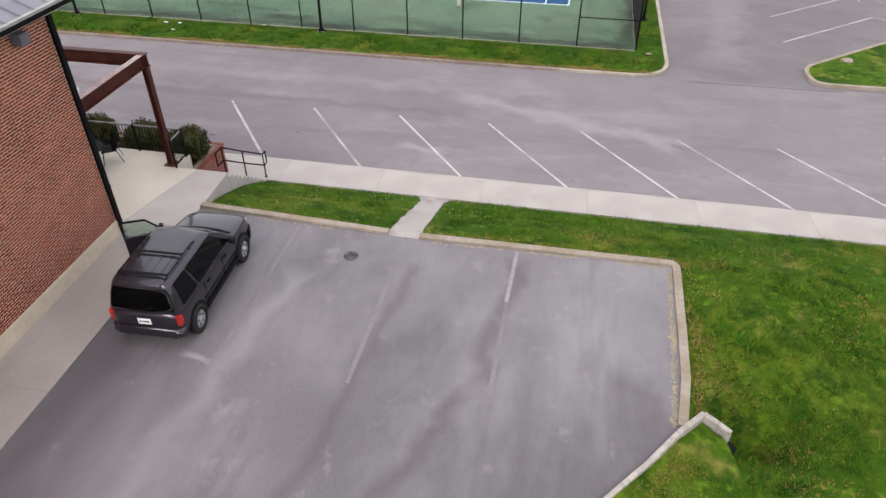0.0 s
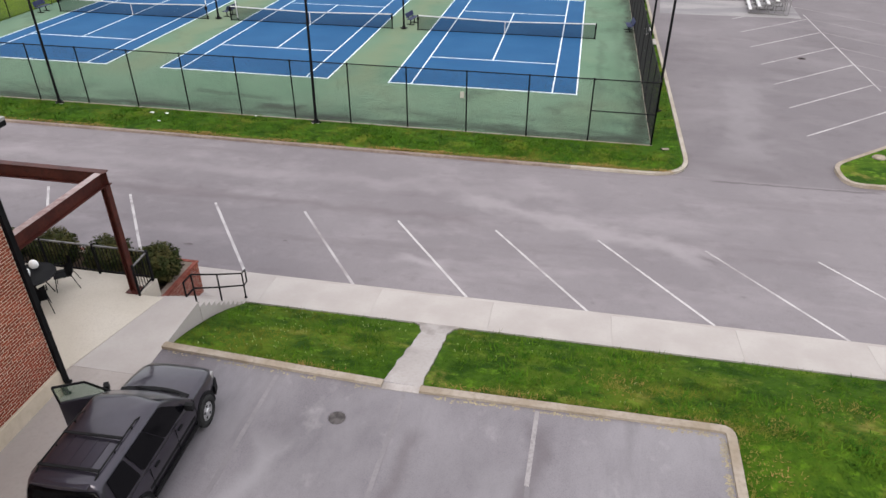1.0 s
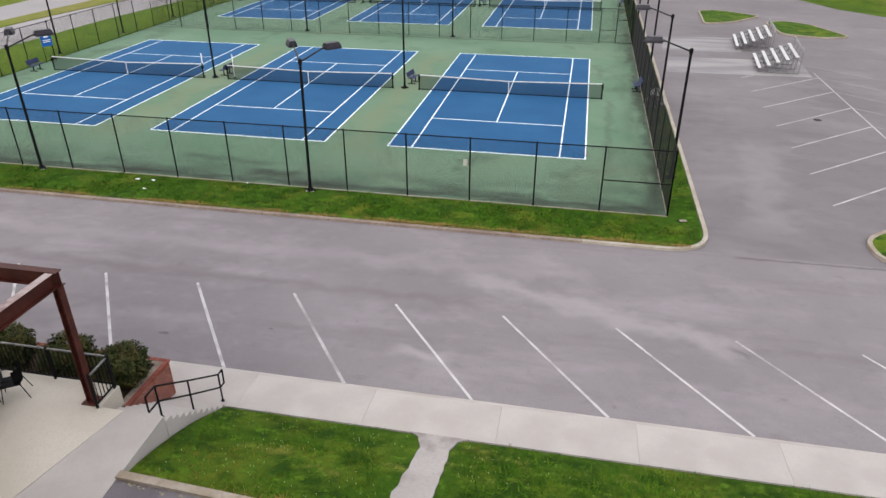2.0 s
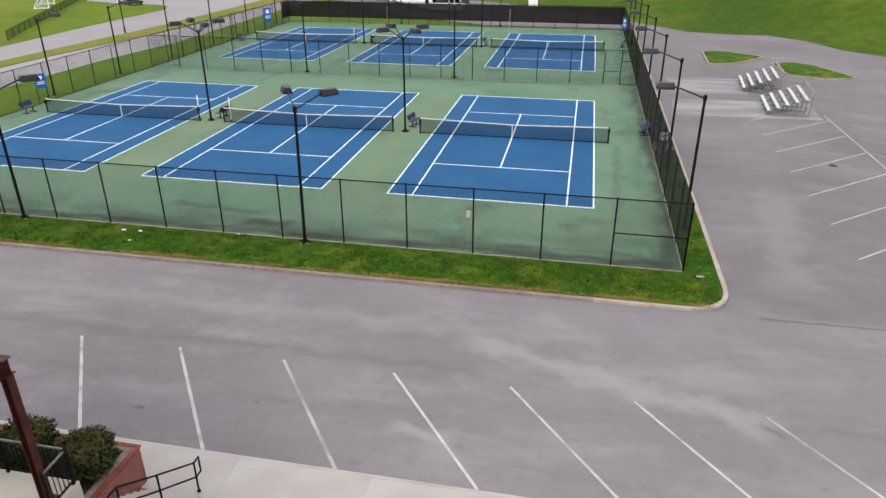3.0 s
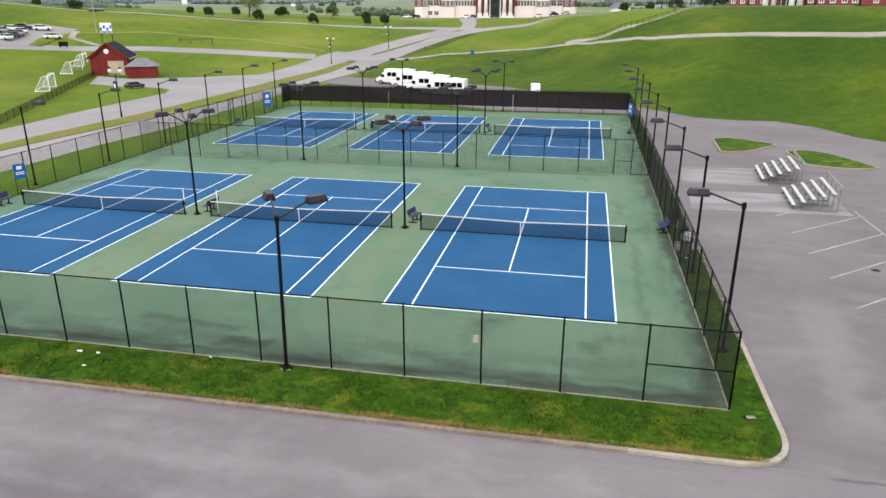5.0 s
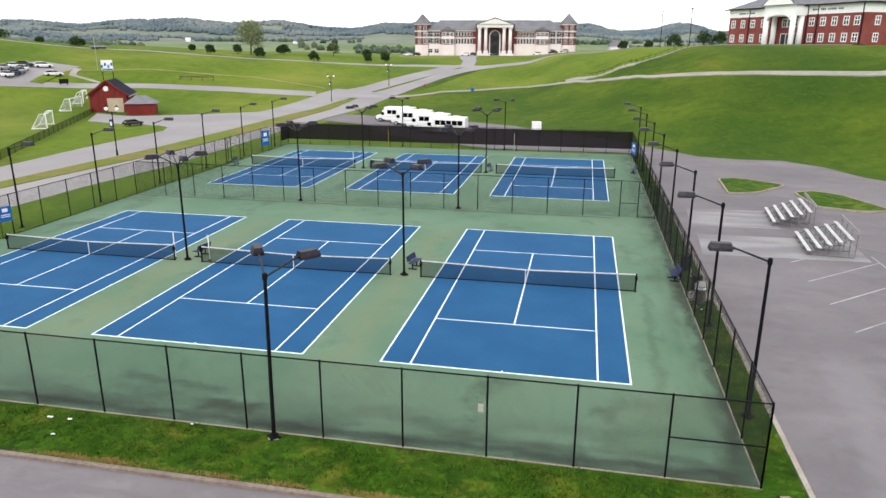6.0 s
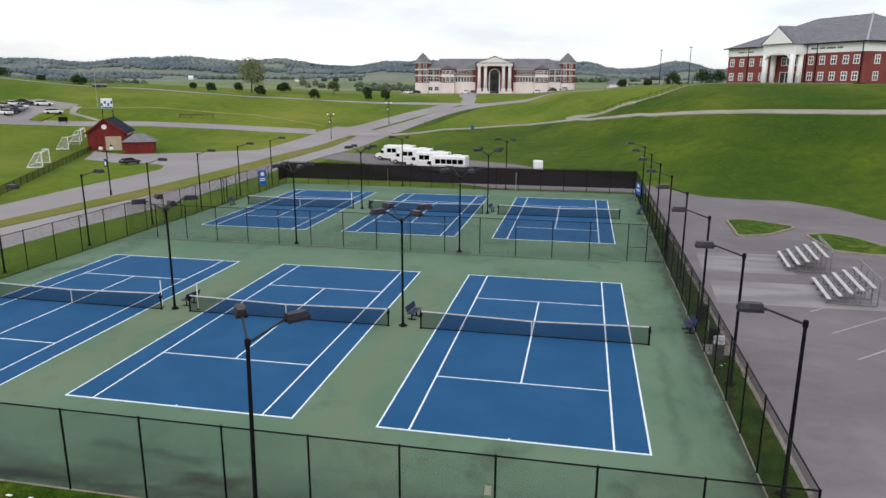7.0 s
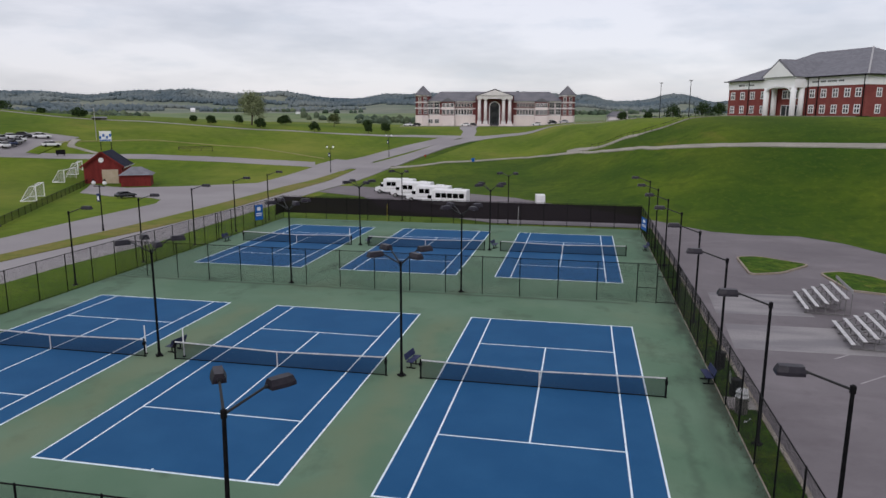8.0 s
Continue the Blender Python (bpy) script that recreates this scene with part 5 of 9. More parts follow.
# ---- court lamps ----
def lamp_head(parent, at, yaw, tip):
    """A shoebox lamp head at the end of its arm."""
    m = Matrix.Translation(at) @ Euler((radians(tip), 0, radians(yaw)), "XYZ").to_matrix().to_4x4()
    b = bmesh.new()
    lo = [(-0.2, 0.0), (0.2, 0.0), (0.24, 0.5), (0.2, 0.8), (-0.2, 0.8), (-0.24, 0.5)]
    v0 = [b.verts.new(m @ Vector((x, y, -0.09))) for x, y in lo]
    v1 = [b.verts.new(m @ Vector((x * 0.94, y * 0.99, 0.02))) for x, y in lo]
    v2 = [b.verts.new(m @ Vector((x * 0.62, 0.03 + y * 0.86, 0.19))) for x, y in lo]
    for a_, c_ in ((v0, v1), (v1, v2)):
        for i in range(6):
            b.faces.new((a_[i], a_[(i + 1) % 6], c_[(i + 1) % 6], c_[i]))
    b.faces.new(v0[::-1])
    b.faces.new(v2)
    head = part("lamp_head", b, BRONZE, parent, "dark bronze shoebox lamp head")
    b = bmesh.new()
    box(b, -0.16, 0.16, 0.12, 0.68, -0.105, -0.088, 0, m)
    part("lens", b, LENS, head, "clear flat lens")


LENS = surface("lamp_glass", (0.45, 0.46, 0.48, 1), rough=0.15, spec=0.5)


def court_lamp(x, y, yaws, label, reach=1.35, height=6.3, climb=0.42, z=0.0, lean=0.0):
    ob = thing("court_lamp", pose(x, y, z, 0, lean, 0), label, "lamp post", "court lamps")
    b = bmesh.new()
    box(b, -0.19, 0.19, -0.19, 0.19, 0.03, 0.10, 0.01, pose(0, 0, 0, 0, 0, 45))
    tube(b, (0, 0, 0.10), (0, 0, 0.24), 0.13, 12, 0.09)
    part("base", b, BLACK, ob)
    if y < FS or x < FW:
        b = bmesh.new()
        tube(b, (0, 0, -0.1), (0, 0, 0.06), 0.22, 16)
        part("footing", b, CONCRETE, ob, "round concrete footing")
    b = bmesh.new()
    tube(b, (0, 0, 0.05), (0, 0, height), 0.075, 12, 0.06)
    part("pole", b, BLACK, ob)
    b = bmesh.new()
    tube(b, (0, 0, height - 0.12), (0, 0, height + 0.1), 0.09, 12)
    tube(b, (0, 0, height + 0.1), (0, 0, height + 0.14), 0.09, 12, 0.03)
    part("collar", b, BLACK, ob)
    for yaw in yaws:
        c, s = math.cos(radians(yaw + 90)), math.sin(radians(yaw + 90))
        b = bmesh.new()
        end = (c * (reach - 0.1), s * (reach - 0.1), height + climb)
        tube(b, (c * 0.06, s * 0.06, height), end, 0.042, 8, 0.036)
        tube(b, end, (c * (reach + 0.05), s * (reach + 0.05), height + climb), 0.06, 8)
        part("arm", b, SATIN, ob)
        lamp_head(ob, Vector((c * reach, s * reach, height + climb)), yaw, 0)
    return ob


for i in range(8):
    court_lamp(15.22, -1.85 + 9.2 * i, (90,), "single-arm black lamp post on the grass verge beside the fence")
for i in range(8):
    court_lamp(-33.65, -1.45 + 9.15 * i, (-90,), "single-arm black lamp post on the western grass verge", height=6.1)
for x, lean_ in ((-1.99, 0.9), (-16.7, 0.0)):
    court_lamp(x, -6.9, (33, -35), "twin-arm black lamp post on the grass outside the fence", height=6.2, lean=lean_)
for x in (-2.0, -16.2):
    court_lamp(x, 66.3, (145, -145), "twin-arm black lamp post behind the windscreen fence")
for x, y in ((-2.0, 12.0), (-16.8, 12.1), (-1.93, 30.55), (-16.5, 30.55), (-2.0, 48.4), (-16.2, 48.3)):
    court_lamp(x, y, (47, 133, -47, -133), "four-arm black lamp post standing on the green court", reach=1.1, climb=0.62)

# ---- parked sport utility vehicle ----
def car_paint(name, c, metal=0.35, rough=0.28):
    m = surface(name, c, tuple(v * 1.15 for v in c[:3]) + (1,), 3.0, rough=rough, metal=metal, spec=0.35)
    b_ = m.node_tree.nodes["Principled BSDF"]
    b_.inputs["Coat Weight"].default_value, b_.inputs["Coat Roughness"].default_value = 0.6, 0.08
    return m


CAR_GREY = car_paint("charcoal_car_paint", (0.034, 0.030, 0.042, 1), 0.65, 0.30)
TINT = surface("tinted_glass", (0.003, 0.003, 0.004, 1), rough=0.06, spec=0.12)
RUBBER = surface("black_rubber", (0.018, 0.018, 0.018, 1), (0.03, 0.03, 0.03, 1), 8.0, rough=0.85)
ALLOY = surface("silver_alloy", (0.55, 0.55, 0.56, 1), (0.45, 0.45, 0.46, 1), 6.0, rough=0.3, metal=0.7)
RED_LENS = surface("red_lamp_lens", (0.42, 0.018, 0.014, 1), (0.30, 0.012, 0.010, 1), 9.0, rough=0.15, spec=0.5)
CLEAR_LENS = surface("clear_lamp_lens", (0.30, 0.29, 0.29, 1), rough=0.1, spec=0.5)
TRIM = surface("black_plastic_trim", (0.007, 0.007, 0.008, 1), (0.011, 0.011, 0.012, 1), 6.0, rough=0.55)
GLASS_GREEN = bpy.data.materials.new("green_tinted_window_glass")
GLASS_GREEN.use_nodes = True
gb = GLASS_GREEN.node_tree.nodes["Principled BSDF"]
gb.inputs["Base Color"].default_value = (0.55, 0.72, 0.62, 1)
gb.inputs["Transmission Weight"].default_value, gb.inputs["Roughness"].default_value, gb.inputs["IOR"].default_value = 1.0, 0.03, 1.1


def loft(b, rings, close_ends=True, mat=0):
    vr = [[b.verts.new(p) for p in r] for r in rings]
    n = len(vr[0])
    for r, s in zip(vr, vr[1:]):
        for i in range(n):
            b.faces.new((r[i], r[(i + 1) % n], s[(i + 1) % n], s[i])).material_index = mat
    if close_ends:
        b.faces.new(vr[0][::-1]).material_index = mat
        b.faces.new(vr[-1]).material_index = mat


def panel(b, quad, u0, u1, v0, v1, out=0.008, thick=0.012, corner=0.06):
    """A pane on a four-cornered face (corners: low left, low right, high right, high left), set slightly proud."""
    A, B, C, D = [Vector(q) for q in quad]
    f = lambda u, v: (A * (1 - u) + B * u) * (1 - v) + (D * (1 - u) + C * u) * v
    n = (B - A).cross(D - A).normalized()
    cu, cv = corner, corner * 1.5
    uv = [(u0 + cu * (u1 - u0), v0), (u1 - cu * (u1 - u0), v0), (u1, v0 + cv * (v1 - v0)), (u1, v1 - cv * (v1 - v0)), (u1 - cu * (u1 - u0), v1), (u0 + cu * (u1 - u0), v1),
          (u0, v1 - cv * (v1 - v0)), (u0, v0 + cv * (v1 - v0))]
    lo = [b.verts.new(f(u, v) + n * (out - thick)) for u, v in uv]
    hi = [b.verts.new(f(u, v) + n * out) for u, v in uv]
    b.faces.new(hi), b.faces.new(lo[::-1])
    for i in range(8):
        b.faces.new((lo[i], lo[(i + 1) % 8], hi[(i + 1) % 8], hi[i]))


def wheel(parent, x, y, r=0.365, w=0.23):
    side = 1 if x > 0 else -1
    b = bmesh.new()
    prof = [(-w / 2, r - 0.06), (-w / 2 + 0.03, r - 0.01), (-w / 2 + 0.06, r), (w / 2 - 0.06, r), (w / 2 - 0.03, r - 0.01), (w / 2, r - 0.06), (w / 2 - 0.01, r * 0.62), (-w / 2 + 0.01, r * 0.62)]
    n = 28
    rings = [[b.verts.new((x + px, y + pr * math.cos(2 * math.pi * k / n), r + pr * math.sin(2 * math.pi * k / n))) for px, pr in prof] for k in range(n)]
    for k in range(n):
        for i in range(len(prof)):
            b.faces.new((rings[k][i], rings[k][(i + 1) % len(prof)], rings[(k + 1) % n][(i + 1) % len(prof)], rings[(k + 1) % n][i]))
    wh = part("wheel", b, RUBBER, parent, "black tyre", True)
    b = bmesh.new()
    xo = x + side * (w / 2 - 0.045)
    tube(b, (xo - side * 0.02, y, r), (xo, y, r), r * 0.62, 24, mat=0)
    rim = part("rim", b, surface("dull_rim_silver", (0.20, 0.20, 0.21, 1), (0.14, 0.14, 0.15, 1), 8.0, rough=0.45, metal=0.5), wh, "dull silver rim dish")
    b = bmesh.new()
    tube(b, (xo, y, r), (xo + side * 0.02, y, r), r * 0.6, 24, r * 0.55)
    tube(b, (xo + side * 0.02, y, r), (xo + side * 0.04, y, r), 0.07, 12, 0.05)
    part("rim_face", b, ALLOY, wh, "silver five-hole alloy rim face")
    # five black discs on the rim face, painted shade instead of holes
    for k in range(5):
        b = bmesh.new()
        t = 2 * math.pi * k / 5 + 0.3
        tube(b, (xo + side * 0.01, y + r * 0.37 * math.cos(t), r + r * 0.37 * math.sin(t)), (xo + side * 0.023, y + r * 0.37 * math.cos(t), r + r * 0.37 * math.sin(t)), r * 0.1, 8)
        part("rim_hole_disc", b, TRIM, wh, "black disc in place of a shaded opening in the rim")


def sport_utility(x, y, z, yaw):
    ob = thing("sport_utility_vehicle", pose(x, y, z, 0, 0, yaw), "dark charcoal sport utility vehicle with its driver door open", "car")
    st = [(-2.17, 0.66, 0.54, 0.90), (-2.15, 0.76, 0.50, 0.96), (-2.09, 0.84, 0.45, 1.02), (-2.00, 0.885, 0.42, 1.05), (-1.88, 0.905, 0.38, 1.06), (-1.2, 0.92, 0.36, 1.07), (0.3, 0.92, 0.36, 1.06), (1.0, 0.915, 0.36, 1.05),
          (1.5, 0.905, 0.37, 1.02), (1.95, 0.87, 0.40, 0.96), (2.15, 0.80, 0.42, 0.90), (2.26, 0.68, 0.46, 0.78)]
    rings = []
    for yy, w, zs, zb in st:
        half = [(w * 0.86, zs), (w * 0.97, zs + 0.06), (w, zs + 0.22), (w * 1.0, 0.5 * (zs + zb) + 0.05), (w * 0.975, zb - 0.1), (w * 0.93, zb - 0.025), (w * 0.8, zb + 0.012), (w * 0.35, zb + 0.035)]
        rings.append([(px, yy, pz) for px, pz in half] + [(-px, yy, pz) for px, pz in half[::-1]])
    b = bmesh.new()
    loft(b, rings)
    part("body", b, CAR_GREY, ob, "charcoal painted body", True)
    # cabin
    def ring(zz, w, y0, y1, r=0.1):
        arc = lambda cx, cy, a0: [(cx + r * math.cos(radians(a0 + 22.5 * k)), cy + r * math.sin(radians(a0 + 22.5 * k)), zz) for k in range(5)]
        bow = lambda yy, s_: [(s_ * (w - r) * f, yy - s_ * (1 - f * f) * (0.05 if s_ > 0 else 0.09), zz) for f in (-0.6, -0.2, 0.2, 0.6)]
        return arc(-w + r, y0 + r, 180) + bow(y0, 1) + arc(w - r, y0 + r, 270) + arc(w - r, y1 - r, 0) + bow(y1, -1) + arc(-w + r, y1 - r, 90)
    b = bmesh.new()
    loft(b, [ring(0.98, 0.885, -2.09, 1.12), ring(1.08, 0.875, -2.08, 1.02), ring(1.40, 0.805, -2.02, 0.64, 0.11), ring(1.62, 0.73, -1.97, 0.30, 0.12), ring(1.69, 0.69, -1.945, 0.22, 0.13), ring(1.725, 0.63, -1.90, 0.14, 0.15),
             ring(1.745, 0.52, -1.80, 0.02, 0.18), ring(1.755, 0.34, -1.6, -0.2, 0.2)])
    part("cabin", b, CAR_GREY, ob, "charcoal cabin and roof", True)
    zl, zh = 1.08, 1.66
    wl_, wh_ = 0.875, 0.718
    yb0, yb1, yt0, yt1 = -2.08, 1.02, -1.96, 0.26
    side_r = ((wl_, yb0, zl), (wl_, yb1, zl), (wh_, yt1, zh), (wh_, yt0, zh))
    side_l = ((-wl_, yb1, zl), (-wl_, yb0, zl), (-wh_, yt0, zh), (-wh_, yt1, zh))
    for (u0, u1), nm in zip(((0.085, 0.315), (0.352, 0.62), (0.627, 0.92)), ("quarter_window", "rear_window", "front_window")):
        b = bmesh.new()
        panel(b, side_r, u0, u1, 0.03, 0.95, 0.03, 0.012, 0.04)
        part(nm, b, TINT, ob, "dark tinted glass")
        b = bmesh.new()
        panel(b, side_l, 1 - u1, 1 - u0, 0.03, 0.95, 0.03, 0.012, 0.04)
        part(nm, b, TINT, ob, "dark tinted glass")
    b = bmesh.new()
    panel(b, ((wl_ - 0.1, yb1 + 0.0, zl), (-wl_ + 0.1, yb1 + 0.0, zl), (-wh_ + 0.1, yt1, zh), (wh_ - 0.1, yt1, zh)), 0.0, 1.0, 0.04, 0.98, 0.012)
    part("windscreen", b, TINT, ob, "dark windscreen")
    b = bmesh.new()
    cells = []
    for v in range(6):
        zz = 1.09 + 0.52 * v / 5
        w = 0.80 - 0.125 * v / 5
        y0 = -2.08 + 0.11 * v / 5
        inset = 0.03 if v in (0, 5) else 0.0
        cells.append([b.verts.new(((w - inset) * f, y0 - 0.05 * (1 - (0.98 * f) ** 2) - 0.012, zz)) for f in (-1, -0.8, -0.4, 0, 0.4, 0.8, 1)])
    for r, q in zip(cells, cells[1:]):
        for k in range(6):
            b.faces.new((r[k], r[k + 1], q[k + 1], q[k]))
    bmesh.ops.solidify(b, geom=b.faces[:], thickness=0.012)
    part("tailgate_glass", b, TINT, ob, "dark tailgate glass", True)
    b = bmesh.new()
    tube(b, (0.0, -2.155, 1.10), (0.30, -2.12, 1.22), 0.01, 6)
    part("rear_wiper", b, TRIM, ob)
    b = bmesh.new()
    beam(b, (-0.54, -1.965, 1.70), (0.54, -1.965, 1.70), 0.13, 0.03, 0, 0.012)
    part("spoiler", b, CAR_GREY, ob)
    for sx in (-1, 1):
        b = bmesh.new()
        pts = [(sx * 0.58, -0.3, 1.735), (sx * 0.592, -0.45, 1.80), (sx * 0.592, -1.66, 1.79), (sx * 0.58, -1.84, 1.725)]
        for p, q in zip(pts, pts[1:]):
            tube(b, p, q, 0.016, 8)
        for yy in (-0.6, -1.2):
            tube(b, (sx * 0.592, yy, 1.70), (sx * 0.592, yy, 1.80), 0.018, 6)
        part("roof_rail", b, TRIM, ob)
    for yy in (-0.92, -1.70):
        b = bmesh.new()
        beam(b, (-0.6, yy, 1.81), (0.6, yy, 1.81), 0.06, 0.026, 0, 0.006)
        part("cross_bar", b, TRIM, ob)
    for xx in (-0.36, -0.12, 0.12, 0.36):
        b = bmesh.new()
        beam(b, (xx, -0.95, 1.757), (xx, -1.62, 1.752), 0.03, 0.016)
        part("roof_rib", b, CAR_GREY, ob)
    # cowl and wipers at the foot of the windscreen
    b = bmesh.new()
    for k in range(8):
        u0, u1 = -0.78 + 0.195 * k, -0.78 + 0.195 * (k + 1)
        y0, y1 = 1.17 - 0.2 * u0 * u0, 1.17 - 0.2 * u1 * u1
        beam(b, (u0, y0, 1.075), (u1, y1, 1.075), 0.11, 0.03)
    part("cowl", b, TRIM, ob, "black plastic cowl under the windscreen")
    for u in (-0.5, 0.12):
        b = bmesh.new()
        tube(b, (u, 1.15, 1.10), (u + 0.5, 1.03, 1.15), 0.012, 6)
        part("wiper", b, TRIM, ob)
    # bumpers, lamps, trim
    b = bmesh.new()
    prism(b, rounded([(-0.90, -1.80), (-0.90, -2.22), (0.90, -2.22), (0.90, -1.80)], 0.2, 6, (1, 2)), 0.42, 0.63)
    bmesh.ops.bevel(b, geom=b.edges[:], offset=0.025, segments=2, affect="EDGES")
    part("rear_bumper", b, CAR_GREY, ob, "charcoal rear bumper", True)
    b = bmesh.new()
    loft(b, [[(-w, yy, 0.34), (w, yy, 0.34), (w, yy, 0.60), (-w, yy, 0.60)] for yy, w in ((1.95, 0.90), (2.2, 0.82), (2.33, 0.64))])
    part("front_bumper", b, TRIM, ob, "dark plastic front bumper")
    b = bmesh.new()
    box(b, -0.42, 0.42, 2.24, 2.285, 0.64, 0.80, 0.01)
    part("grille", b, TRIM, ob)
    for sx in (-1, 1):
        b = bmesh.new()
        box(b, min(sx * 0.89, sx * 0.745), max(sx * 0.89, sx * 0.745), -2.125, -1.97, 0.72, 1.0, 0.05)
        part("tail_light", b, RED_LENS, ob, "red tail light")
        b = bmesh.new()
        box(b, min(sx * 0.825, sx * 0.6), max(sx * 0.825, sx * 0.6), 1.93, 2.15, 0.70, 0.865, 0.04)
        part("headlight", b, CLEAR_LENS, ob, "clear headlight")
        b = bmesh.new()
        box(b, min(sx * 0.90, sx * 1.10), max(sx * 0.90, sx * 1.10), 0.66, 0.78, 1.05, 1.20, 0.03)
        if sx > 0:
            part("wing_mirror", b, TRIM, ob)
        else:
            b.free()
        b = bmesh.new()
        box(b, min(sx * 0.925, sx * 0.90), max(sx * 0.925, sx * 0.90), -1.0, 0.95, 0.58, 0.66, 0.008)
        part("side_moulding", b, TRIM, ob)
        b = bmesh.new()
        box(b, min(sx * 0.95, sx * 0.82), max(sx * 0.95, sx * 0.82), -0.95, 0.95, 0.33, 0.40, 0.02)
        part("running_board", b, TRIM, ob)
        for yy in (-0.62, 0.35):
            if sx > 0 or yy < 0:
                b = bmesh.new()
                box(b, min(sx * 0.945, sx * 0.90), max(sx * 0.945, sx * 0.90), yy - 0.08, yy + 0.08, 0.87, 0.91, 0.008)
                part("door_handle", b, TRIM, ob)
        for yy in (-0.85, 0.18, 1.02):
            b = bmesh.new()
            box(b, min(sx * 0.9245, sx * 0.91), max(sx * 0.9245, sx * 0.91), yy - 0.006, yy + 0.006, 0.42, 1.0)
            part("door_seam", b, TRIM, ob)
        # filled black half discs stand in for the dark hollow of the wells
        for yy in (-1.42, 1.40):
            b = bmesh.new()
            n = 20
            pr = [b.verts.new((sx * 0.924, yy + 0.45 * math.cos(math.pi * k / n), 0.36 + 0.45 * math.sin(math.pi * k / n))) for k in range(n + 1)]
            pi = [b.verts.new((sx * 0.60, v.co.y, v.co.z)) for v in pr]
            lo_o, lo_i = [b.verts.new((sx * 0.924, yy + s * 0.45, 0.30)) for s in (-1, 1)], [b.verts.new((sx * 0.60, yy + s * 0.45, 0.30)) for s in (-1, 1)]
            b.faces.new(pr + lo_o)
            b.faces.new((pi + lo_i)[::-1])
            for k in range(n):
                b.faces.new((pr[k], pr[k + 1], pi[k + 1], pi[k]))
            part("wheel_arch", b, TRIM, ob, "black half disc in place of the shaded wheel well")
    b = bmesh.new()
    box(b, -0.16, 0.16, -2.188, -2.15, 0.74, 0.89, 0.004)
    plate = part("number_plate", b, WHITE, ob, "white number plate")
    b = bmesh.new()
    for i in range(5):
        box(b, -0.12 + i * 0.05, -0.09 + i * 0.05, -2.191, -2.187, 0.79, 0.84)
    part("plate_mark", b, TRIM, plate, "plain dark bars")
    for xx in (-0.855, 0.855):
        for yy in (-1.42, 1.40):
            wheel(ob, xx, yy)
    # driver's door, swung open
    hinge = Matrix.Translation((-0.915, 1.0, 0)) @ pose(0, 0, 0, 0, 0, -62)
    b = bmesh.new()
    box(b, -0.05, 0.05, -1.12, 0.0, 0.42, 1.05, 0.02, hinge)
    door = part("driver_door", b, CAR_GREY, ob, "charcoal driver door standing open")
    b = bmesh.new()
    for p, q in (((0, -0.06, 1.05), (0.12, -0.48, 1.53)), ((0.12, -0.48, 1.53), (0.13, -1.10, 1.56)), ((0.13, -1.10, 1.56), (0.02, -1.10, 1.05))):
        beam(b, hinge @ Vector(p), hinge @ Vector(q), 0.035, 0.04)
    part("window_frame", b, TRIM, door)
    b = bmesh.new()
    vs = [b.verts.new(hinge @ Vector(c)) for c in ((0.0, -0.1, 1.06), (0.115, -0.49, 1.515), (0.125, -1.08, 1.545), (0.02, -1.08, 1.06))]
    b.faces.new(vs)
    bmesh.ops.solidify(b, geom=b.faces[:], thickness=0.006)
    part("door_glass", b, GLASS_GREEN, door, "pale green window glass")
    b = bmesh.new()
    box(b, -0.22, -0.04, -0.22, -0.1, 1.02, 1.17, 0.03, hinge)
    part("wing_mirror", b, TRIM, door)
    # solid black panel stands in for the shaded interior
    b = bmesh.new()
    box(b, -0.925, -0.86, -0.1, 0.98, 0.45, 1.04)
    part("doorway_panel", b, TRIM, ob, "black panel in place of the shaded doorway")
    return ob


sport_utility(2.90, -30.21, 2.05, 2.5).scale = (0.945, 0.95, 1.02)


# ---- benches, bins and signs by the courts ----
def court_bench(x, y, yaw):
    ob = thing("court_bench", pose(x, y, 0, 0, 0, yaw), "navy plastic players bench on a black pedestal on the court", "bench", "court benches")
    b = bmesh.new()
    box(b, -0.65, 0.65, -0.2, 0.2, 0.42, 0.46, 0.012)
    part("seat", b, SEAT_BLUE, ob)
    b = bmesh.new()
    box(b, -0.65, 0.65, 0, 0.35, -0.02, 0.02, 0.012, Matrix.Translation((0, 0.2, 0.52)) @ pose(0, 0, 0, 70, 0, 0))
    part("backrest", b, SEAT_BLUE, ob)
    for sx in (-0.35, 0.35):
        b = bmesh.new()
        tube(b, (sx, 0.02, 0.0), (sx, 0.02, 0.42), 0.04, 10)
        box(b, sx - 0.05, sx + 0.05, -0.26, 0.3, 0.0, 0.04, 0.008)
        part("pedestal", b, BLACK, ob)
        b = bmesh.new()
        tube(b, (sx, 0.16, 0.44), (sx, 0.27, 0.72), 0.02, 8)
        part("bracket", b, BLACK, ob)
    return ob


for x, y, yaw in ((-1.7, 13.6, 80), (-16.4, 13.2, -100), (14.28, 14.6, -85), (14.1, 51.8, -85), (-15.7, 49.6, -90), (-1.6, 49.8, 80), (-31.6, 47.5, 90), (-31.6, 11.5, 90)):
    court_bench(x, y, yaw)


def rod_pair(x, y):
    """Two upright white score rods beside a net post."""
    ob = thing("score_post", pose(x, y, 0), "slim white score post fixed beside the net", "score post", "score posts")
    b = bmesh.new()
    tube(b, (0, 0, 0), (0, 0, 0.06), 0.09, 10)
    part("foot", b, BLACK, ob)
    b = bmesh.new()
    box(b, -0.03, 0.03, -0.02, 0.02, 0.06, 1.75, 0.006)
    part("board", b, WHITE, ob)


rod_pair(-17.8, 12.3)
rod_pair(-15.3, 12.3)
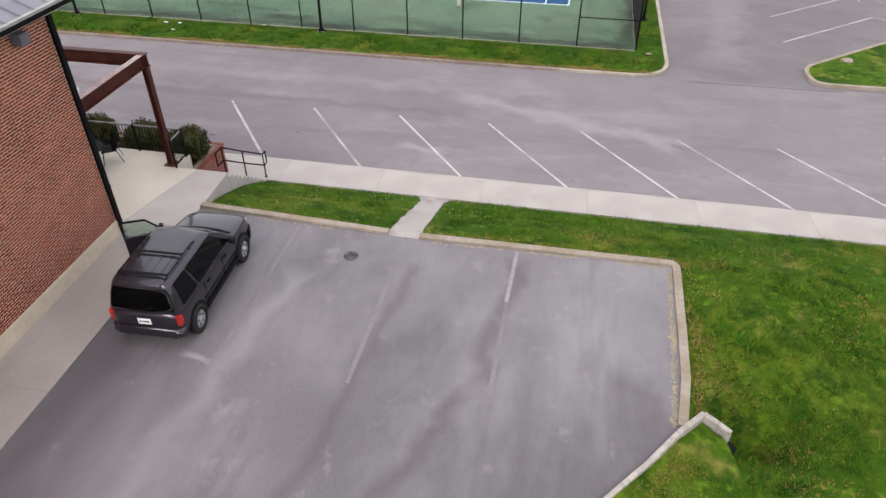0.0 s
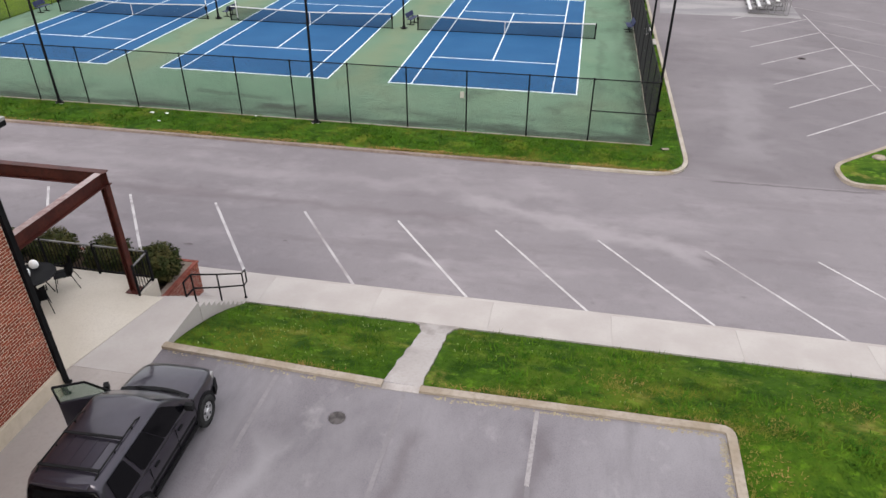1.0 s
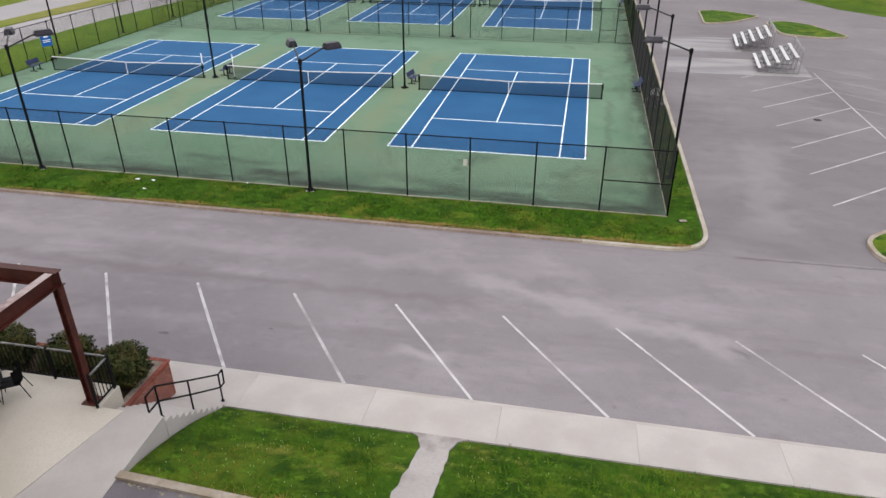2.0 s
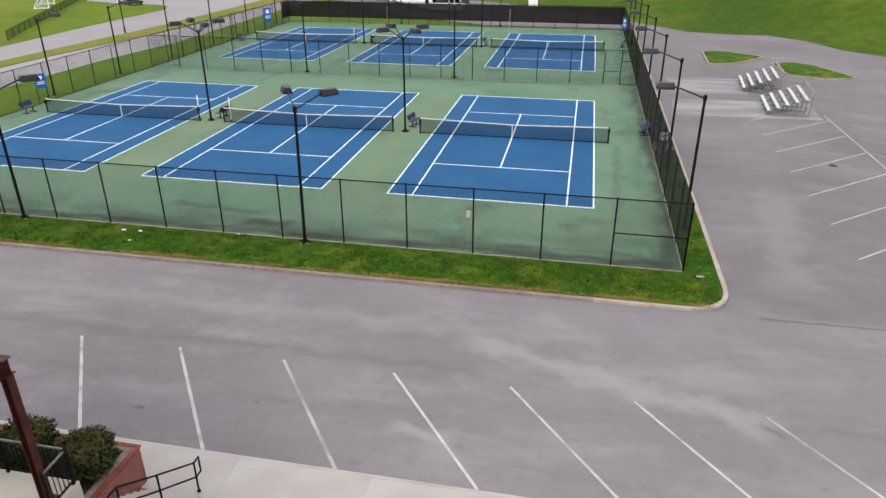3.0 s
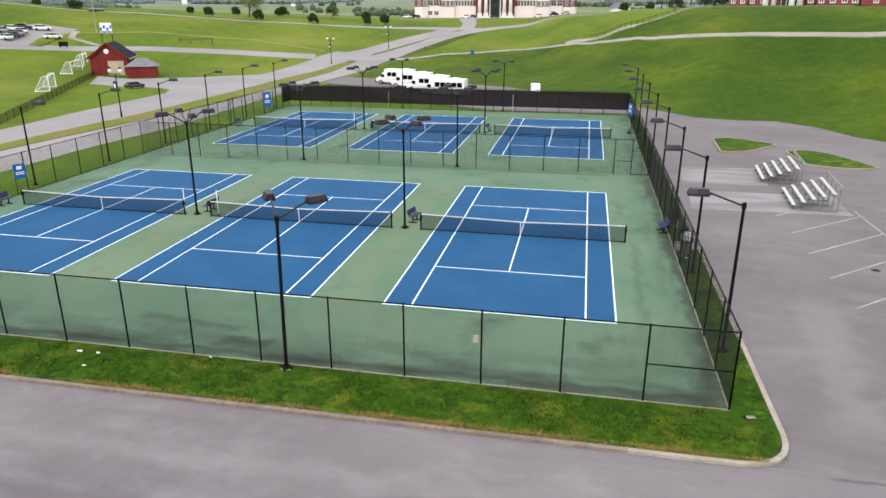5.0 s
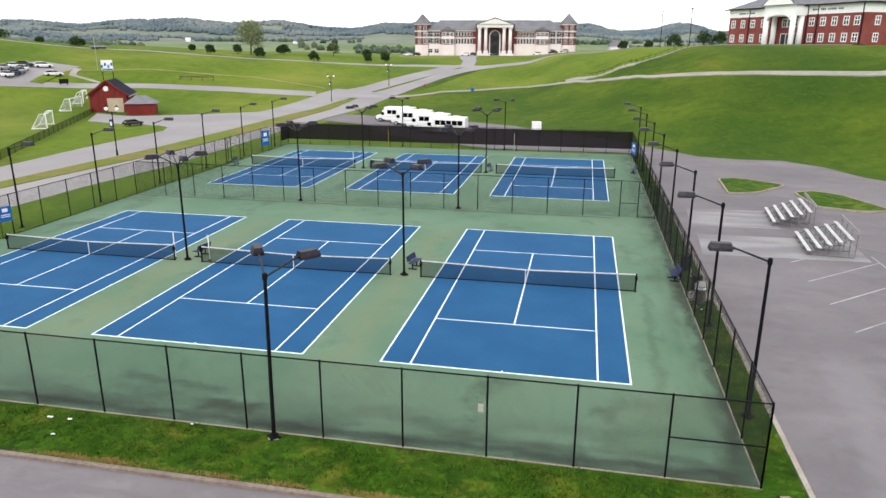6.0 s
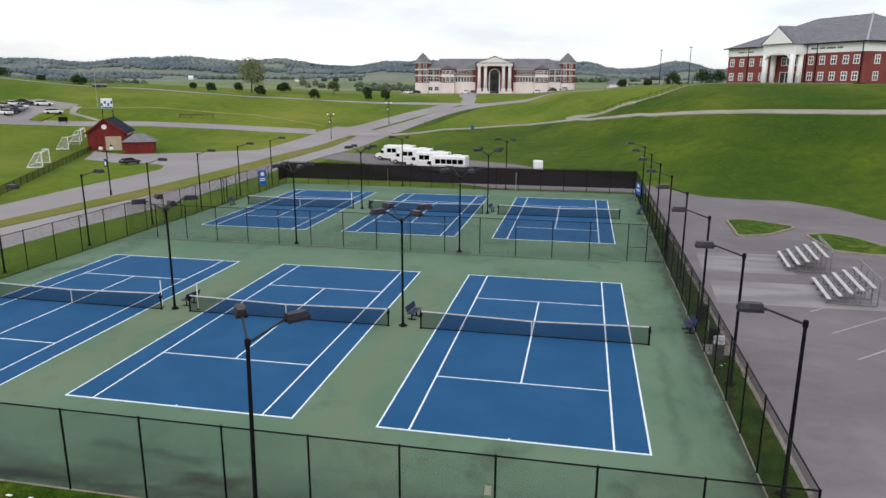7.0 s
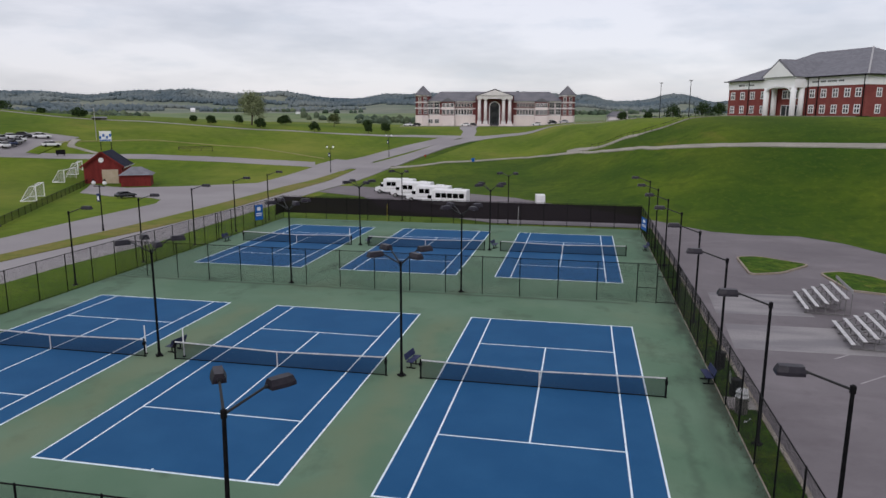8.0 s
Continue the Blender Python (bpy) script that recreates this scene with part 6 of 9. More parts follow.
rod_pair(-17.5, 48.6)


def litter_bin(x, y, m_, label, lid=None):
    ob = thing("litter_bin", pose(x, y, verge_z(x, y)), label, "litter bin", "litter bins")
    b = bmesh.new()
    n = 16
    for k in range(n):
        t = 2 * math.pi * k / n
        box(b, -0.035, 0.035, 0.26, 0.285, 0.04, 0.86, 0, pose(0, 0, 0, 0, 0, 360 * k / n))
    for z in (0.08, 0.45, 0.82):
        tube(b, (0, 0, z), (0, 0, z + 0.03), 0.29, 20, caps=False)
    part("slat_cage", b, m_, ob)
    b = bmesh.new()
    tube(b, (0, 0, 0.02), (0, 0, 0.8), 0.25, 20)
    part("liner", b, TRIM, ob)
    b = bmesh.new()
    tube(b, (0, 0, 0.86), (0, 0, 0.92), 0.31, 20, 0.27)
    part("lid", b, lid or WHITE, ob, "dark lid" if lid else "pale lid")


litter_bin(15.2, 10.6, surface("grey_painted_steel", (0.12, 0.11, 0.10, 1), (0.17, 0.16, 0.145, 1), 4.0, rough=0.5), "grey slatted litter bin with a pale lid on the verge")
for y in (12.75, 16.9):
    litter_bin(15.35, y, TRIM, "black slatted litter bin on the verge behind the fence", TRIM)
bag = bmesh.new()
bmesh.ops.create_icosphere(bag, subdivisions=3, radius=0.3)
for v in bag.verts:
    v.co = Vector((v.co.x, v.co.y * 0.8, max(v.co.z, -0.12) * 0.7)) * (1 + 0.3 * noise.noise(v.co * 5))
o = link_mesh("rubbish_bag", bag, WHITE, True)
o.location = (15.22, 10.6, 1.1)
tagged(o, "crumpled white rubbish bag lying on the litter bin", "bag")


def fence_notice(x, y, z, yaw, w, h, label):
    ob = thing("fence_notice", pose(x, y, z, 0, 0, yaw), label, "notice", "fence notices")
    b = bmesh.new()
    box(b, -w / 2, w / 2, -0.03, -0.024, 0, h, 0.002)
    part("plate", b, NOTICE, ob)
    b = bmesh.new()
    for i in range(3):
        box(b, -w * 0.34, w * 0.34, -0.033, -0.03, h * (0.25 + 0.2 * i), h * (0.31 + 0.2 * i))
    part("marks", b, ALU, ob, "plain grey bars")


NOTICE = surface("weathered_notice_plastic", (0.42, 0.42, 0.36, 1), (0.34, 0.34, 0.29, 1), 5.0, rough=0.6)
fence_notice(5.5, FS, 1.72, 0, 0.2, 0.32, "small pale notice plate tied to the chain-link fence")
fence_notice(FE, 11.1, 1.35, 90, 0.45, 0.55, "pale notice plate tied to the chain-link fence by the gate")
bm = bmesh.new()
box(bm, 14.75, 16.05, 11.0, 12.4, -0.05, 0.105, 0.01)
structure("pavement_gate", bm, CONCRETE, "small concrete landing at the court gate", "landing")


def wall_sign(x, y, z, yaw, w, h, label):
    ob = thing("court_sign", pose(x, y, z, 0, 0, yaw), label, "sign", "court signs")
    b = bmesh.new()
    box(b, -w / 2, w / 2, -0.02, 0.0, 0, h, 0.004)
    part("panel", b, SIGN_BLUE, ob)
    b = bmesh.new()
    box(b, -w * 0.22, w * 0.22, -0.026, -0.021, h * 0.62, h * 0.86)
    box(b, -w * 0.36, w * 0.36, -0.026, -0.021, h * 0.40, h * 0.46)
    box(b, -w * 0.36, w * 0.36, -0.026, -0.021, h * 0.28, h * 0.34)
    part("marks", b, WHITE, ob, "plain white bars and block")
    for sx in (-w * 0.45, w * 0.45):
        b = bmesh.new()
        tube(b, (sx, 0.03, -z), (sx, 0.03, h), 0.025, 6)
        part("leg", b, BLACK, ob)


wall_sign(-32.5, 57.4, 0.9, 62, 1.15, 1.9, "tall blue vinyl sign board with white marks on the court fence")
wall_sign(-32.5, 14.3, 1.25, 70, 0.9, 1.1, "blue vinyl sign board with white marks on the court fence")
wall_sign(14.5, 59.2, 1.0, -80, 2.2, 1.4, "blue vinyl sign board with white marks by the far fence corner")

# gate frame at the end of the dividing fence
gate = thing("fence_gate", pose(11.7, FM, 0), "black chain-link gate bay with a mid rail", "gate")
for x in (0.0, 1.45, 2.85):
    b = bmesh.new()
    tube(b, (x, 0, 0), (x, 0, 3.05), 0.036, 8)
    part("post", b, BLACK, gate)
for z in (0.1, 1.2, 2.1, 3.05):
    b = bmesh.new()
    tube(b, (0 if z > 2.5 or z == 1.2 else 1.45, 0, z), (2.85 if z > 2.5 or z < 1 else (1.45 if z == 1.2 else 2.85), 0, z), 0.025, 6)
    part("rail", b, BLACK, gate)
b = bmesh.new()
chain_link(b, 2.85, 0.05, 3.0)
part("mesh_panel", b, WIRE, gate, "black chain-link mesh")


drain = thing("storm_drain", pose(25.1, 9.75, 0.0), "dark round drain cover in the lower car park", "drain cover")
b = bmesh.new()
tube(b, (0, 0, -0.03), (0, 0, 0.008), 0.26, 20)
part("cover", b, surface("rusty_iron", (0.13, 0.10, 0.10, 1), (0.08, 0.065, 0.065, 1), 6.0, rough=0.9), drain)
b = bmesh.new()
for k in range(5):
    box(b, -0.17, 0.17, -0.15 + 0.07 * k, -0.12 + 0.07 * k, 0.008, 0.014)
part("ribs", b, BLACK, drain)


for x, mat_, lb in ((-18.05, surface("yellow_paint", (0.26, 0.22, 0.03, 1), (0.20, 0.17, 0.03, 1), 3.0, rough=0.6), "thin yellow pole against the dark windscreen fence"), (-0.6, ALU, "thin grey pole against the dark windscreen fence")):
    pole = thing("fence_pole", pose(x, FN - 0.12, 0), lb, "pole", "fence poles")
    b = bmesh.new()
    tube(b, (0, 0, 0.0), (0.03, 0.06, 2.4), 0.035, 8)
    part("shaft", b, mat_, pole)


# ---- lower car park: islands, pad and bleachers ----
def island(name, outline, label, r=0.8, turf=None):
    o_ = rounded(outline, r, 5)
    b = bmesh.new()
    prism(b, o_, -0.05, 0.13)
    structure("lawn_" + name, b, turf or GRASS, label, "lawn")
    kerb("kerb_" + name, o_, "pale concrete kerb round the grass island", 0.19, 0.2, -0.05, lambda x, y: 0.0, 0.8, True)


island("island_a", [(22.52, -7.5), (22.6, -9.35), (33.0, -9.3), (34.5, -2.0), (27.6, -3.1)], "small grass island with a pale kerb in the car park", 0.75, GRASS)
island("island_b", [(22.8, 49.9), (22.4, 41.9), (25.4, 43.2), (28.9, 47.4), (25.0, 50.6)], "small grass island with a pale kerb in the car park", 0.9)
island("island_c", [(28.7, 43.8), (29.0, 37.5), (32.4, 36.3), (35.0, 37.2), (32.9, 43.1), (30.9, 44.8)], "long grass island with a pale kerb in the car park", 0.8)
WORN_PAD = surface("worn_pale_concrete_strip", (0.30, 0.285, 0.285, 1), (0.21, 0.20, 0.21, 1), 0.35, (0.17, 0.16, 0.17, 1), 10, 0.9, 0.15, 80, stretch=(0.4, 1.6, 1))
for i, (x0, x1, y0, y1) in enumerate(((17.2, 23.9, 28.6, 35.2), (16.9, 27.6, 20.6, 26.4))):
    bm = bmesh.new()
    prism(bm, [(x0, y0), (x1, y0 + 0.3), (x1 + 0.3, y1), (x0 + 0.4, y1 - 0.4)], -0.04, 0.008)
    structure("pavement_pad" + ("_a", "_b")[i], bm, WORN_PAD, "worn pale concrete strip beside the bleachers", "paving")
BOULDER = bmesh.new()
bmesh.ops.create_icosphere(BOULDER, subdivisions=2, radius=0.35)
for v in BOULDER.verts:
    v.co = Vector((v.co.x * 1.6, v.co.y, v.co.z * 0.45)) * (1 + 0.2 * noise.noise(v.co * 4))
o = link_mesh("pale_stone", BOULDER, KERB)
o.location = (24.75, -6.35, 0.17)
o.scale = (0.55, 0.6, 0.9)
tagged(o, "flat pale stone lying on the grass island", "stone")


BRIGHT_ALU = surface("scuffed_bright_aluminium", (0.62, 0.61, 0.61, 1), (0.5, 0.49, 0.49, 1), 3.0, rough=0.5, metal=0.4)
# darker aluminium for the foot planks and frames below the seats
DULL_ALU = surface("dark_aluminium", (0.22, 0.215, 0.215, 1), (0.16, 0.155, 0.155, 1), 3.0, rough=0.6, metal=0.4)


def bleacher(x, y, length=5.3):
    ob = thing("bleacher", pose(x, y, 0, 0, 0, -6), "five-row bare aluminium bleacher standing on the car park", "bleacher", "bleachers")
    rows_ = 5
    for r in range(rows_):
        xx, zz = 0.12 + 0.62 * r, 0.43 + 0.24 * r
        b = bmesh.new()
        box(b, xx - 0.125, xx + 0.125, 0, length, zz - 0.045, zz, 0.008)
        part("seat_plank", b, BRIGHT_ALU, ob)
        if r:
            b = bmesh.new()
            box(b, xx - 0.40, xx - 0.26, 0.02, length - 0.02, zz - 0.29, zz - 0.25, 0.006)
            part("foot_plank", b, DULL_ALU, ob)
    b = bmesh.new()
    box(b, 2.90, 2.94, 0, length, 1.72, 1.97, 0.008)
    part("back_rail", b, ALU, ob)
    for k in range(4):
        yy = 0.35 + (length - 0.7) * k / 3
        b = bmesh.new()
        beam(b, (0.0, yy, 0.06), (2.95, yy, 0.06), 0.06, 0.06)
        beam(b, (0.1, yy, 0.34), (2.7, yy, 1.33), 0.05, 0.05)
        for r in range(rows_):
            xx, zz = 0.12 + 0.62 * r, 0.43 + 0.24 * r
            beam(b, (xx, yy, 0.06), (xx, yy, zz - 0.045), 0.05, 0.05)
        beam(b, (2.96, yy, 0.06), (2.96, yy, 1.95), 0.05, 0.05)
        part("support_frame", b, DULL_ALU, ob)
    return ob


bleacher(23.75, 21.55)
bleacher(23.45, 29.6)

# ---- far roads and paths, laid over the ground ----
def along(line, n):
    pts = [Vector(p) for p in line]
    run = [0.0]
    for p, q in zip(pts, pts[1:]):
        run.append(run[-1] + (q - p).length)
    out = []
    for i in range(n + 1):
        s = run[-1] * i / n
        k = max(j for j in range(len(run)) if run[j] <= s + 1e-9)
        k = min(k, len(pts) - 2)
        out.append(pts[k].lerp(pts[k + 1], (s - run[k]) / (run[k + 1] - run[k])))
    return out


def lane(name, left, right, label, material=None, lift=0.09, step=4.0, across=3, category="road"):
    """Paving between two edge lines, following the ground."""
    n = max(4, int(sum((Vector(q) - Vector(p)).length for p, q in zip(left, left[1:])) / step))
    a_, c_ = along(left, n), along(right, n)
    b = bmesh.new()
    rows_ = []
    for p, q in zip(a_, c_):
        r = [p.lerp(q, k / across) for k in range(across + 1)]
        rows_.append([b.verts.new((v.x, v.y, ground_z(v.x, v.y) + lift)) for v in r] + [b.verts.new((v.x, v.y, ground_z(v.x, v.y) - 0.2)) for v in r[::-1]])
    m_ = len(rows_[0])
    for r, s in zip(rows_, rows_[1:]):
        for k in range(m_):
            b.faces.new((r[k], r[(k + 1) % m_], s[(k + 1) % m_], s[k]))
    return structure(name, b, material or FAR_ASPHALT, label, category)


FAR_ASPHALT = surface("sun_bleached_asphalt", (0.258, 0.241, 0.246, 1), (0.305, 0.288, 0.290, 1), 0.06, (0.20, 0.187, 0.192, 1), 8, 0.9, fine_amount=0.2)
FAR_PATH = surface("pale_concrete_path", (0.34, 0.32, 0.28, 1), (0.28, 0.27, 0.23, 1), 0.2, (0.22, 0.2, 0.17, 1), 2.0, rough=0.9)
lane("road_drive_a", [(-40.2, 10), (-40.1, 23.2), (-39.8, 32.4), (-38.7, 45), (-39.5, 60), (-40.2, 80), (-40.5, 100), (-40, 120), (-39.5, 143)],
     [(-48.0, 10), (-47.3, 31), (-46.6, 38), (-45.7, 46), (-44.6, 55), (-44.4, 70), (-45.2, 92), (-46, 120), (-46.8, 143)], "pale asphalt drive lane beside the courts")
lane("road_drive_b", [(-50.2, 10), (-49.8, 33.5), (-49.4, 41.3), (-48.9, 50), (-48.5, 58), (-48.8, 78.5), (-50.2, 105), (-48.3, 143)],
     [(-56.8, 10), (-57.1, 40), (-57.9, 49), (-58.4, 57), (-58.7, 68), (-59.2, 90), (-58.2, 118), (-57.2, 143)], "pale asphalt drive lane on the far side of the median")
lane("lawn_median", [(-47.9, 10), (-47.2, 31), (-46.5, 38), (-45.6, 46), (-44.5, 55), (-44.3, 70), (-45.1, 92), (-45.9, 120), (-46.6, 134)],
     [(-50.3, 10), (-49.9, 33.5), (-49.5, 41.3), (-49.0, 50), (-48.6, 58), (-48.9, 78.5), (-50.0, 105), (-48.9, 134)], "dry yellowed grass median between the drive lanes", surface("dry_median_grass", (0.135, 0.160, 0.026, 1), (0.19, 0.165, 0.052, 1), 0.12, (0.085, 0.12, 0.016, 1), 0.7, 0.95, 0.4, 5.0, spec=0.08), lift=0.16, category="lawn")
lane("road_crossing", [(-39.3, 140), (-40.5, 150)], [(-58.5, 137), (-57.0, 153)], "wide pale asphalt road crossing", lift=0.12)
lane("road_hall_a", [(-56.0, 146), (-52.2, 160), (-50.1, 174.8), (-47.0, 189.7), (-43.0, 202), (-40, 213)], [(-47.6, 148), (-44.5, 167), (-41.3, 180.8), (-37.4, 195.6), (-35.0, 204), (-33, 215)],
     "pale asphalt lane climbing to the hall")
lane("road_hall_b", [(-46.0, 149), (-40.5, 177.4), (-36.4, 199.8), (-30.6, 210.5), (-23.6, 217), (-14.9, 227), (0, 244), (25, 258)], [(-38.9, 146), (-37.0, 164.6), (-33.3, 185), (-28.6, 199), (-22.0, 209), (-13.5, 219.5), (2, 235), (26, 249)],
     "pale asphalt lane curving to the hall forecourt", lift=0.19)
lane("road_west", [(-57.0, 138), (-79, 136.5), (-98.6, 129), (-122.7, 112), (-170, 70)], [(-60, 145.5), (-82.3, 142.8), (-101.7, 134), (-126, 116.5), (-176, 76)], "narrow pale asphalt road across the fields")
lane("road_barn", [(-57.5, 72), (-62, 82), (-72, 82.3), (-81, 85.7)], [(-57.5, 110), (-68, 101), (-78, 95), (-88, 97.5)], "asphalt drive and apron in front of the barn", lift=0.1)
HILL_LINE = [(-33.5, 148.5), (-28.5, 155.3), (-24.6, 156.5), (-20.6, 157.7), (-16.7, 159.8), (-12.8, 162.3), (-8.8, 164.7), (-4.4, 162.6), (0, 155.3), (4.1, 148), (7.8, 146), (11.3, 143), (14.5, 135.4), (17.4, 128.3), (20.4, 125.7), (23.4, 124.6), (26, 121.3),
             (28.3, 117.2), (30.5, 113.6), (33, 111.9), (35.6, 111.4), (38, 110.3), (40.2, 108.7), (42.3, 106.9), (44.3, 105.3), (46.4, 104.1), (48.5, 103.2), (50.5, 102.1), (52.3, 100.4), (53.9, 98.7), (64, 90)]
lane("path_hill", [(-39.1, 142)] + [(x - 0.01 * x, y - 0.95) for x, y in HILL_LINE], [(-40, 144.6)] + [(x + 0.01 * x, y + 0.95) for x, y in HILL_LINE], "pale concrete path round the grassy hill", FAR_PATH, 0.18, 1.5, 2, "path")
lane("lawn_upper_hill", [(-38, 147), (-33, 151.5), (-28.7, 157), (-20.8, 159.5), (-12.9, 164), (-8.8, 166.4), (-4.4, 164.3), (0, 157), (3.5, 151.5), (9, 151.2), (12.8, 148.6), (15.9, 146.5), (19.3, 141.5), (23.3, 145.6), (27.3, 149.2), (30.8, 152.3), (36, 157.2)],
     [(-33, 165), (-29, 186), (-24.5, 206), (-16, 224), (3, 241), (20, 244), (30, 240), (36, 236), (42, 230), (47, 222)], "pale yellow-green grass of the upper hill", FIELD_GRASS, 0.13, 1.5, 44, "lawn")
STEP_LINE = [(9.1, 150.1), (12.8, 147.5), (15.9, 145.4), (19.3, 140.3), (23.3, 144.5), (27.3, 148.1), (30.8, 151.2), (36, 156)]
lane("path_steps", [(x - 0.4, y - 0.8) for x, y in STEP_LINE], [(x + 0.4, y + 0.8) for x, y in STEP_LINE], "pale stepped path up the hill", FAR_PATH, 0.2, 1.5, 2, "path")
lane("path_steps_landing", [(3.5, 148.5), (9.6, 148.6)], [(3.2, 152.8), (9.6, 151.4)], "pale concrete landing at the foot of the hill steps", FAR_PATH, 0.22, 1.5, 2, "path")
lane("path_field", [(-60, 152), (-84, 160), (-110, 152), (-122, 140), (-126, 132)], [(-60.3, 152.6), (-84.1, 160.8), (-110.5, 152.9), (-122.8, 140.7), (-127.0, 132)], "thin worn earth path across the field", surface("trodden_earth", (0.24, 0.23, 0.10, 1), (0.18, 0.19, 0.06, 1), 0.1, rough=0.95), 0.16, 4.0, 2, "path")
lane("road_ridge", [(-172, 160), (-158.1, 167.2), (-146.7, 174.0), (-136.3, 179.3), (-125.4, 184.3), (-110, 193.6), (-92, 198.2), (-81.3, 200.8), (-66.4, 209.5), (-52, 212), (-38, 210), (-29, 209)], [(-172.6, 160.8), (-158.7, 168.2), (-147.2, 175.1), (-136.8, 180.5), (-126.0, 185.6), (-110.5, 195.2), (-92.6, 200.0), (-82.2, 203.0), (-67.8, 213), (-52, 217.5), (-40, 217), (-27, 215)], "pale road along the ridge", lift=0.16)
lane("road_west_lot", [(-118.6, 119.0), (-123.4, 131.0), (-126.6, 143.4)], [(-134, 108), (-138.5, 121), (-137, 141)], "asphalt car park on the slope", lift=0.14)
lane("road_hall_drive", [(-34.5, 215), (-36.5, 233), (-41, 250), (-47, 288)], [(-29.5, 213), (-31.5, 233), (-34.5, 250), (-39, 288)], "pale asphalt drive to the hall entrance", lift=0.14)
lane("road_forecourt", [(-75, 286), (-40, 290), (0, 293), (40, 294)], [(-75, 294), (-40, 298), (0, 301), (40, 303)], "pale asphalt forecourt of the hall", lift=0.16)
lane("road_terrace_east", [(42, 196), (52, 172), (66, 148)], [(47.5, 196), (57, 173.5), (70, 151.5)], "pale paving along the brick academy", FAR_PATH, 0.16, 3.0, 2, "paving")


lane("lawn_lot_island", [(-118.6, 119.4), (-121.2, 126.5), (-123.4, 133.2)], [(-121.4, 118.8), (-124.4, 126), (-125.8, 132.6)], "narrow grass island at the edge of the sloping car park", FIELD_GRASS, 0.24, 1.5, 2, "lawn")
lane("path_lot", [(-126.2, 140.6), (-123.4, 135.6), (-120.9, 131.6), (-116.5, 130.6), (-110.2, 128.4)], [(-124.0, 140.8), (-122.2, 136.4), (-119.9, 133.0), (-116.2, 131.8), (-109.9, 129.5)], "pale concrete path from the car park to the road", FAR_PATH, 0.2, 1.5, 2, "path")
box_sign = thing("box_sign", pose(-114.2, 121.4, ground_z(-114.2, 121.4), 0, 0, 40), "squat black sign board on two short legs by the road", "sign")
b = bmesh.new()
box(b, -1.0, 1.0, -0.12, 0.12, 0.5, 1.6, 0.03)
part("panel", b, TRIM, box_sign)
for sx in (-0.7, 0.7):
    b = bmesh.new()
    box(b, sx - 0.07, sx + 0.07, -0.06, 0.06, -0.3, 0.5)
    part("leg", b, TRIM, box_sign)


# ---- shuttle buses ----
BUS_WHITE = surface("white_bus_paint", (0.78, 0.78, 0.79, 1), (0.70, 0.70, 0.71, 1), 0.8, rough=0.35, spec=0.5)


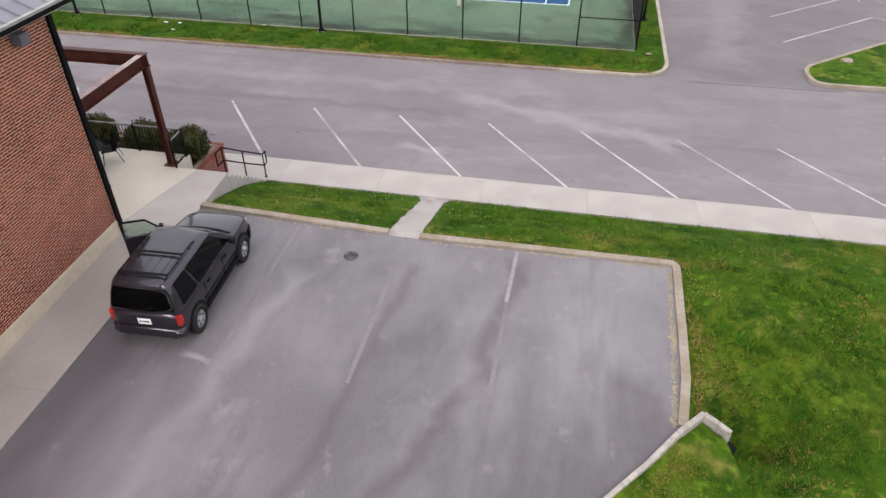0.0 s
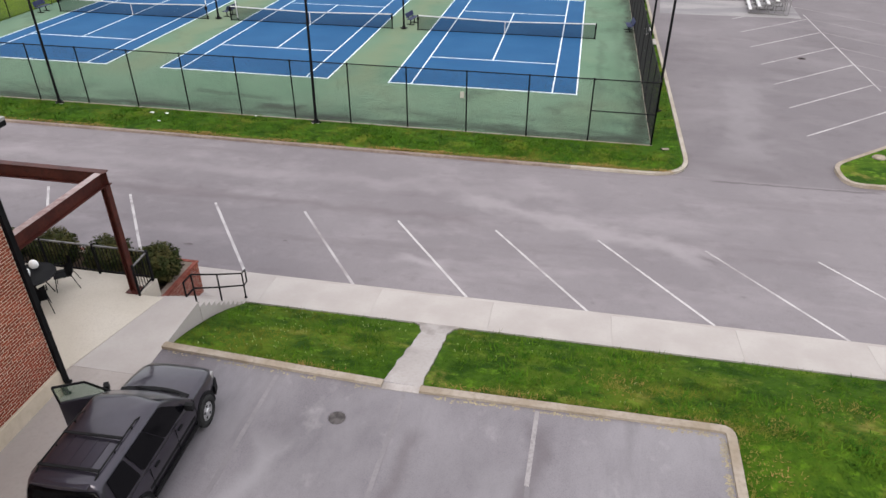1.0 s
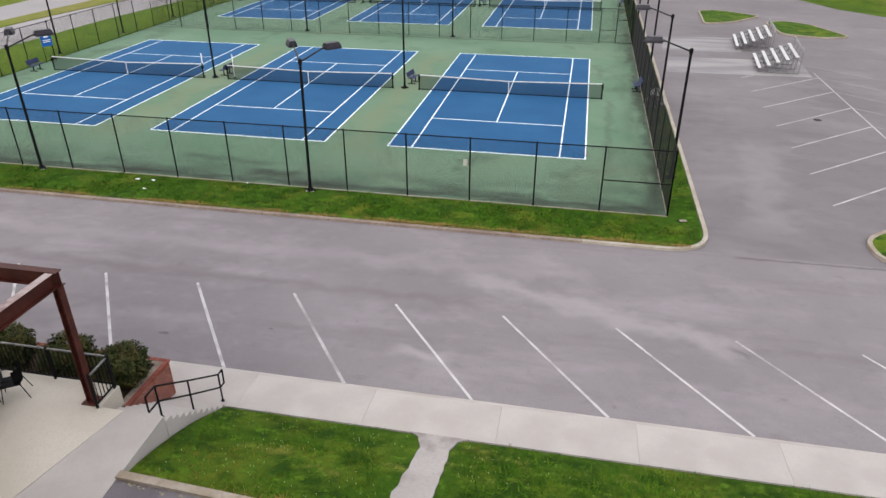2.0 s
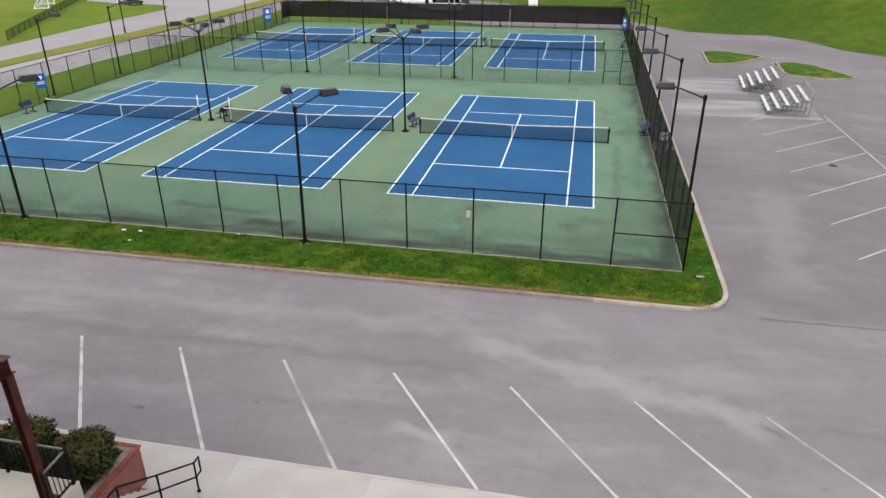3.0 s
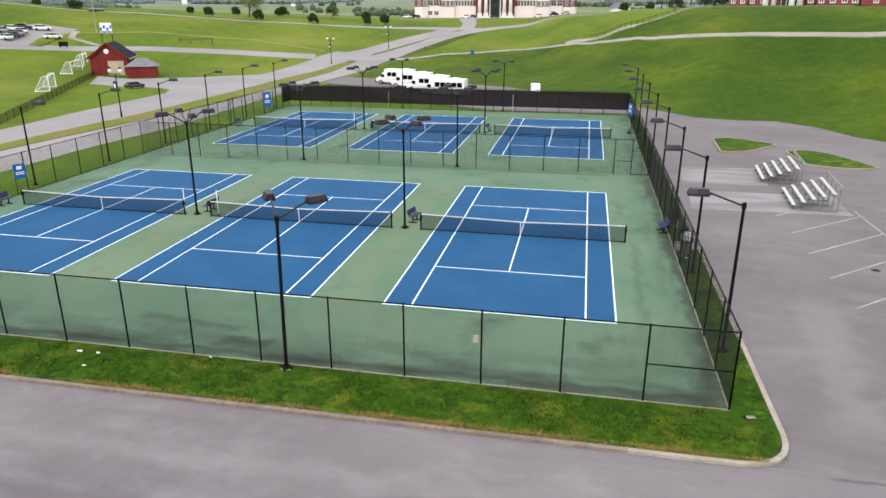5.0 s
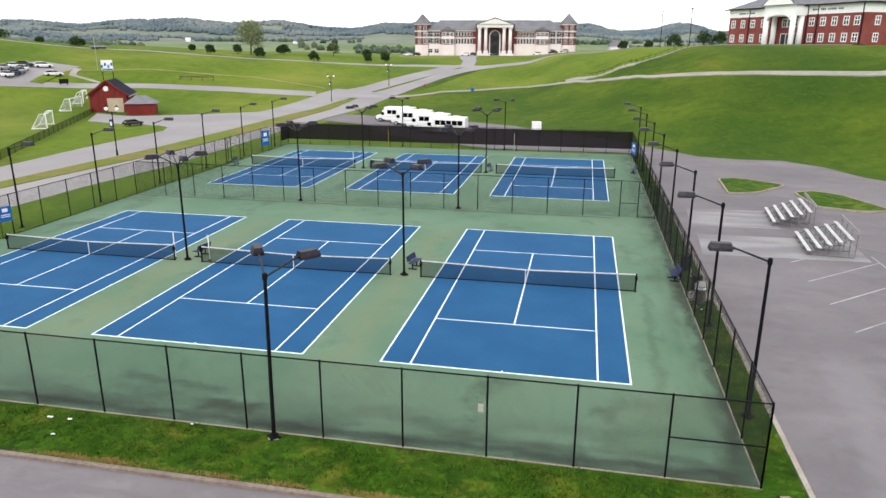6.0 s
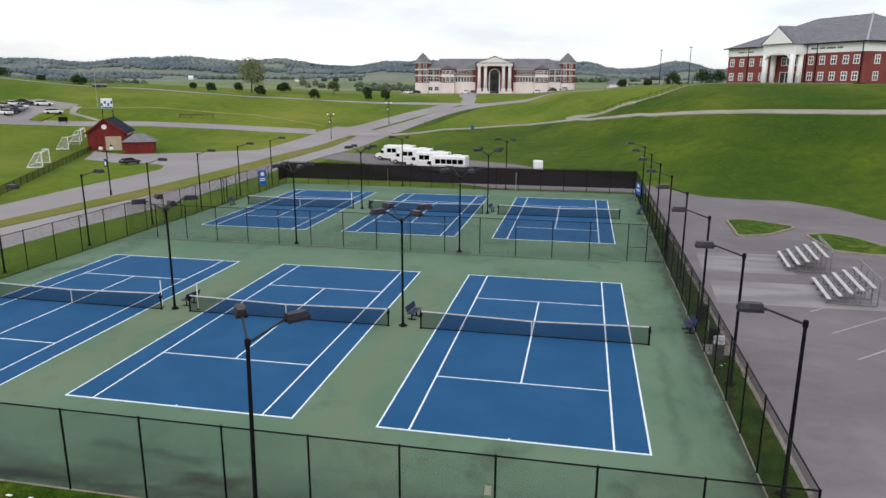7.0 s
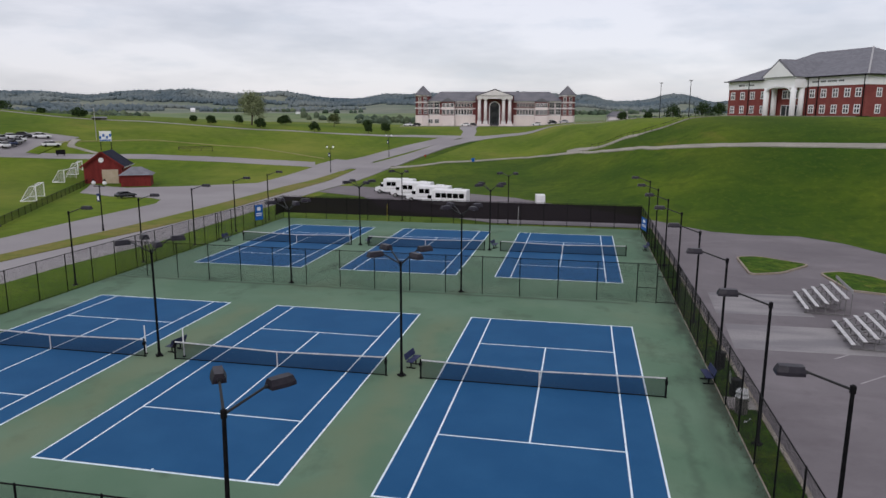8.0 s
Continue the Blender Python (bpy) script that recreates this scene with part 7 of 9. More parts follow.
def shuttle_bus(x, y, yaw, windows, label):
    ob = thing("shuttle_bus", pose(x, y, 0.0, 0, 0, yaw), label, "bus", "parked shuttle buses")
    b = bmesh.new()      # coach box
    sec = [(-1.15, 0.45), (1.15, 0.45), (1.18, 1.2), (1.12, 2.75), (0.95, 2.95), (-0.95, 2.95), (-1.12, 2.75), (-1.18, 1.2)]
    loft(b, [[(px * k, yy, 0.45 + (pz - 0.45) * k2) for px, pz in sec] for yy, k, k2 in ((-3.7, 0.97, 0.97), (-3.6, 1, 1), (1.75, 1, 1), (1.95, 0.98, 0.985))])
    part("coach_body", b, BUS_WHITE, ob, "white coach body")
    b = bmesh.new()      # cab
    sec = [(1.9, 0.5, 2.3, 0.98), (2.4, 0.5, 2.25, 0.96), (2.75, 0.5, 1.55, 0.95), (3.1, 0.5, 1.38, 0.92), (3.65, 0.55, 1.22, 0.86), (3.75, 0.6, 1.0, 0.8)]
    loft(b, [[(-w, yy, z0), (w, yy, z0), (w, yy, z1 * 0.8 + z0 * 0.2), (w * 0.85, yy, z1), (-w * 0.85, yy, z1), (-w, yy, z1 * 0.8 + z0 * 0.2)] for yy, z0, z1, w in sec])
    part("cab", b, BUS_WHITE, ob, "white van cab")
    b = bmesh.new()
    box(b, -0.8, 0.8, 0, 0.02, 0, 0.75, 0, Matrix.Translation((0, 2.78, 1.55)) @ pose(0, 0, 0, 26, 0, 0))
    part("windscreen", b, TINT, ob)
    for sx in (-1, 1):
        b = bmesh.new()
        box(b, min(sx * 0.985, sx * 0.93), max(sx * 0.985, sx * 0.93), 2.0, 2.55, 1.35, 1.95, 0.02)
        part("cab_window", b, TINT, ob)
        for k in range(windows):
            y0 = 1.3 - 0.95 * k
            b = bmesh.new()
            box(b, min(sx * 1.19, sx * 1.11), max(sx * 1.19, sx * 1.11), y0 - 0.84, y0, 1.6, 2.38, 0.03)
            part("side_window", b, TINT, ob)
        b = bmesh.new()
        box(b, min(sx * 1.2, sx * 1.16), max(sx * 1.2, sx * 1.16), -3.55, 1.7, 1.0, 1.06)
        part("trim_stripe", b, ALU, ob)
        b = bmesh.new()
        box(b, min(sx * 1.0, sx * 1.3), max(sx * 1.0, sx * 1.3), 2.5, 2.6, 1.5, 1.85, 0.02)
        part("mirror", b, TRIM, ob)
        wheel(ob, sx * 0.95, 2.75, 0.4, 0.26)
        wheel(ob, sx * 0.95, -1.9, 0.4, 0.3)
    b = bmesh.new()
    box(b, -1.0, 1.0, 3.7, 3.9, 0.42, 0.66, 0.03)
    part("front_bumper", b, TRIM, ob)
    b = bmesh.new()
    box(b, -1.1, 1.1, -3.85, -3.68, 0.42, 0.62, 0.02)
    part("rear_bumper", b, TRIM, ob)
    b = bmesh.new()
    box(b, -0.5, 0.5, -2.6, -1.4, 2.95, 3.12, 0.04)
    part("roof_unit", b, BUS_WHITE, ob)
    return ob


for x, y, n_, lb in ((-13.4, 82.0, 5, "white shuttle bus with five dark side windows parked behind the courts"), (-17.2, 87.2, 2, "white shuttle bus with dark windows parked in a row"),
                     (-21.3, 92.4, 2, "white shuttle bus with dark windows parked in a row"), (-25.6, 97.4, 2, "white shuttle bus with dark windows parked in a row")):
    shuttle_bus(x, y, 84, n_, lb).scale = (0.95, 0.98, 0.92)
crate = thing("white_trailer", pose(0.9, 86.5, -0.02, 0, 0, 8), "small white enclosed trailer standing on the asphalt", "trailer")
b = bmesh.new()
box(b, -0.72, 0.72, -1.0, 1.0, 0.4, 1.75, 0.08)
part("box_body", b, BUS_WHITE, crate)
for sx in (-0.68, 0.68):
    b = bmesh.new()
    tube(b, (sx - 0.08, 0, 0.3), (sx + 0.08, 0, 0.3), 0.3, 16)
    part("wheel", b, RUBBER, crate)
b = bmesh.new()
beam(b, (0, -1.1, 0.4), (0, -2.2, 0.35), 0.08, 0.08)
tube(b, (0, -1.9, 0), (0, -1.9, 0.4), 0.03, 6)
part("drawbar", b, TRIM, crate)


# ---- parked cars, far off ----
def small_car(x, y, yaw, paint, label, z=None):
    ob = thing("parked_car", pose(x, y, (ground_z(x, y) + 0.14 if z is None else z), 0, 0, yaw), label, "car", "far parked cars")
    st = [(-2.2, 0.7, 0.45, 0.75), (-2.1, 0.82, 0.3, 0.9), (-1.2, 0.88, 0.25, 0.95), (0.8, 0.88, 0.25, 0.92), (1.7, 0.84, 0.28, 0.8), (2.15, 0.72, 0.35, 0.62)]
    b = bmesh.new()
    loft(b, [[(-w * 0.9, yy, z0), (w * 0.9, yy, z0), (w, yy, (z0 + z1) / 2), (w * 0.92, yy, z1), (-w * 0.92, yy, z1), (-w, yy, (z0 + z1) / 2)] for yy, w, z0, z1 in st])
    part("body", b, paint, ob)
    b = bmesh.new()
    loft(b, [[(-w, y0, zz), (w, y0, zz), (w, y1, zz), (-w, y1, zz)] for zz, w, y0, y1 in ((0.88, 0.80, -1.9, 1.05), (1.35, 0.62, -1.3, 0.3))])
    part("glazing", b, TINT, ob, "dark window glass")
    b = bmesh.new()
    loft(b, [[(-w, y0, zz), (w, y0, zz), (w, y1, zz), (-w, y1, zz)] for zz, w, y0, y1 in ((1.35, 0.64, -1.32, 0.32), (1.42, 0.52, -1.1, 0.15))])
    part("roof", b, paint, ob)
    for xx in (-0.8, 0.8):
        for yy in (-1.35, 1.35):
            b = bmesh.new()
            tube(b, (xx - 0.1, yy, 0.3), (xx + 0.1, yy, 0.3), 0.31, 14)
            part("wheel", b, RUBBER, ob)
    return ob


PAINTS = [(car_paint("white_car_paint", (0.7, 0.7, 0.7, 1), 0.0), "white"), (car_paint("silver_car_paint", (0.35, 0.35, 0.36, 1), 0.5), "silver"), (car_paint("black_car_paint", (0.02, 0.02, 0.024, 1)), "black"),
          (car_paint("navy_car_paint", (0.03, 0.04, 0.09, 1)), "navy")]
for i, (x, y, yaw, c) in enumerate(((-134.3, 125.2, 70, 1), (-134.6, 128.4, 70, 0), (-131.2, 127.9, 70, 0), (-134.0, 132.6, -62, 2), (-130.7, 135.0, -50, 0), (-128.4, 119.8, 70, 0), (-129.0, 122.6, 70, 3), (-129.9, 125.3, 70, 1),
                                 (-122.6, 128.6, -45, 0))):
    small_car(x, y, yaw, PAINTS[c][0], PAINTS[c][1] + " car parked on the sloping car park")
for i, (x, y, yaw, c) in enumerate(((-72, 290, 80, 0), (-68.5, 291.5, 80, 2), (-46, 293.5, 95, 0), (-43, 294, 95, 2), (-33, 295, 97, 2), (-14, 297, 97, 0), (-7, 297.5, 97, 2), (-2, 298, 97, 1))):
    small_car(x, y, yaw, PAINTS[c][0], PAINTS[c][1] + " car parked before the columned hall", ground_z(x, y) + 0.16)
small_car(-68.4, 81.0, -25, PAINTS[2][0], "small dark car parked on the grass by the barn drive").scale = (0.8, 0.78, 0.75)

# ---- barn with its annex ----
BARN = surface("red_painted_boards", (0.15, 0.024, 0.022, 1), (0.19, 0.030, 0.027, 1), 1.0, (0.09, 0.016, 0.015, 1), 6, 0.7, stretch=(1, 1, 0.2))
SHINGLE = surface("slate_blue_shingle", (0.045, 0.05, 0.085, 1), (0.06, 0.065, 0.10, 1), 1.2, (0.03, 0.034, 0.06, 1), 8, 0.8)
GREY_ROOF = surface("grey_shingle", (0.17, 0.17, 0.19, 1), (0.21, 0.21, 0.23, 1), 0.8, (0.12, 0.12, 0.135, 1), 6, 0.85)
TAN = surface("tan_roller_door", (0.42, 0.35, 0.25, 1), (0.48, 0.40, 0.30, 1), 1.0, rough=0.6)
barn = thing("red_barn", pose(-89.1, 104.55, -0.05, 0, 0, 26), "red gabled barn with a blue shingle roof and tan roller door", "barn")
b = bmesh.new()
hw, hd, eh, ah = 3.5, 5.1, 3.75, 6.4
prof = [(-hw, 0), (hw, 0), (hw, eh), (0, ah), (-hw, eh)]
f0, f1 = [b.verts.new((px, -hd, pz)) for px, pz in prof], [b.verts.new((px, hd, pz)) for px, pz in prof]
b.faces.new(f0), b.faces.new(f1[::-1])
for i in range(5):
    b.faces.new((f0[i], f1[i], f1[(i + 1) % 5], f0[(i + 1) % 5]))
part("wall", b, BARN, barn)
for sx in (-1, 1):
    b = bmesh.new()
    q = [b.verts.new(c) for c in ((0, -hd - 0.5, ah + 0.12), (0, hd + 0.5, ah + 0.12), (sx * (hw + 0.6), hd + 0.5, eh - 0.3), (sx * (hw + 0.6), -hd - 0.5, eh - 0.3))]
    b.faces.new(q)
    bmesh.ops.solidify(b, geom=b.faces[:], thickness=0.16)
    part("roof", b, SHINGLE, barn, "slate-blue shingle roof slope")
for sx in (-1, 1):
    b = bmesh.new()
    beam(b, (0, -hd - 0.52, ah + 0.1), (sx * (hw + 0.6), -hd - 0.52, eh - 0.32), 0.06, 0.3)
    part("rake_board", b, BARN, barn)
b = bmesh.new()
box(b, hw + 0.55, hw + 0.66, -hd - 0.5, hd + 0.5, eh - 0.5, eh - 0.28)
part("gutter", b, ALU, barn, "grey eaves gutter")
b = bmesh.new()
box(b, -0.2, 2.8, -hd - 0.06, -hd + 0.02, 0, 3.0)
door = part("roller_door", b, TAN, barn, "tan roller door")
for k in range(1, 5):
    b = bmesh.new()
    box(b, -0.15, 2.75, -hd - 0.075, -hd - 0.06, 0.6 * k - 0.02, 0.6 * k + 0.02)
    part("door_rib", b, TAN, door)
b = bmesh.new()
tube(b, (-0.2, -hd - 0.05, 4.9), (-0.2, -hd + 0.0, 4.9), 0.5, 18)
part("round_vent", b, WHITE, barn, "round white gable vent")
annex = thing("barn_annex", pose(-79.6, 100.4, -0.05, 0, 0, 28), "low red annex with a grey hipped roof beside the barn", "shed")
b = bmesh.new()
box(b, -2.7, 2.7, -2.4, 2.4, 0, 2.3)
part("wall", b, BARN, annex)
b = bmesh.new()
lo = [b.verts.new((sx * 3.15, sy * 2.8, 2.2)) for sx, sy in ((-1, -1), (1, -1), (1, 1), (-1, 1))]
hi = [b.verts.new((-0.9, 0, 3.7)), b.verts.new((0.9, 0, 3.7))]
b.faces.new((lo[0], lo[1], hi[1], hi[0])), b.faces.new((lo[1], lo[2], hi[1])), b.faces.new((lo[2], lo[3], hi[0], hi[1])), b.faces.new((lo[3], lo[0], hi[0])), b.faces.new(lo[::-1])
part("roof", b, GREY_ROOF, annex, "grey hipped shingle roof")

board = thing("scoreboard", pose(-111, 133.5, ground_z(-111, 133.5), 0, 0, 35), "white and blue scoreboard on two posts behind the barn", "scoreboard")
for sx in (-1.2, 1.2):
    b = bmesh.new()
    box(b, sx - 0.1, sx + 0.1, -0.1, 0.1, -0.3, 2.2)
    part("post", b, TRIM, board)
b = bmesh.new()
box(b, -1.35, 1.35, -0.15, 0.15, 2.4, 4.9, 0.03)
part("panel", b, WHITE, board)
b = bmesh.new()
for i in range(4):
    box(b, -1.4 + 0.75 * i, -0.95 + 0.75 * i, -0.18, -0.15, 3.0 + 0.5 * (i % 2), 3.7 + 0.5 * (i % 2))
box(b, -1.25, 1.25, -0.18, -0.15, 2.5, 2.8)
part("blue_marks", b, SIGN_BLUE, board, "plain blue blocks")


DARK_PLANK = surface("weathered_dark_planks", (0.045, 0.04, 0.03, 1), (0.06, 0.055, 0.04, 1), 2.0, rough=0.9)
# ---- football goals, field fence and flag poles ----
NET_WHITE = mesh_cloth("white_goal_net", (0.6, 0.6, 0.6, 1), 0.25, 0.12)


def goal_frame(x, y, yaw):
    ob = thing("football_goal", pose(x, y, ground_z(x, y), 0, 0, yaw), "white tubular football goal with a net on the playing field", "goal", "football goals")
    for sx in (-3.66, 3.66):
        b = bmesh.new()
        tube(b, (sx, 0, 0), (sx, 0, 2.44), 0.09, 8)
        part("upright", b, WHITE, ob)
        b = bmesh.new()
        tube(b, (sx, 0, 0.06), (sx, 2.3, 0.06), 0.07, 8)
        tube(b, (sx, 0.9, 2.38), (sx, 2.3, 0.06), 0.05, 8)
        tube(b, (sx, 0, 2.4), (sx, 0.9, 2.38), 0.05, 8)
        part("stay", b, WHITE, ob)
    b = bmesh.new()
    tube(b, (-3.66, 0, 2.42), (3.66, 0, 2.42), 0.09, 8)
    part("crossbar", b, WHITE, ob)
    b = bmesh.new()
    tube(b, (-3.66, 2.3, 0.06), (3.66, 2.3, 0.06), 0.07, 8)
    part("ground_bar", b, WHITE, ob)
    b = bmesh.new()
    v = [b.verts.new(c) for c in ((-3.66, 0, 2.4), (3.66, 0, 2.4), (3.66, 0.9, 2.38), (-3.66, 0.9, 2.38), (-3.66, 2.3, 0.06), (3.66, 2.3, 0.06), (-3.66, 0, 0.06), (3.66, 0, 0.06))]
    b.faces.new((v[0], v[1], v[2], v[3])), b.faces.new((v[3], v[2], v[5], v[4])), b.faces.new((v[0], v[3], v[4], v[6])), b.faces.new((v[1], v[7], v[5], v[2]))
    part("net", b, NET_WHITE, ob, "white goal net")


goal_frame(-81.5, 77.0, 122)
goal_frame(-98.8, 108.4, 122)
goal_frame(-94.6, 100.2, 112)
low = fence_run("field_fence", (-60, 42), (-91, 101.5), every(66, 3.0), height=1.2, cloth=mesh_cloth("dense_black_mesh", (0.012, 0.014, 0.012, 1), 0.55), label="low black mesh fence along the playing field")
low.location.z = -0.06
dug = thing("long_field_bench", pose(-94, 146.5, ground_z(-94, 146.5), 0, 0, 30), "long low dark bench on the grass slope", "bench")
b = bmesh.new()
box(b, -4.3, 4.3, -0.3, 0.3, 0.62, 0.7)
part("seat", b, DARK_PLANK, dug)
b = bmesh.new()
box(b, -4.3, 4.3, 0.3, 0.36, 0.9, 1.1)
part("backrest", b, DARK_PLANK, dug)
for sx in (-4.2, -1.4, 1.4, 4.2):
    b = bmesh.new()
    box(b, sx - 0.08, sx + 0.08, -0.3, 0.36, -0.5, 1.1 if abs(sx) > 2 else 0.62)
    part("end_frame" if abs(sx) > 2 else "leg", b, DARK_PLANK, dug)
for x, y, h in ((-124, 147, 7.5), (-121, 143, 8.5)):
    ob = thing("flag_pole", pose(x, y, ground_z(x, y)), "slim pale flag pole on the grass", "pole", "flag poles")
    b = bmesh.new()
    tube(b, (0, 0, -0.2), (0, 0, h), 0.09, 8, 0.05)
    part("shaft", b, ALU, ob)
    b = bmesh.new()
    bmesh.ops.create_icosphere(b, subdivisions=1, radius=0.12, matrix=Matrix.Translation((0, 0, h)))
    part("finial", b, ALU, ob)


NAVY_BANNER = surface("navy_banner_cloth", (0.016, 0.035, 0.11, 1), (0.012, 0.026, 0.085, 1), 2.0, rough=0.8)


def globe_lamp(x, y, banner=True):
    z = ground_z(x, y)
    ob = thing("globe_street_lamp", pose(x, y, z), "black street lamp with two white globes and a navy banner", "street lamp", "globe street lamps")
    b = bmesh.new()
    tube(b, (0, 0, -0.2), (0, 0, 0.8), 0.14, 10, 0.1)
    tube(b, (0, 0, 0.8), (0, 0, 5.6), 0.075, 10, 0.06)
    part("pole", b, BLACK, ob)
    b = bmesh.new()
    tube(b, (-0.75, 0, 5.5), (0.75, 0, 5.5), 0.05, 8)
    part("cross_arm", b, BLACK, ob)
    for sx in (-0.75, 0.75):
        b = bmesh.new()
        bmesh.ops.create_uvsphere(b, u_segments=14, v_segments=9, radius=0.24, matrix=Matrix.Translation((sx, 0, 5.9)))
        part("globe", b, WHITE, ob, "white glass globe", True)
        b = bmesh.new()
        tube(b, (sx, 0, 6.18), (sx, 0, 6.4), 0.2, 10, 0.03)
        part("cap", b, BLACK, ob)
    if banner:
        b = bmesh.new()
        box(b, -0.5, -0.1, -0.015, 0.015, 3.65, 4.6)
        cloth_ = part("banner", b, NAVY_BANNER, ob, "navy fabric banner")
        for y_ in (-0.021, 0.017):
            b = bmesh.new()
            box(b, -0.42, -0.2, y_, y_ + 0.004, 3.8, 4.3)
            part("banner_mark", b, WHITE, cloth_, "pale printed mark")


for x, y in ((-49.6, 50.5), (-50.6, 131.5), (-45.6, 164)):
    globe_lamp(x, y)
blue_bin = thing("blue_bin", pose(-20.8, 156.6, ground_z(-20.8, 156.6) + 0.1), "blue lidded bin beside the hill path", "bin")
b = bmesh.new()
loft(b, [[(-w, -w, z), (w, -w, z), (w, w, z), (-w, w, z)] for z, w in ((0, 0.32), (0.8, 0.42))])
part("tub", b, SIGN_BLUE, blue_bin)
b = bmesh.new()
box(b, -0.45, 0.45, -0.46, 0.46, 0.8, 0.9, 0.03)
part("lid", b, SIGN_BLUE, blue_bin)
hyd = bmesh.new()
tube(hyd, (0, 0, 0), (0, 0, 0.7), 0.14, 10)
tube(hyd, (-0.22, 0, 0.5), (0.22, 0, 0.5), 0.08, 8)
bmesh.ops.create_icosphere(hyd, subdivisions=2, radius=0.16, matrix=Matrix.Translation((0, 0, 0.72)))
o = link_mesh("fire_hydrant", hyd, RED_LENS, True)
o.location = (-35.5, 165, ground_z(-35.5, 165))
tagged(o, "small red fire hydrant at the road edge", "hydrant")

# hand rails of the hill steps
for k, off in enumerate((-0.9, 0.9)):
    ob = thing("hill_handrail", pose(0, 0, 0), "dark steel handrail following the hill steps", "handrail", "hill handrails")
    pts = along(STEP_LINE, 18)
    prev = None
    for p in pts:
        z = ground_z(p.x, p.y)
        b = bmesh.new()
        tube(b, (p.x, p.y + off, z - 0.2), (p.x, p.y + off, z + 0.95), 0.024, 6)
        part("post", b, TRIM, ob)
        if prev is not None:
            b = bmesh.new()
            tube(b, prev, (p.x, p.y + off, z + 1.0), 0.025, 6)
            part("rail", b, TRIM, ob)
        prev = (p.x, p.y + off, z + 1.0)

# ---- columned hall on the rise ----
PALE_STONE = surface("pale_pink_stone", (0.74, 0.65, 0.63, 1), (0.80, 0.71, 0.68, 1), 0.2, (0.64, 0.56, 0.54, 1), 2.0, 0.85)
# maroon brick with its red dulled, so distance haze sits in the colour
HAZED_BRICK = surface("hazed_red_brick", (0.145, 0.048, 0.048, 1), (0.17, 0.058, 0.056, 1), 0.3, (0.10, 0.030, 0.032, 1), 3.0, 0.9)
PANE = surface("dark_window_pane", (0.02, 0.022, 0.027, 1), (0.04, 0.045, 0.05, 1), 0.4, rough=0.1, spec=0.6)
SLATE = surface("dark_slate", (0.045, 0.045, 0.065, 1), (0.06, 0.06, 0.08, 1), 0.4, (0.03, 0.03, 0.045, 1), 2.0, 0.8)
CREAM = surface("cream_trim", (0.74, 0.71, 0.70, 1), (0.68, 0.65, 0.64, 1), 0.5, rough=0.7)
HALL_ROOF = surface("grey_hall_roof", (0.15, 0.15, 0.165, 1), (0.19, 0.185, 0.20, 1), 0.25, (0.11, 0.11, 0.12, 1), 2.0, 0.85)


def window(parent, m_, x, z, w, h, y, frame_t=0.12, pane=None, trim=None, bars=1, bar=0.05):
    """A window on a wall whose outer face is at -y: frame, then pane with glazing bars."""
    b = bmesh.new()
    t_ = frame_t
    loops = []
    for e_, yy in ((0.0, y + 0.05), (0.0, y - 0.1), (t_, y - 0.1), (t_, y + 0.05)):
        c = [(x - w / 2 - e_, yy, z - e_), (x + w / 2 + e_, yy, z - e_), (x + w / 2 + e_, yy, z + h + e_), (x - w / 2 - e_, yy, z + h + e_)]
        loops.append([b.verts.new(m_ @ Vector(p) if m_ else p) for p in c])
    for p, q in zip(loops, loops[1:] + loops[:1]):
        for k in range(4):
            b.faces.new((p[k], p[(k + 1) % 4], q[(k + 1) % 4], q[k]))
    win = part("window", b, trim or CREAM, parent)
    b = bmesh.new()
    box(b, x - w / 2, x + w / 2, y - 0.03, y + 0.05, z, z + h, 0, m_)
    part("pane", b, pane or PANE, win)
    for k in range(1, bars + 1):
        xx = x - w / 2 + w * k / (bars + 1)
        b = bmesh.new()
        box(b, xx - bar, xx + bar, y - 0.07, y + 0.05, z, z + h, 0, m_)
        part("glazing_bar", b, trim or CREAM, win)
    if bars:
        b = bmesh.new()
        box(b, x - w / 2, x + w / 2, y - 0.075, y + 0.05, z + h * 0.58 - bar, z + h * 0.58 + bar, 0, m_)
        part("glazing_bar", b, trim or CREAM, win)


def gable(b, x0, x1, y0, y1, z0, zt, m_=None):
    """A gabled block with its ridge along y."""
    xm = (x0 + x1) / 2
    c = [(x0, y0, z0), (x1, y0, z0), (xm, y0, zt), (x0, y1, z0), (x1, y1, z0), (xm, y1, zt)]
    v = [b.verts.new(m_ @ Vector(p) if m_ else p) for p in c]
    for f in ((0, 1, 2), (5, 4, 3), (0, 2, 5, 3), (1, 4, 5, 2), (0, 3, 4, 1)):
        b.faces.new([v[i] for i in f])


def hip(b, x0, x1, y0, y1, z0, zt, inset, m_=None):
    ym = (y0 + y1) / 2
    c = [(x0, y0, z0), (x1, y0, z0), (x1, y1, z0), (x0, y1, z0), (x0 + inset, ym, zt), (x1 - inset, ym, zt)]
    v = [b.verts.new(m_ @ Vector(p) if m_ else p) for p in c]
    for f in ((0, 1, 5, 4), (1, 2, 5), (2, 3, 4, 5), (3, 0, 4), (3, 2, 1, 0)):
        b.faces.new([v[i] for i in f])


HX, HY = -33.8, 302.0
hall = thing("columned_hall", pose(HX, HY, ground_z(HX, HY) + 0.1, 0, 0, 7.24), "long red brick hall with a pale stone base and columned portico", "hall")
b = bmesh.new()
box(b, -30.2, 30.2, 0, 26, -1, 4.7)
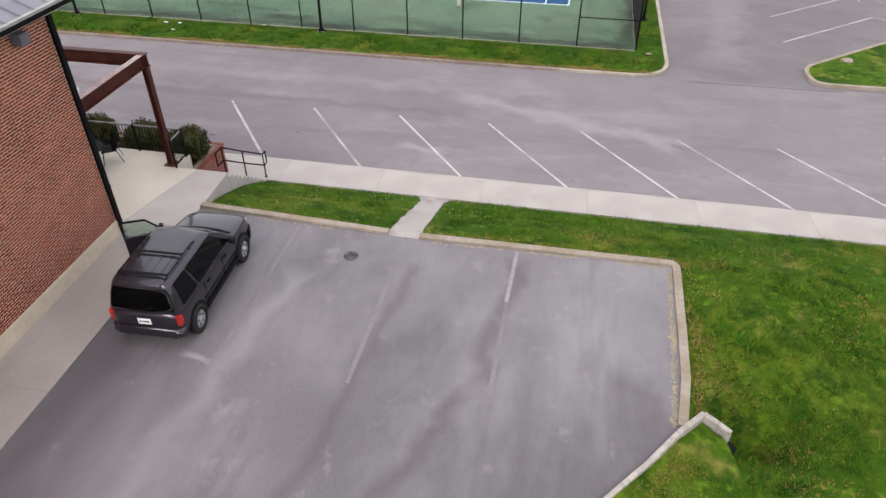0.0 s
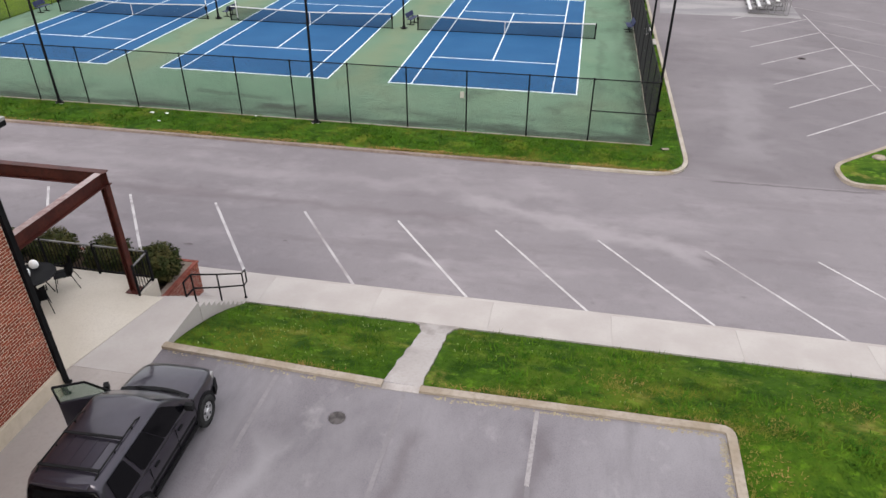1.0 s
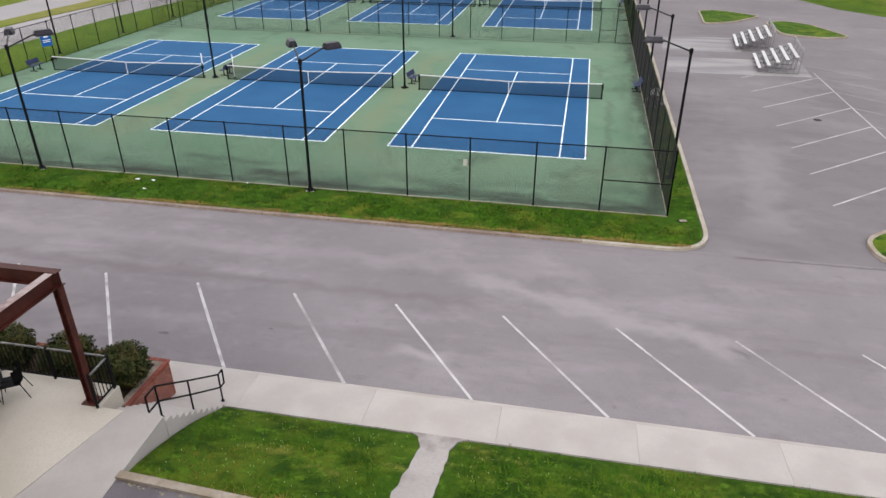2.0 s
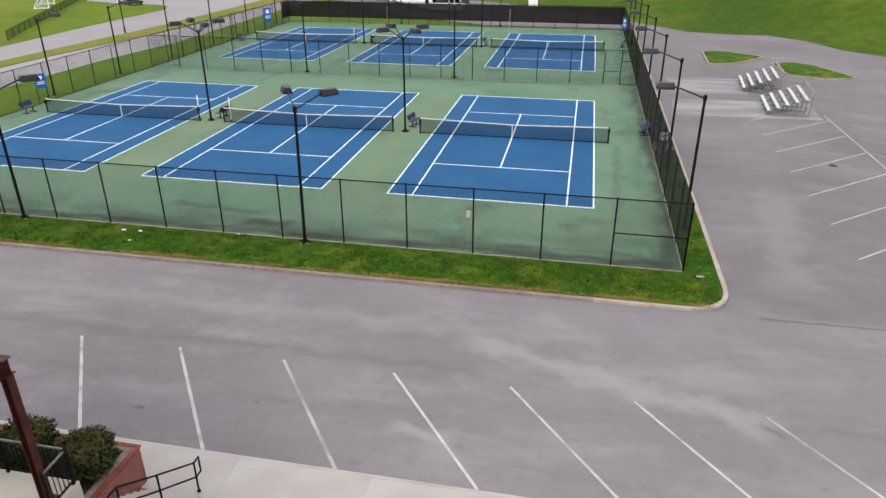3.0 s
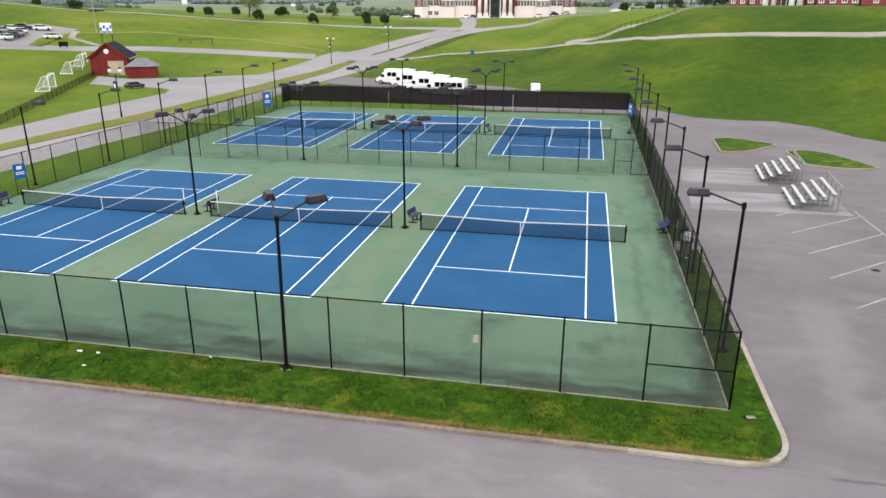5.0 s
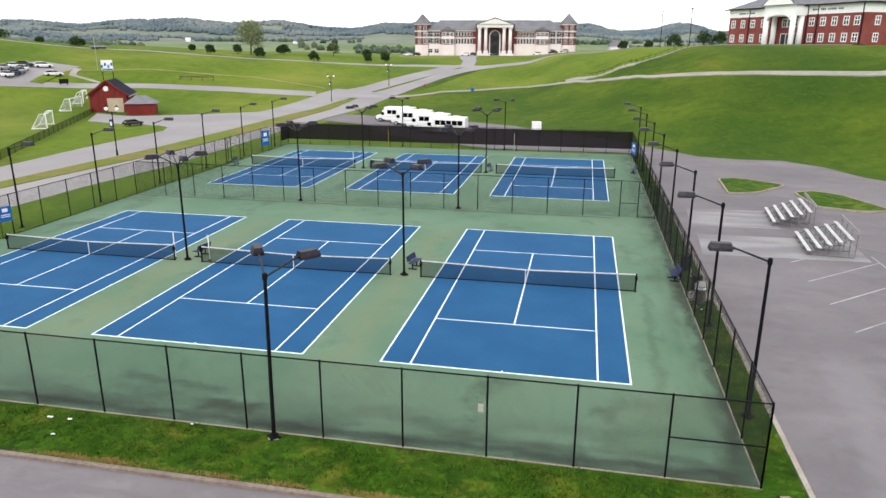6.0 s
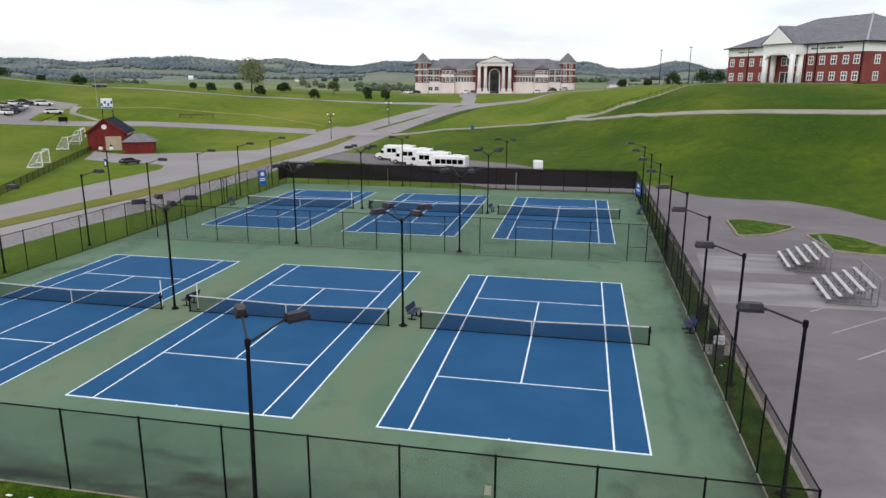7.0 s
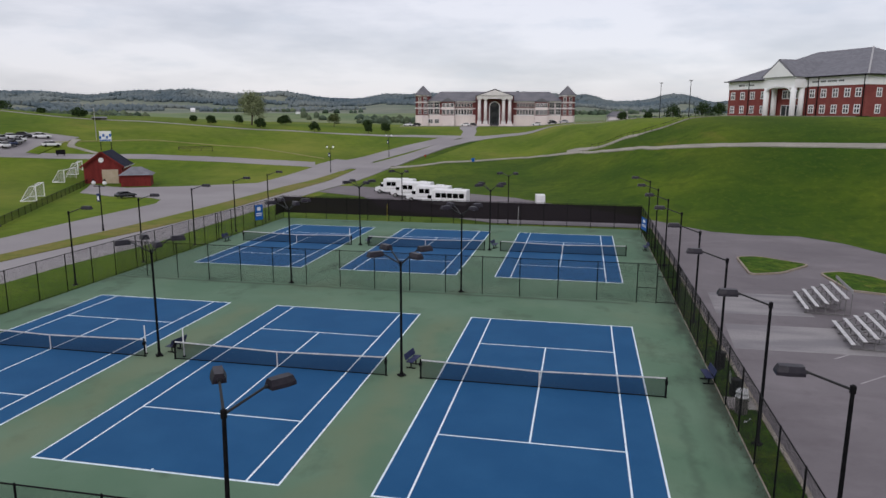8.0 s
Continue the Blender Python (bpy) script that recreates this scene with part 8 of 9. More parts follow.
part("base_wall", b, PALE_STONE, hall, "pale stone ground storey")
b = bmesh.new()
box(b, -30.2, 30.2, 0.1, 26, 4.7, 11.0)
part("brick_wall", b, HAZED_BRICK, hall, "maroon brick upper storeys, dulled by haze in the colour")
for z0, z1, out in ((4.7, 5.0, 0.15), (7.6, 8.0, 0.15), (10.6, 11.3, 0.5)):
    b = bmesh.new()
    box(b, -30.3, 30.3, -out, 0.1, z0, z1)
    part("string_course", b, CREAM, hall)
b = bmesh.new()
hip(b, -31.5, 31.5, -1, 27, 11.2, 15.9, 5.5)
part("roof", b, HALL_ROOF, hall, "grey hipped roof")
for sx in (-1, 1):
    for k in range(11):
        xx = sx * (10.5 + 1.35 * k) + (0.35 if sx > 0 else -0.35)
        if abs(xx) < 23.8:
            window(hall, None, xx, 5.2, 0.8, 2.2, 0.1, 0.2, bars=0)
            window(hall, None, xx, 8.6, 0.75, 1.5, 0.1, 0.15, bars=0)
    # gabled bay
    xb = sx * 21.5
    b = bmesh.new()
    box(b, xb - 3.0, xb + 3.0, -1.2, 0.1, 0, 10.9)
    bay = part("bay_wall", b, HAZED_BRICK, hall)
    b = bmesh.new()
    box(b, xb - 3.05, xb + 3.05, -1.3, -1.2, 0, 4.7)
    box(b, xb - 3.05, xb + 3.05, -1.32, -1.2, 7.4, 8.3)
    part("bay_stone", b, PALE_STONE, hall)
    for dx in (-1.9, 0, 1.9):
        window(hall, None, xb + dx, 5.2, 1.3, 2.0, -1.2, 0.2, bars=1)
        window(hall, None, xb + dx, 8.5, 1.3, 1.6, -1.2, 0.2, bars=1)
    b = bmesh.new()
    gable(b, xb - 3.6, xb + 3.6, -1.7, 8, 10.9, 12.7)
    part("bay_roof", b, HALL_ROOF, hall)
    # deep dark windows between bay and tower
    for dx in (-1.7, 1.2):
        for z in (5.3, 8.3):
            window(hall, None, sx * 28.0 + dx, z, 2.2, 2.3, 0.1, 0.2, bars=1)
        if dx < 0 or sx < 0:
            window(hall, None, sx * 28.0 + dx, 1.2, 1.9, 1.6, 0.0, 0.2, bars=1)
    # corner tower
    xt = sx * 33.4
    b = bmesh.new()
    tube(b, (xt, 2.6, -1), (xt, 2.6, 4.7), 3.7, 8)
    part("tower_base", b, PALE_STONE, hall)
    b = bmesh.new()
    tube(b, (xt, 2.6, 4.7), (xt, 2.6, 14.0), 3.6, 8)
    part("tower_wall", b, HAZED_BRICK, hall)
    for z0 in (7.7, 10.4, 13.4):
        b = bmesh.new()
        tube(b, (xt, 2.6, z0), (xt, 2.6, z0 + 0.5), 3.75 if z0 < 13 else 4.0, 8)
        part("tower_band", b, CREAM, hall)
    b = bmesh.new()
    tube(b, (xt, 2.6, 13.9), (xt, 2.6, 18.3), 4.4, 8, 0.1)
    part("tower_roof", b, HALL_ROOF, hall, "grey pointed tower roof")
    for z, h in ((5.3, 2.0), (8.5, 1.5), (11.2, 1.7)):
        for ang in (-112.5, -67.5):
            m_ = Matrix.Translation((xt, 2.6, 0)) @ pose(0, 0, 0, 0, 0, ang + 90)
            window(hall, m_, 0, z, 1.2, h, -3.34, 0.15, bars=1)
# portico
b = bmesh.new()
box(b, -8.8, 8.8, -0.6, 0.2, 0, 13.4)
part("portico_wall", b, HAZED_BRICK, hall)
b = bmesh.new()
box(b, -8.6, 8.6, -5.6, 0.0, 0, 0.9)
part("portico_floor", b, PALE_STONE, hall)
for xx in (-6.9, -4.1, 4.1, 6.9):
    b = bmesh.new()
    tube(b, (xx, -4.6, 0.9), (xx, -4.6, 12.0), 0.8, 18, 0.68)
    col = part("column", b, CREAM, hall, "tall cream column", True)
    b = bmesh.new()
    box(b, xx - 1.0, xx + 1.0, -5.6, -3.6, 0.9, 2.2, 0.08)
    part("plinth", b, CREAM, col)
    b = bmesh.new()
    box(b, xx - 0.95, xx + 0.95, -5.55, -3.65, 11.7, 12.2, 0.05)
    part("capital", b, CREAM, col)
b = bmesh.new()
box(b, -8.2, 8.2, -5.7, 0.2, 12.2, 13.5)
part("entablature", b, CREAM, hall)
b = bmesh.new()
gable(b, -8.8, 8.8, -6.0, 14, 13.5, 16.6)
part("portico_roof", b, SLATE, hall, "dark slate gabled portico roof")
b = bmesh.new()
gable(b, -7.7, 7.7, -6.15, -6.0, 13.6, 16.1)
part("pediment", b, CREAM, hall, "cream pediment")
b = bmesh.new()
box(b, -2.1, 2.1, -0.75, -0.6, 0.9, 8.6)
tube(b, (0, -0.75, 8.6), (0, -0.6, 8.6), 2.1, 24)
glass = part("entrance_glass", b, PANE, hall, "tall dark arched entrance glazing")
b = bmesh.new()
for xx in (-0.7, 0.7):
    box(b, xx - 0.08, xx + 0.08, -0.85, -0.75, 0.9, 8.6)
for z in (3.6, 6.2, 8.5):
    box(b, -2.1, 2.1, -0.85, -0.75, z, z + 0.16)
part("glazing_bars", b, TRIM, glass)
b = bmesh.new()
for sx in (-1, 1):
    box(b, min(sx * 2.1, sx * 2.6), max(sx * 2.1, sx * 2.6), -0.9, -0.6, 0.9, 8.6)
prev = None
for k in range(13):
    p = (-2.35 * math.cos(math.pi * k / 12), -0.75, 8.6 + 2.35 * math.sin(math.pi * k / 12))
    if prev:
        beam(b, prev, p, 0.3, 0.5)
    prev = p
part("entrance_arch", b, CREAM, hall, "cream arch round the entrance")
for xx in (-1.4, 0, 1.4):
    b = bmesh.new()
    box(b, xx - 0.6, xx + 0.6, -0.9, -0.76, 0.9, 3.3, 0.03)
    part("entrance_door", b, PANE, hall)

# ---- brick academy on the hill ----
CLEAN_WHITE = surface("clean_white_stucco", (0.88, 0.88, 0.88, 1), (0.84, 0.84, 0.84, 1), 0.4, rough=0.6)
AL = Vector((47.9, 194.5))
AR = Vector((70.2, 155.5))
u_ = (AR - AL).normalized()
yaw_a = math.degrees(math.atan2(u_.y, u_.x))
AZ = 13.95
LA = (AR - AL).length
academy = thing("brick_academy", pose(AL.x, AL.y, AZ, 0, 0, yaw_a), "two-storey red brick academy with a white frieze and gabled portico", "academy building")
D = 34.0
b = bmesh.new()
box(b, 0, LA, 0, D, -2.5, 7.2)
part("wall", b, surface("academy_brick", (0.21, 0.060, 0.054, 1), (0.25, 0.076, 0.066, 1), 0.3, (0.14, 0.036, 0.034, 1), 3.0, 0.9), academy)
b = bmesh.new()
box(b, -0.15, LA + 0.15, -0.15, D + 0.15, 7.2, 9.4)
frieze = part("frieze", b, CLEAN_WHITE, academy, "white frieze band")
b = bmesh.new()
for k in range(18):
    if k not in (4, 8, 14):
        box(b, LA * 0.66 + 0.52 * k, LA * 0.66 + 0.52 * k + 0.36, -0.19, -0.15, 8.1, 8.5)
for k in range(12):
    if k not in (5, 7):
        box(b, 4.0 + 0.5 * k, 4.34 + 0.5 * k, -0.19, -0.15, 8.05, 8.4)
part("lettering", b, TRIM, frieze, "plain dark bars")
b = bmesh.new()
hip(b, -1.0, LA + 1.0, -1.0, D + 1.0, 9.4, 17.2, 15)
part("roof", b, GREY_ROOF, academy, "grey hipped shingle roof")
b = bmesh.new()
beam(b, (LA + 1.0, -1.0, 9.5), (LA - 14.0, D / 2, 17.3), 0.4, 0.2)
part("hip_cap", b, ALU, academy, "pale hip flashing")
b = bmesh.new()
box(b, -1.1, LA + 1.1, -1.12, -0.98, 9.25, 9.55)
box(b, LA + 0.98, LA + 1.12, -1.1, D + 1.1, 9.25, 9.55)
part("gutter", b, TRIM, academy)
for xx in (1.8, 5.6, 9.4, 13.4, 29.8, 33.2, 36.6, 40.0, 43.0):
    for z in (0.8, 4.6):
        window(academy, None, xx, z, 1.25, 1.7, 0.0, 0.2, bars=1, trim=WHITE, bar=0.1)
ms = Matrix.Translation((LA, 0, 0)) @ pose(0, 0, 0, 0, 0, 90)
for xx in (4, 9, 14, 19, 24, 29):
    for z in (0.8, 4.6):
        window(academy, ms, xx, z, 1.25, 1.7, 0.0, 0.2, bars=1, trim=WHITE, bar=0.1)
for xx in (8.0, 16.4, 28.4, 31.5, LA - 0.5):
    b = bmesh.new()
    box(b, xx - 0.1, xx + 0.1, -0.24, -0.05, -1, 9.3)
    part("downspout", b, TRIM, academy)
x0, x1 = 17.6, 28.0
b = bmesh.new()
box(b, x0, x1, -4.0, -0.15, 7.0, 9.6)
part("portico_head", b, CLEAN_WHITE, academy, "white portico head")
b = bmesh.new()
n = 14
prev = None
for k in range(n + 1):
    t = math.pi * k / n
    p = ((x0 + x1) / 2 - (x1 - x0 - 2.4) / 2 * math.cos(t), -3.98, 6.0 + 1.4 * math.sin(t))
    if prev:
        beam(b, prev, p, 0.4, 0.35)
    prev = p
part("arch", b, WHITE, academy)
for xx in (x0 + 0.7, x1 - 0.7):
    for yy in (-3.5, -0.9):
        b = bmesh.new()
        tube(b, (xx, yy, -1.0), (xx, yy, 7.1), 0.68, 18)
        part("column", b, CLEAN_WHITE, academy, "stout white column", True)
b = bmesh.new()
gable(b, x0 - 0.7, x1 + 0.7, -4.6, 14, 9.6, 14.2)
part("portico_roof", b, GREY_ROOF, academy, "grey gabled portico roof")
b = bmesh.new()
gable(b, x0 + 0.1, x1 - 0.1, -4.75, -4.6, 9.7, 13.6)
part("pediment", b, CLEAN_WHITE, academy, "white pediment")
for xx, w in ((21.0, 1.6), (22.8, 1.6), (24.6, 1.6)):
    window(academy, None, xx, -0.3, w, 2.9, 0.0, 0.15, bars=0, trim=WHITE)
    window(academy, None, xx, 4.5, 1.3, 1.8, 0.0, 0.2, bars=1, trim=WHITE)
for x, y, h in ((33, 235, 12.0), (40.2, 216, 11.5)):
    ob = thing("tall_light_pole", pose(x, y, ground_z(x, y)), "tall thin light pole beside the academy", "light pole", "tall light poles")
    b = bmesh.new()
    tube(b, (0, 0, -0.3), (0, 0, h), 0.14, 8, 0.09)
    part("shaft", b, TRIM, ob)
    b = bmesh.new()
    box(b, -0.5, 0.5, -0.15, 0.15, h, h + 0.2, 0.03)
    part("lamp_head", b, TRIM, ob)
HX2, HY2 = 22.0, 300.0
cot = thing("small_white_building", pose(HX2, HY2, ground_z(HX2, HY2) - 1.3, 0, 0, 10), "small white building with a grey roof beyond the hill", "house")
b = bmesh.new()
box(b, -4, 4, 0, 6, -0.5, 2.8)
part("wall", b, CREAM, cot)
b = bmesh.new()
hip(b, -4.6, 4.6, -0.6, 6.6, 2.7, 5.0, 2.5)
part("roof", b, HALL_ROOF, cot)


# ---- trees ----
BARK = surface("grey_brown_bark", (0.10, 0.08, 0.06, 1), (0.06, 0.05, 0.04, 1), 3.0, rough=0.95, bump=0.4)
LEAF_DARK = surface("dark_tree_leaves", (0.028, 0.052, 0.018, 1), (0.045, 0.075, 0.022, 1), 0.8, (0.018, 0.03, 0.012, 1), 6, 0.9, spec=0.15)
LEAF_THIN = surface("thin_new_leaves", (0.235, 0.265, 0.150, 1), (0.195, 0.225, 0.120, 1), 0.5, (0.15, 0.165, 0.09, 1), 4, 0.9, spec=0.1)
LEAF_PALE = surface("pale_spring_leaves", (0.10, 0.12, 0.045, 1), (0.075, 0.095, 0.035, 1), 0.6, (0.05, 0.06, 0.028, 1), 5, 0.9, spec=0.15)


def tree(x, y, h, spread_, leaf, label, seed, trunk=0.28, leaves=900, size=0.28):
    random.seed(seed)
    ob = thing("tree", pose(x, y, ground_z(x, y)), label, "tree", "campus trees")
    b = bmesh.new()
    top = h * 0.55
    r0 = 0.02 * h + 0.05
    tube(b, (0, 0, -0.3), (0.02 * h, 0.01 * h, top * 0.6), r0, 8, r0 * 0.7)
    tube(b, (0.02 * h, 0.01 * h, top * 0.6), (0, 0, h * 0.85), r0 * 0.7, 8, r0 * 0.2)
    tips = [Vector((0, 0, h * 0.8))]
    for i in range(9):
        t = 2.4 * i + random.uniform(-0.4, 0.4)
        z = h * (trunk + 0.45 * i / 9)
        reach = spread_ * random.uniform(0.55, 0.95) * (1 - 0.4 * i / 9)
        tip = Vector((math.cos(t) * reach, math.sin(t) * reach, z + h * random.uniform(0.1, 0.22)))
        tube(b, (0, 0, z), tip, r0 * 0.35, 5, r0 * 0.1)
        tips.append(tip)
    part("trunk", b, BARK, ob)
    vs, fs = [], []
    for i in range(leaves):
        tip = random.choice(tips)
        o_ = Vector([max(-1.6, min(1.6, random.gauss(0, f))) for f in (1, 1, 0.85)]) * spread_ * 0.27
        c = tip + o_
        c.z = max(c.z, h * trunk * 0.9)
        c.z = min(c.z, h * (1.0 - 0.12 * (c.x * c.x + c.y * c.y) / spread_ ** 2))
        d1 = Vector((random.gauss(0, 1), random.gauss(0, 1), random.gauss(0, 1))).normalized() * size * random.uniform(0.6, 1.3)
        d2 = d1.cross(Vector((random.gauss(0, 1), random.gauss(0, 1), random.gauss(0, 1)))).normalized() * size * 0.6
        n = len(vs)
        vs += [tuple(c - d1), tuple(c + d2), tuple(c + d1), tuple(c - d2)]
        fs.append((n, n + 1, n + 2, n + 3))
    m_ = bpy.data.meshes.new("crown")
    m_.from_pydata(vs, [], fs)
    m_.materials.append(leaf)
    o = new("crown", m_)
    o.parent = ob
    return ob


YOUNG = "young dark green tree on the grass beside the road"
for i, (x, y, h, s) in enumerate(((-117, 195.5, 4.6, 2.0), (-116, 213, 4.4, 2.2), (-102, 201.5, 4.8, 2.1), (-101.5, 221, 5.2, 2.4), (-82.7, 202.5, 5.0, 2.2), (-68, 216.5, 4.4, 1.5), (-64, 224.5, 4.8, 2.2), (-176, 207, 2.6, 2.6),
                               (20.4, 240, 4.2, 2.4), (28.9, 234, 3.0, 1.9), (-127.4, 201.8, 2.8, 1.6), (-75, 238, 4.4, 2.4), (-108, 232, 4.0, 2.2))):
    tree(x, y, h * 0.74, s * 0.72, LEAF_DARK, YOUNG, 20 + i, 0.18)
tree(-86.5, 232, 5.0, 2.2, LEAF_PALE, "small tree in pale spring leaf beside the road", 41)
tree(-110.8, 213, 12.6, 4.9, LEAF_THIN, "tall spreading tree in thin pale spring leaf", 42, 0.22, 4200, 0.30)
for i, (x, y, h, s) in enumerate(((37.6, 236, 5.2, 2.6), (47, 234, 5.6, 2.8), (52.2, 233, 5.4, 2.6))):
    tree(x, y, h * 0.92, s, LEAF_DARK, "dense dark green bush-like tree beside the brick academy", 60 + i, 0.1)

for i, (x, y, h, s) in enumerate(((-178, 173, 2.6, 3.0), (-166, 176, 1.5, 1.2), (-154, 178, 3.0, 2.1))):
    tree(x, y, h, s, LEAF_DARK, "low dark green bush on the crest of the grassy rise", 80 + i, 0.1, 700, 0.3)
shed = thing("low_shed", pose(-144.8, 176, ground_z(-144.8, 176), 0, 0, 50), "low dark shed on the grassy rise", "shed")
b = bmesh.new()
box(b, -2.0, 2.0, -1.0, 1.0, -0.4, 0.6)
part("wall", b, DARK_PLANK, shed)
b = bmesh.new()
gable(b, -1.2, 1.2, -2.2, 2.2, 0.6, 1.0, pose(0, 0, 0, 0, 0, 90))
part("roof", b, GREY_ROOF, shed)

# far woods: many uneven crowns over the valley and the ridges
random.seed(11)
def vary(m, low, high):
    """Each crown a little lighter or darker."""
    nt_ = m.node_tree
    g_, r_, h_ = nt_.nodes.new("ShaderNodeNewGeometry"), nt_.nodes.new("ShaderNodeMapRange"), nt_.nodes.new("ShaderNodeHueSaturation")
    r_.inputs["To Min"].default_value, r_.inputs["To Max"].default_value = low, high
    nt_.links.new(g_.outputs["Random Per Island"], r_.inputs["Value"])
    nt_.links.new(r_.outputs[0], h_.inputs["Value"])
    nt_.links.new(nt_.nodes["Principled BSDF"].inputs["Base Color"].links[0].from_socket, h_.inputs["Color"])
    nt_.links.new(h_.outputs[0], nt_.nodes["Principled BSDF"].inputs["Base Color"])
    return m


# ridge woods: distance haze is mixed into this blue-grey base colour
HAZED_WOOD = vary(surface("far_woods", (0.098, 0.131, 0.152, 1), (0.180, 0.206, 0.200, 1), 0.006, (0.072, 0.102, 0.121, 1), 0.015, 0.95, spec=0.05, fine_amount=0.45), 0.93, 1.07)
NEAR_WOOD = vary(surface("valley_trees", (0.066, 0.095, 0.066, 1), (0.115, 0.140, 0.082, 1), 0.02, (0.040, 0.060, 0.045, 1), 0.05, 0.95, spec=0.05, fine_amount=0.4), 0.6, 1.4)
icos = bmesh.new()
bmesh.ops.create_icosphere(icos, subdivisions=1, radius=1.0)
iv = [v.co.copy() for v in icos.verts]
icf = [[v.index for v in f.verts] for f in icos.faces]
icos.free()


def woods(count, d0, d1, sparse, size, grow, material, label):
    vs, fs = [], []
    made = tries = 0
    while made < count and tries < count * 40:
        tries += 1
        az = random.uniform(-54, 24)
        d = math.sqrt(random.uniform(d0 ** 2, d1 ** 2))
        x, y = HUB[0] + math.sin(radians(az)) * d, HUB[1] + math.cos(radians(az)) * d
        dens = noise.noise((x * 0.0055, y * 0.0055, 5.0)) + 0.55 * noise.noise((x * 0.02, y * 0.02, 2.0))
        if dens < sparse(d):
            continue
        made += 1
        r = random.uniform(*size) + grow * ease((d - 1000) / 500)
        z = ground_z(x, y) + r * 0.5
        n = len(vs)
        s1, s2 = random.uniform(0, 50), random.uniform(0.75, 1.25)
        for v in iv:
            k = r * (1 + 0.45 * noise.noise(v * 1.7 + Vector((s1, 0, 0))))
            vs.append((x + v.x * k, y + v.y * k, z + v.z * k * s2))
        fs += [tuple(n + i for i in f) for f in icf]
    me = bpy.data.meshes.new("far_woods")
    me.from_pydata(vs, [], fs)
    me.materials.append(material)
    me.polygons.foreach_set("use_smooth", [True] * len(me.polygons))
    tagged(new("far_woods", me), label, "woods", "", "stuff")


woods(25000, 1150.0, 2010.0, lambda d: 0.16 if d < 1450 else -0.30, (2.3, 3.9), 0.9, HAZED_WOOD, "woods over the far ridges, with blue haze in their colour")
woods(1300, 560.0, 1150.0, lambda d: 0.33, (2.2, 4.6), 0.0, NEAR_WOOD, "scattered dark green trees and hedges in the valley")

for i, (az, d, w) in enumerate(((-30.9, 1090, 3.2), (-23.0, 980, 2.4))):
    x, y = HUB[0] + math.sin(radians(az)) * d, HUB[1] + math.cos(radians(az)) * d
    ob = thing("distant_farmhouse", pose(x, y, ground_z(x, y), 0, 0, -az + 8 * i), "small white farm building far off in the valley", "farm building", "distant farm buildings")
    b = bmesh.new()
    box(b, -w, w, -4, 4, -2, 3)
    part("wall", b, WHITE, ob)
    b = bmesh.new()
    hip(b, -w - 0.5, w + 0.5, -4.5, 4.5, 3, 5.5, 0.5)
    part("roof", b, HALL_ROOF if i % 2 else WHITE, ob)

# ---- grass blades along the near lawns ----
random.seed(21)
vs, fs = [], []


def tufts(n, x0, x1, y0, y1, zf, keep=None, hmin=0.03, hmax=0.075):
    for _ in range(n):
        x, y = random.uniform(x0, x1), random.uniform(y0, y1)
        if keep and not keep(x, y):
            continue
        z = zf(x, y)
        g = noise.noise((x * 0.7, y * 0.7, 2.0))
        h = random.uniform(hmin, hmax) * (1 + 0.7 * g) * (1 + 1.4 * max(0.0, noise.noise((x * 2.3, y * 2.3, 7.0)) - 0.1))
        for _k in range(3):
            t = random.uniform(0, 6.28)
            dx, dy = math.cos(t), math.sin(t)
            m = len(vs)
            w = random.uniform(0.006, 0.012)
            lean = random.uniform(0.8, 2.2) * h
            vs.extend(((x - dy * w, y + dx * w, z - 0.01), (x + dy * w, y - dx * w, z - 0.01), (x + dx * lean, y + dy * lean, z + h)))
            fs.append((m, m + 1, m + 2))


tufts(15000, 1.5, 30, -26.82, -22.45, ground_z, lambda x, y: not (7.0 < x < 8.15))
tufts(26000, 15.05, 30, -40, -26.5, ground_z)
tufts(16000, -34, 15.9, -9.4, -6.6, verge_z)
tufts(6000, 14.75, 15.95, -6.5, 30, verge_z)
tufts(3500, 13.3, 16.0, -35.5, -32.3, lambda x, y: 2.1 - 0.05 * (x - 13), lambda x, y: (y + 34.2) < (x - 13.2) * 1.2 - 0.2 and x < 15.4)


def clumps(n, x0, x1, y0, y1, zf, keep=None, spread_=0.13, blades=16, high=0.12):
    """Thicker cushions of grass."""
    for _ in range(n):
        x, y = random.uniform(x0, x1), random.uniform(y0, y1)
        if noise.noise((x * 0.45, y * 0.45, 12.0)) + random.uniform(-0.35, 0.35) < 0.0 or (keep and not keep(x, y)):
            continue
        size_ = random.uniform(0.6, 1.6)
        for _k in range(blades):
            px, py = x + random.gauss(0, spread_ * size_), y + random.gauss(0, spread_ * size_)
            if keep and not keep(px, py):
                continue
            t, h = random.uniform(0, 6.28), random.uniform(0.5, 1.1) * high * size_
            dx, dy, w = math.cos(t), math.sin(t), random.uniform(0.012, 0.026)
            z, m = zf(px, py), len(vs)
            vs.extend(((px - dy * w, py + dx * w, z - 0.01), (px + dy * w, py - dx * w, z - 0.01), (px + dx * h * 1.1, py + dy * h * 1.1, z + h)))
            fs.append((m, m + 1, m + 2))


me = bpy.data.meshes.new("grass_blades")
me.from_pydata(vs, [], fs)
me.materials.append(TUFT)
tagged(new("grass_blades", me), "uneven green grass blades over the near lawns", "grass", "", "stuff")

vs, fs = [], []
clumps(2600, 15.2, 28, -38, -26.6, ground_z)
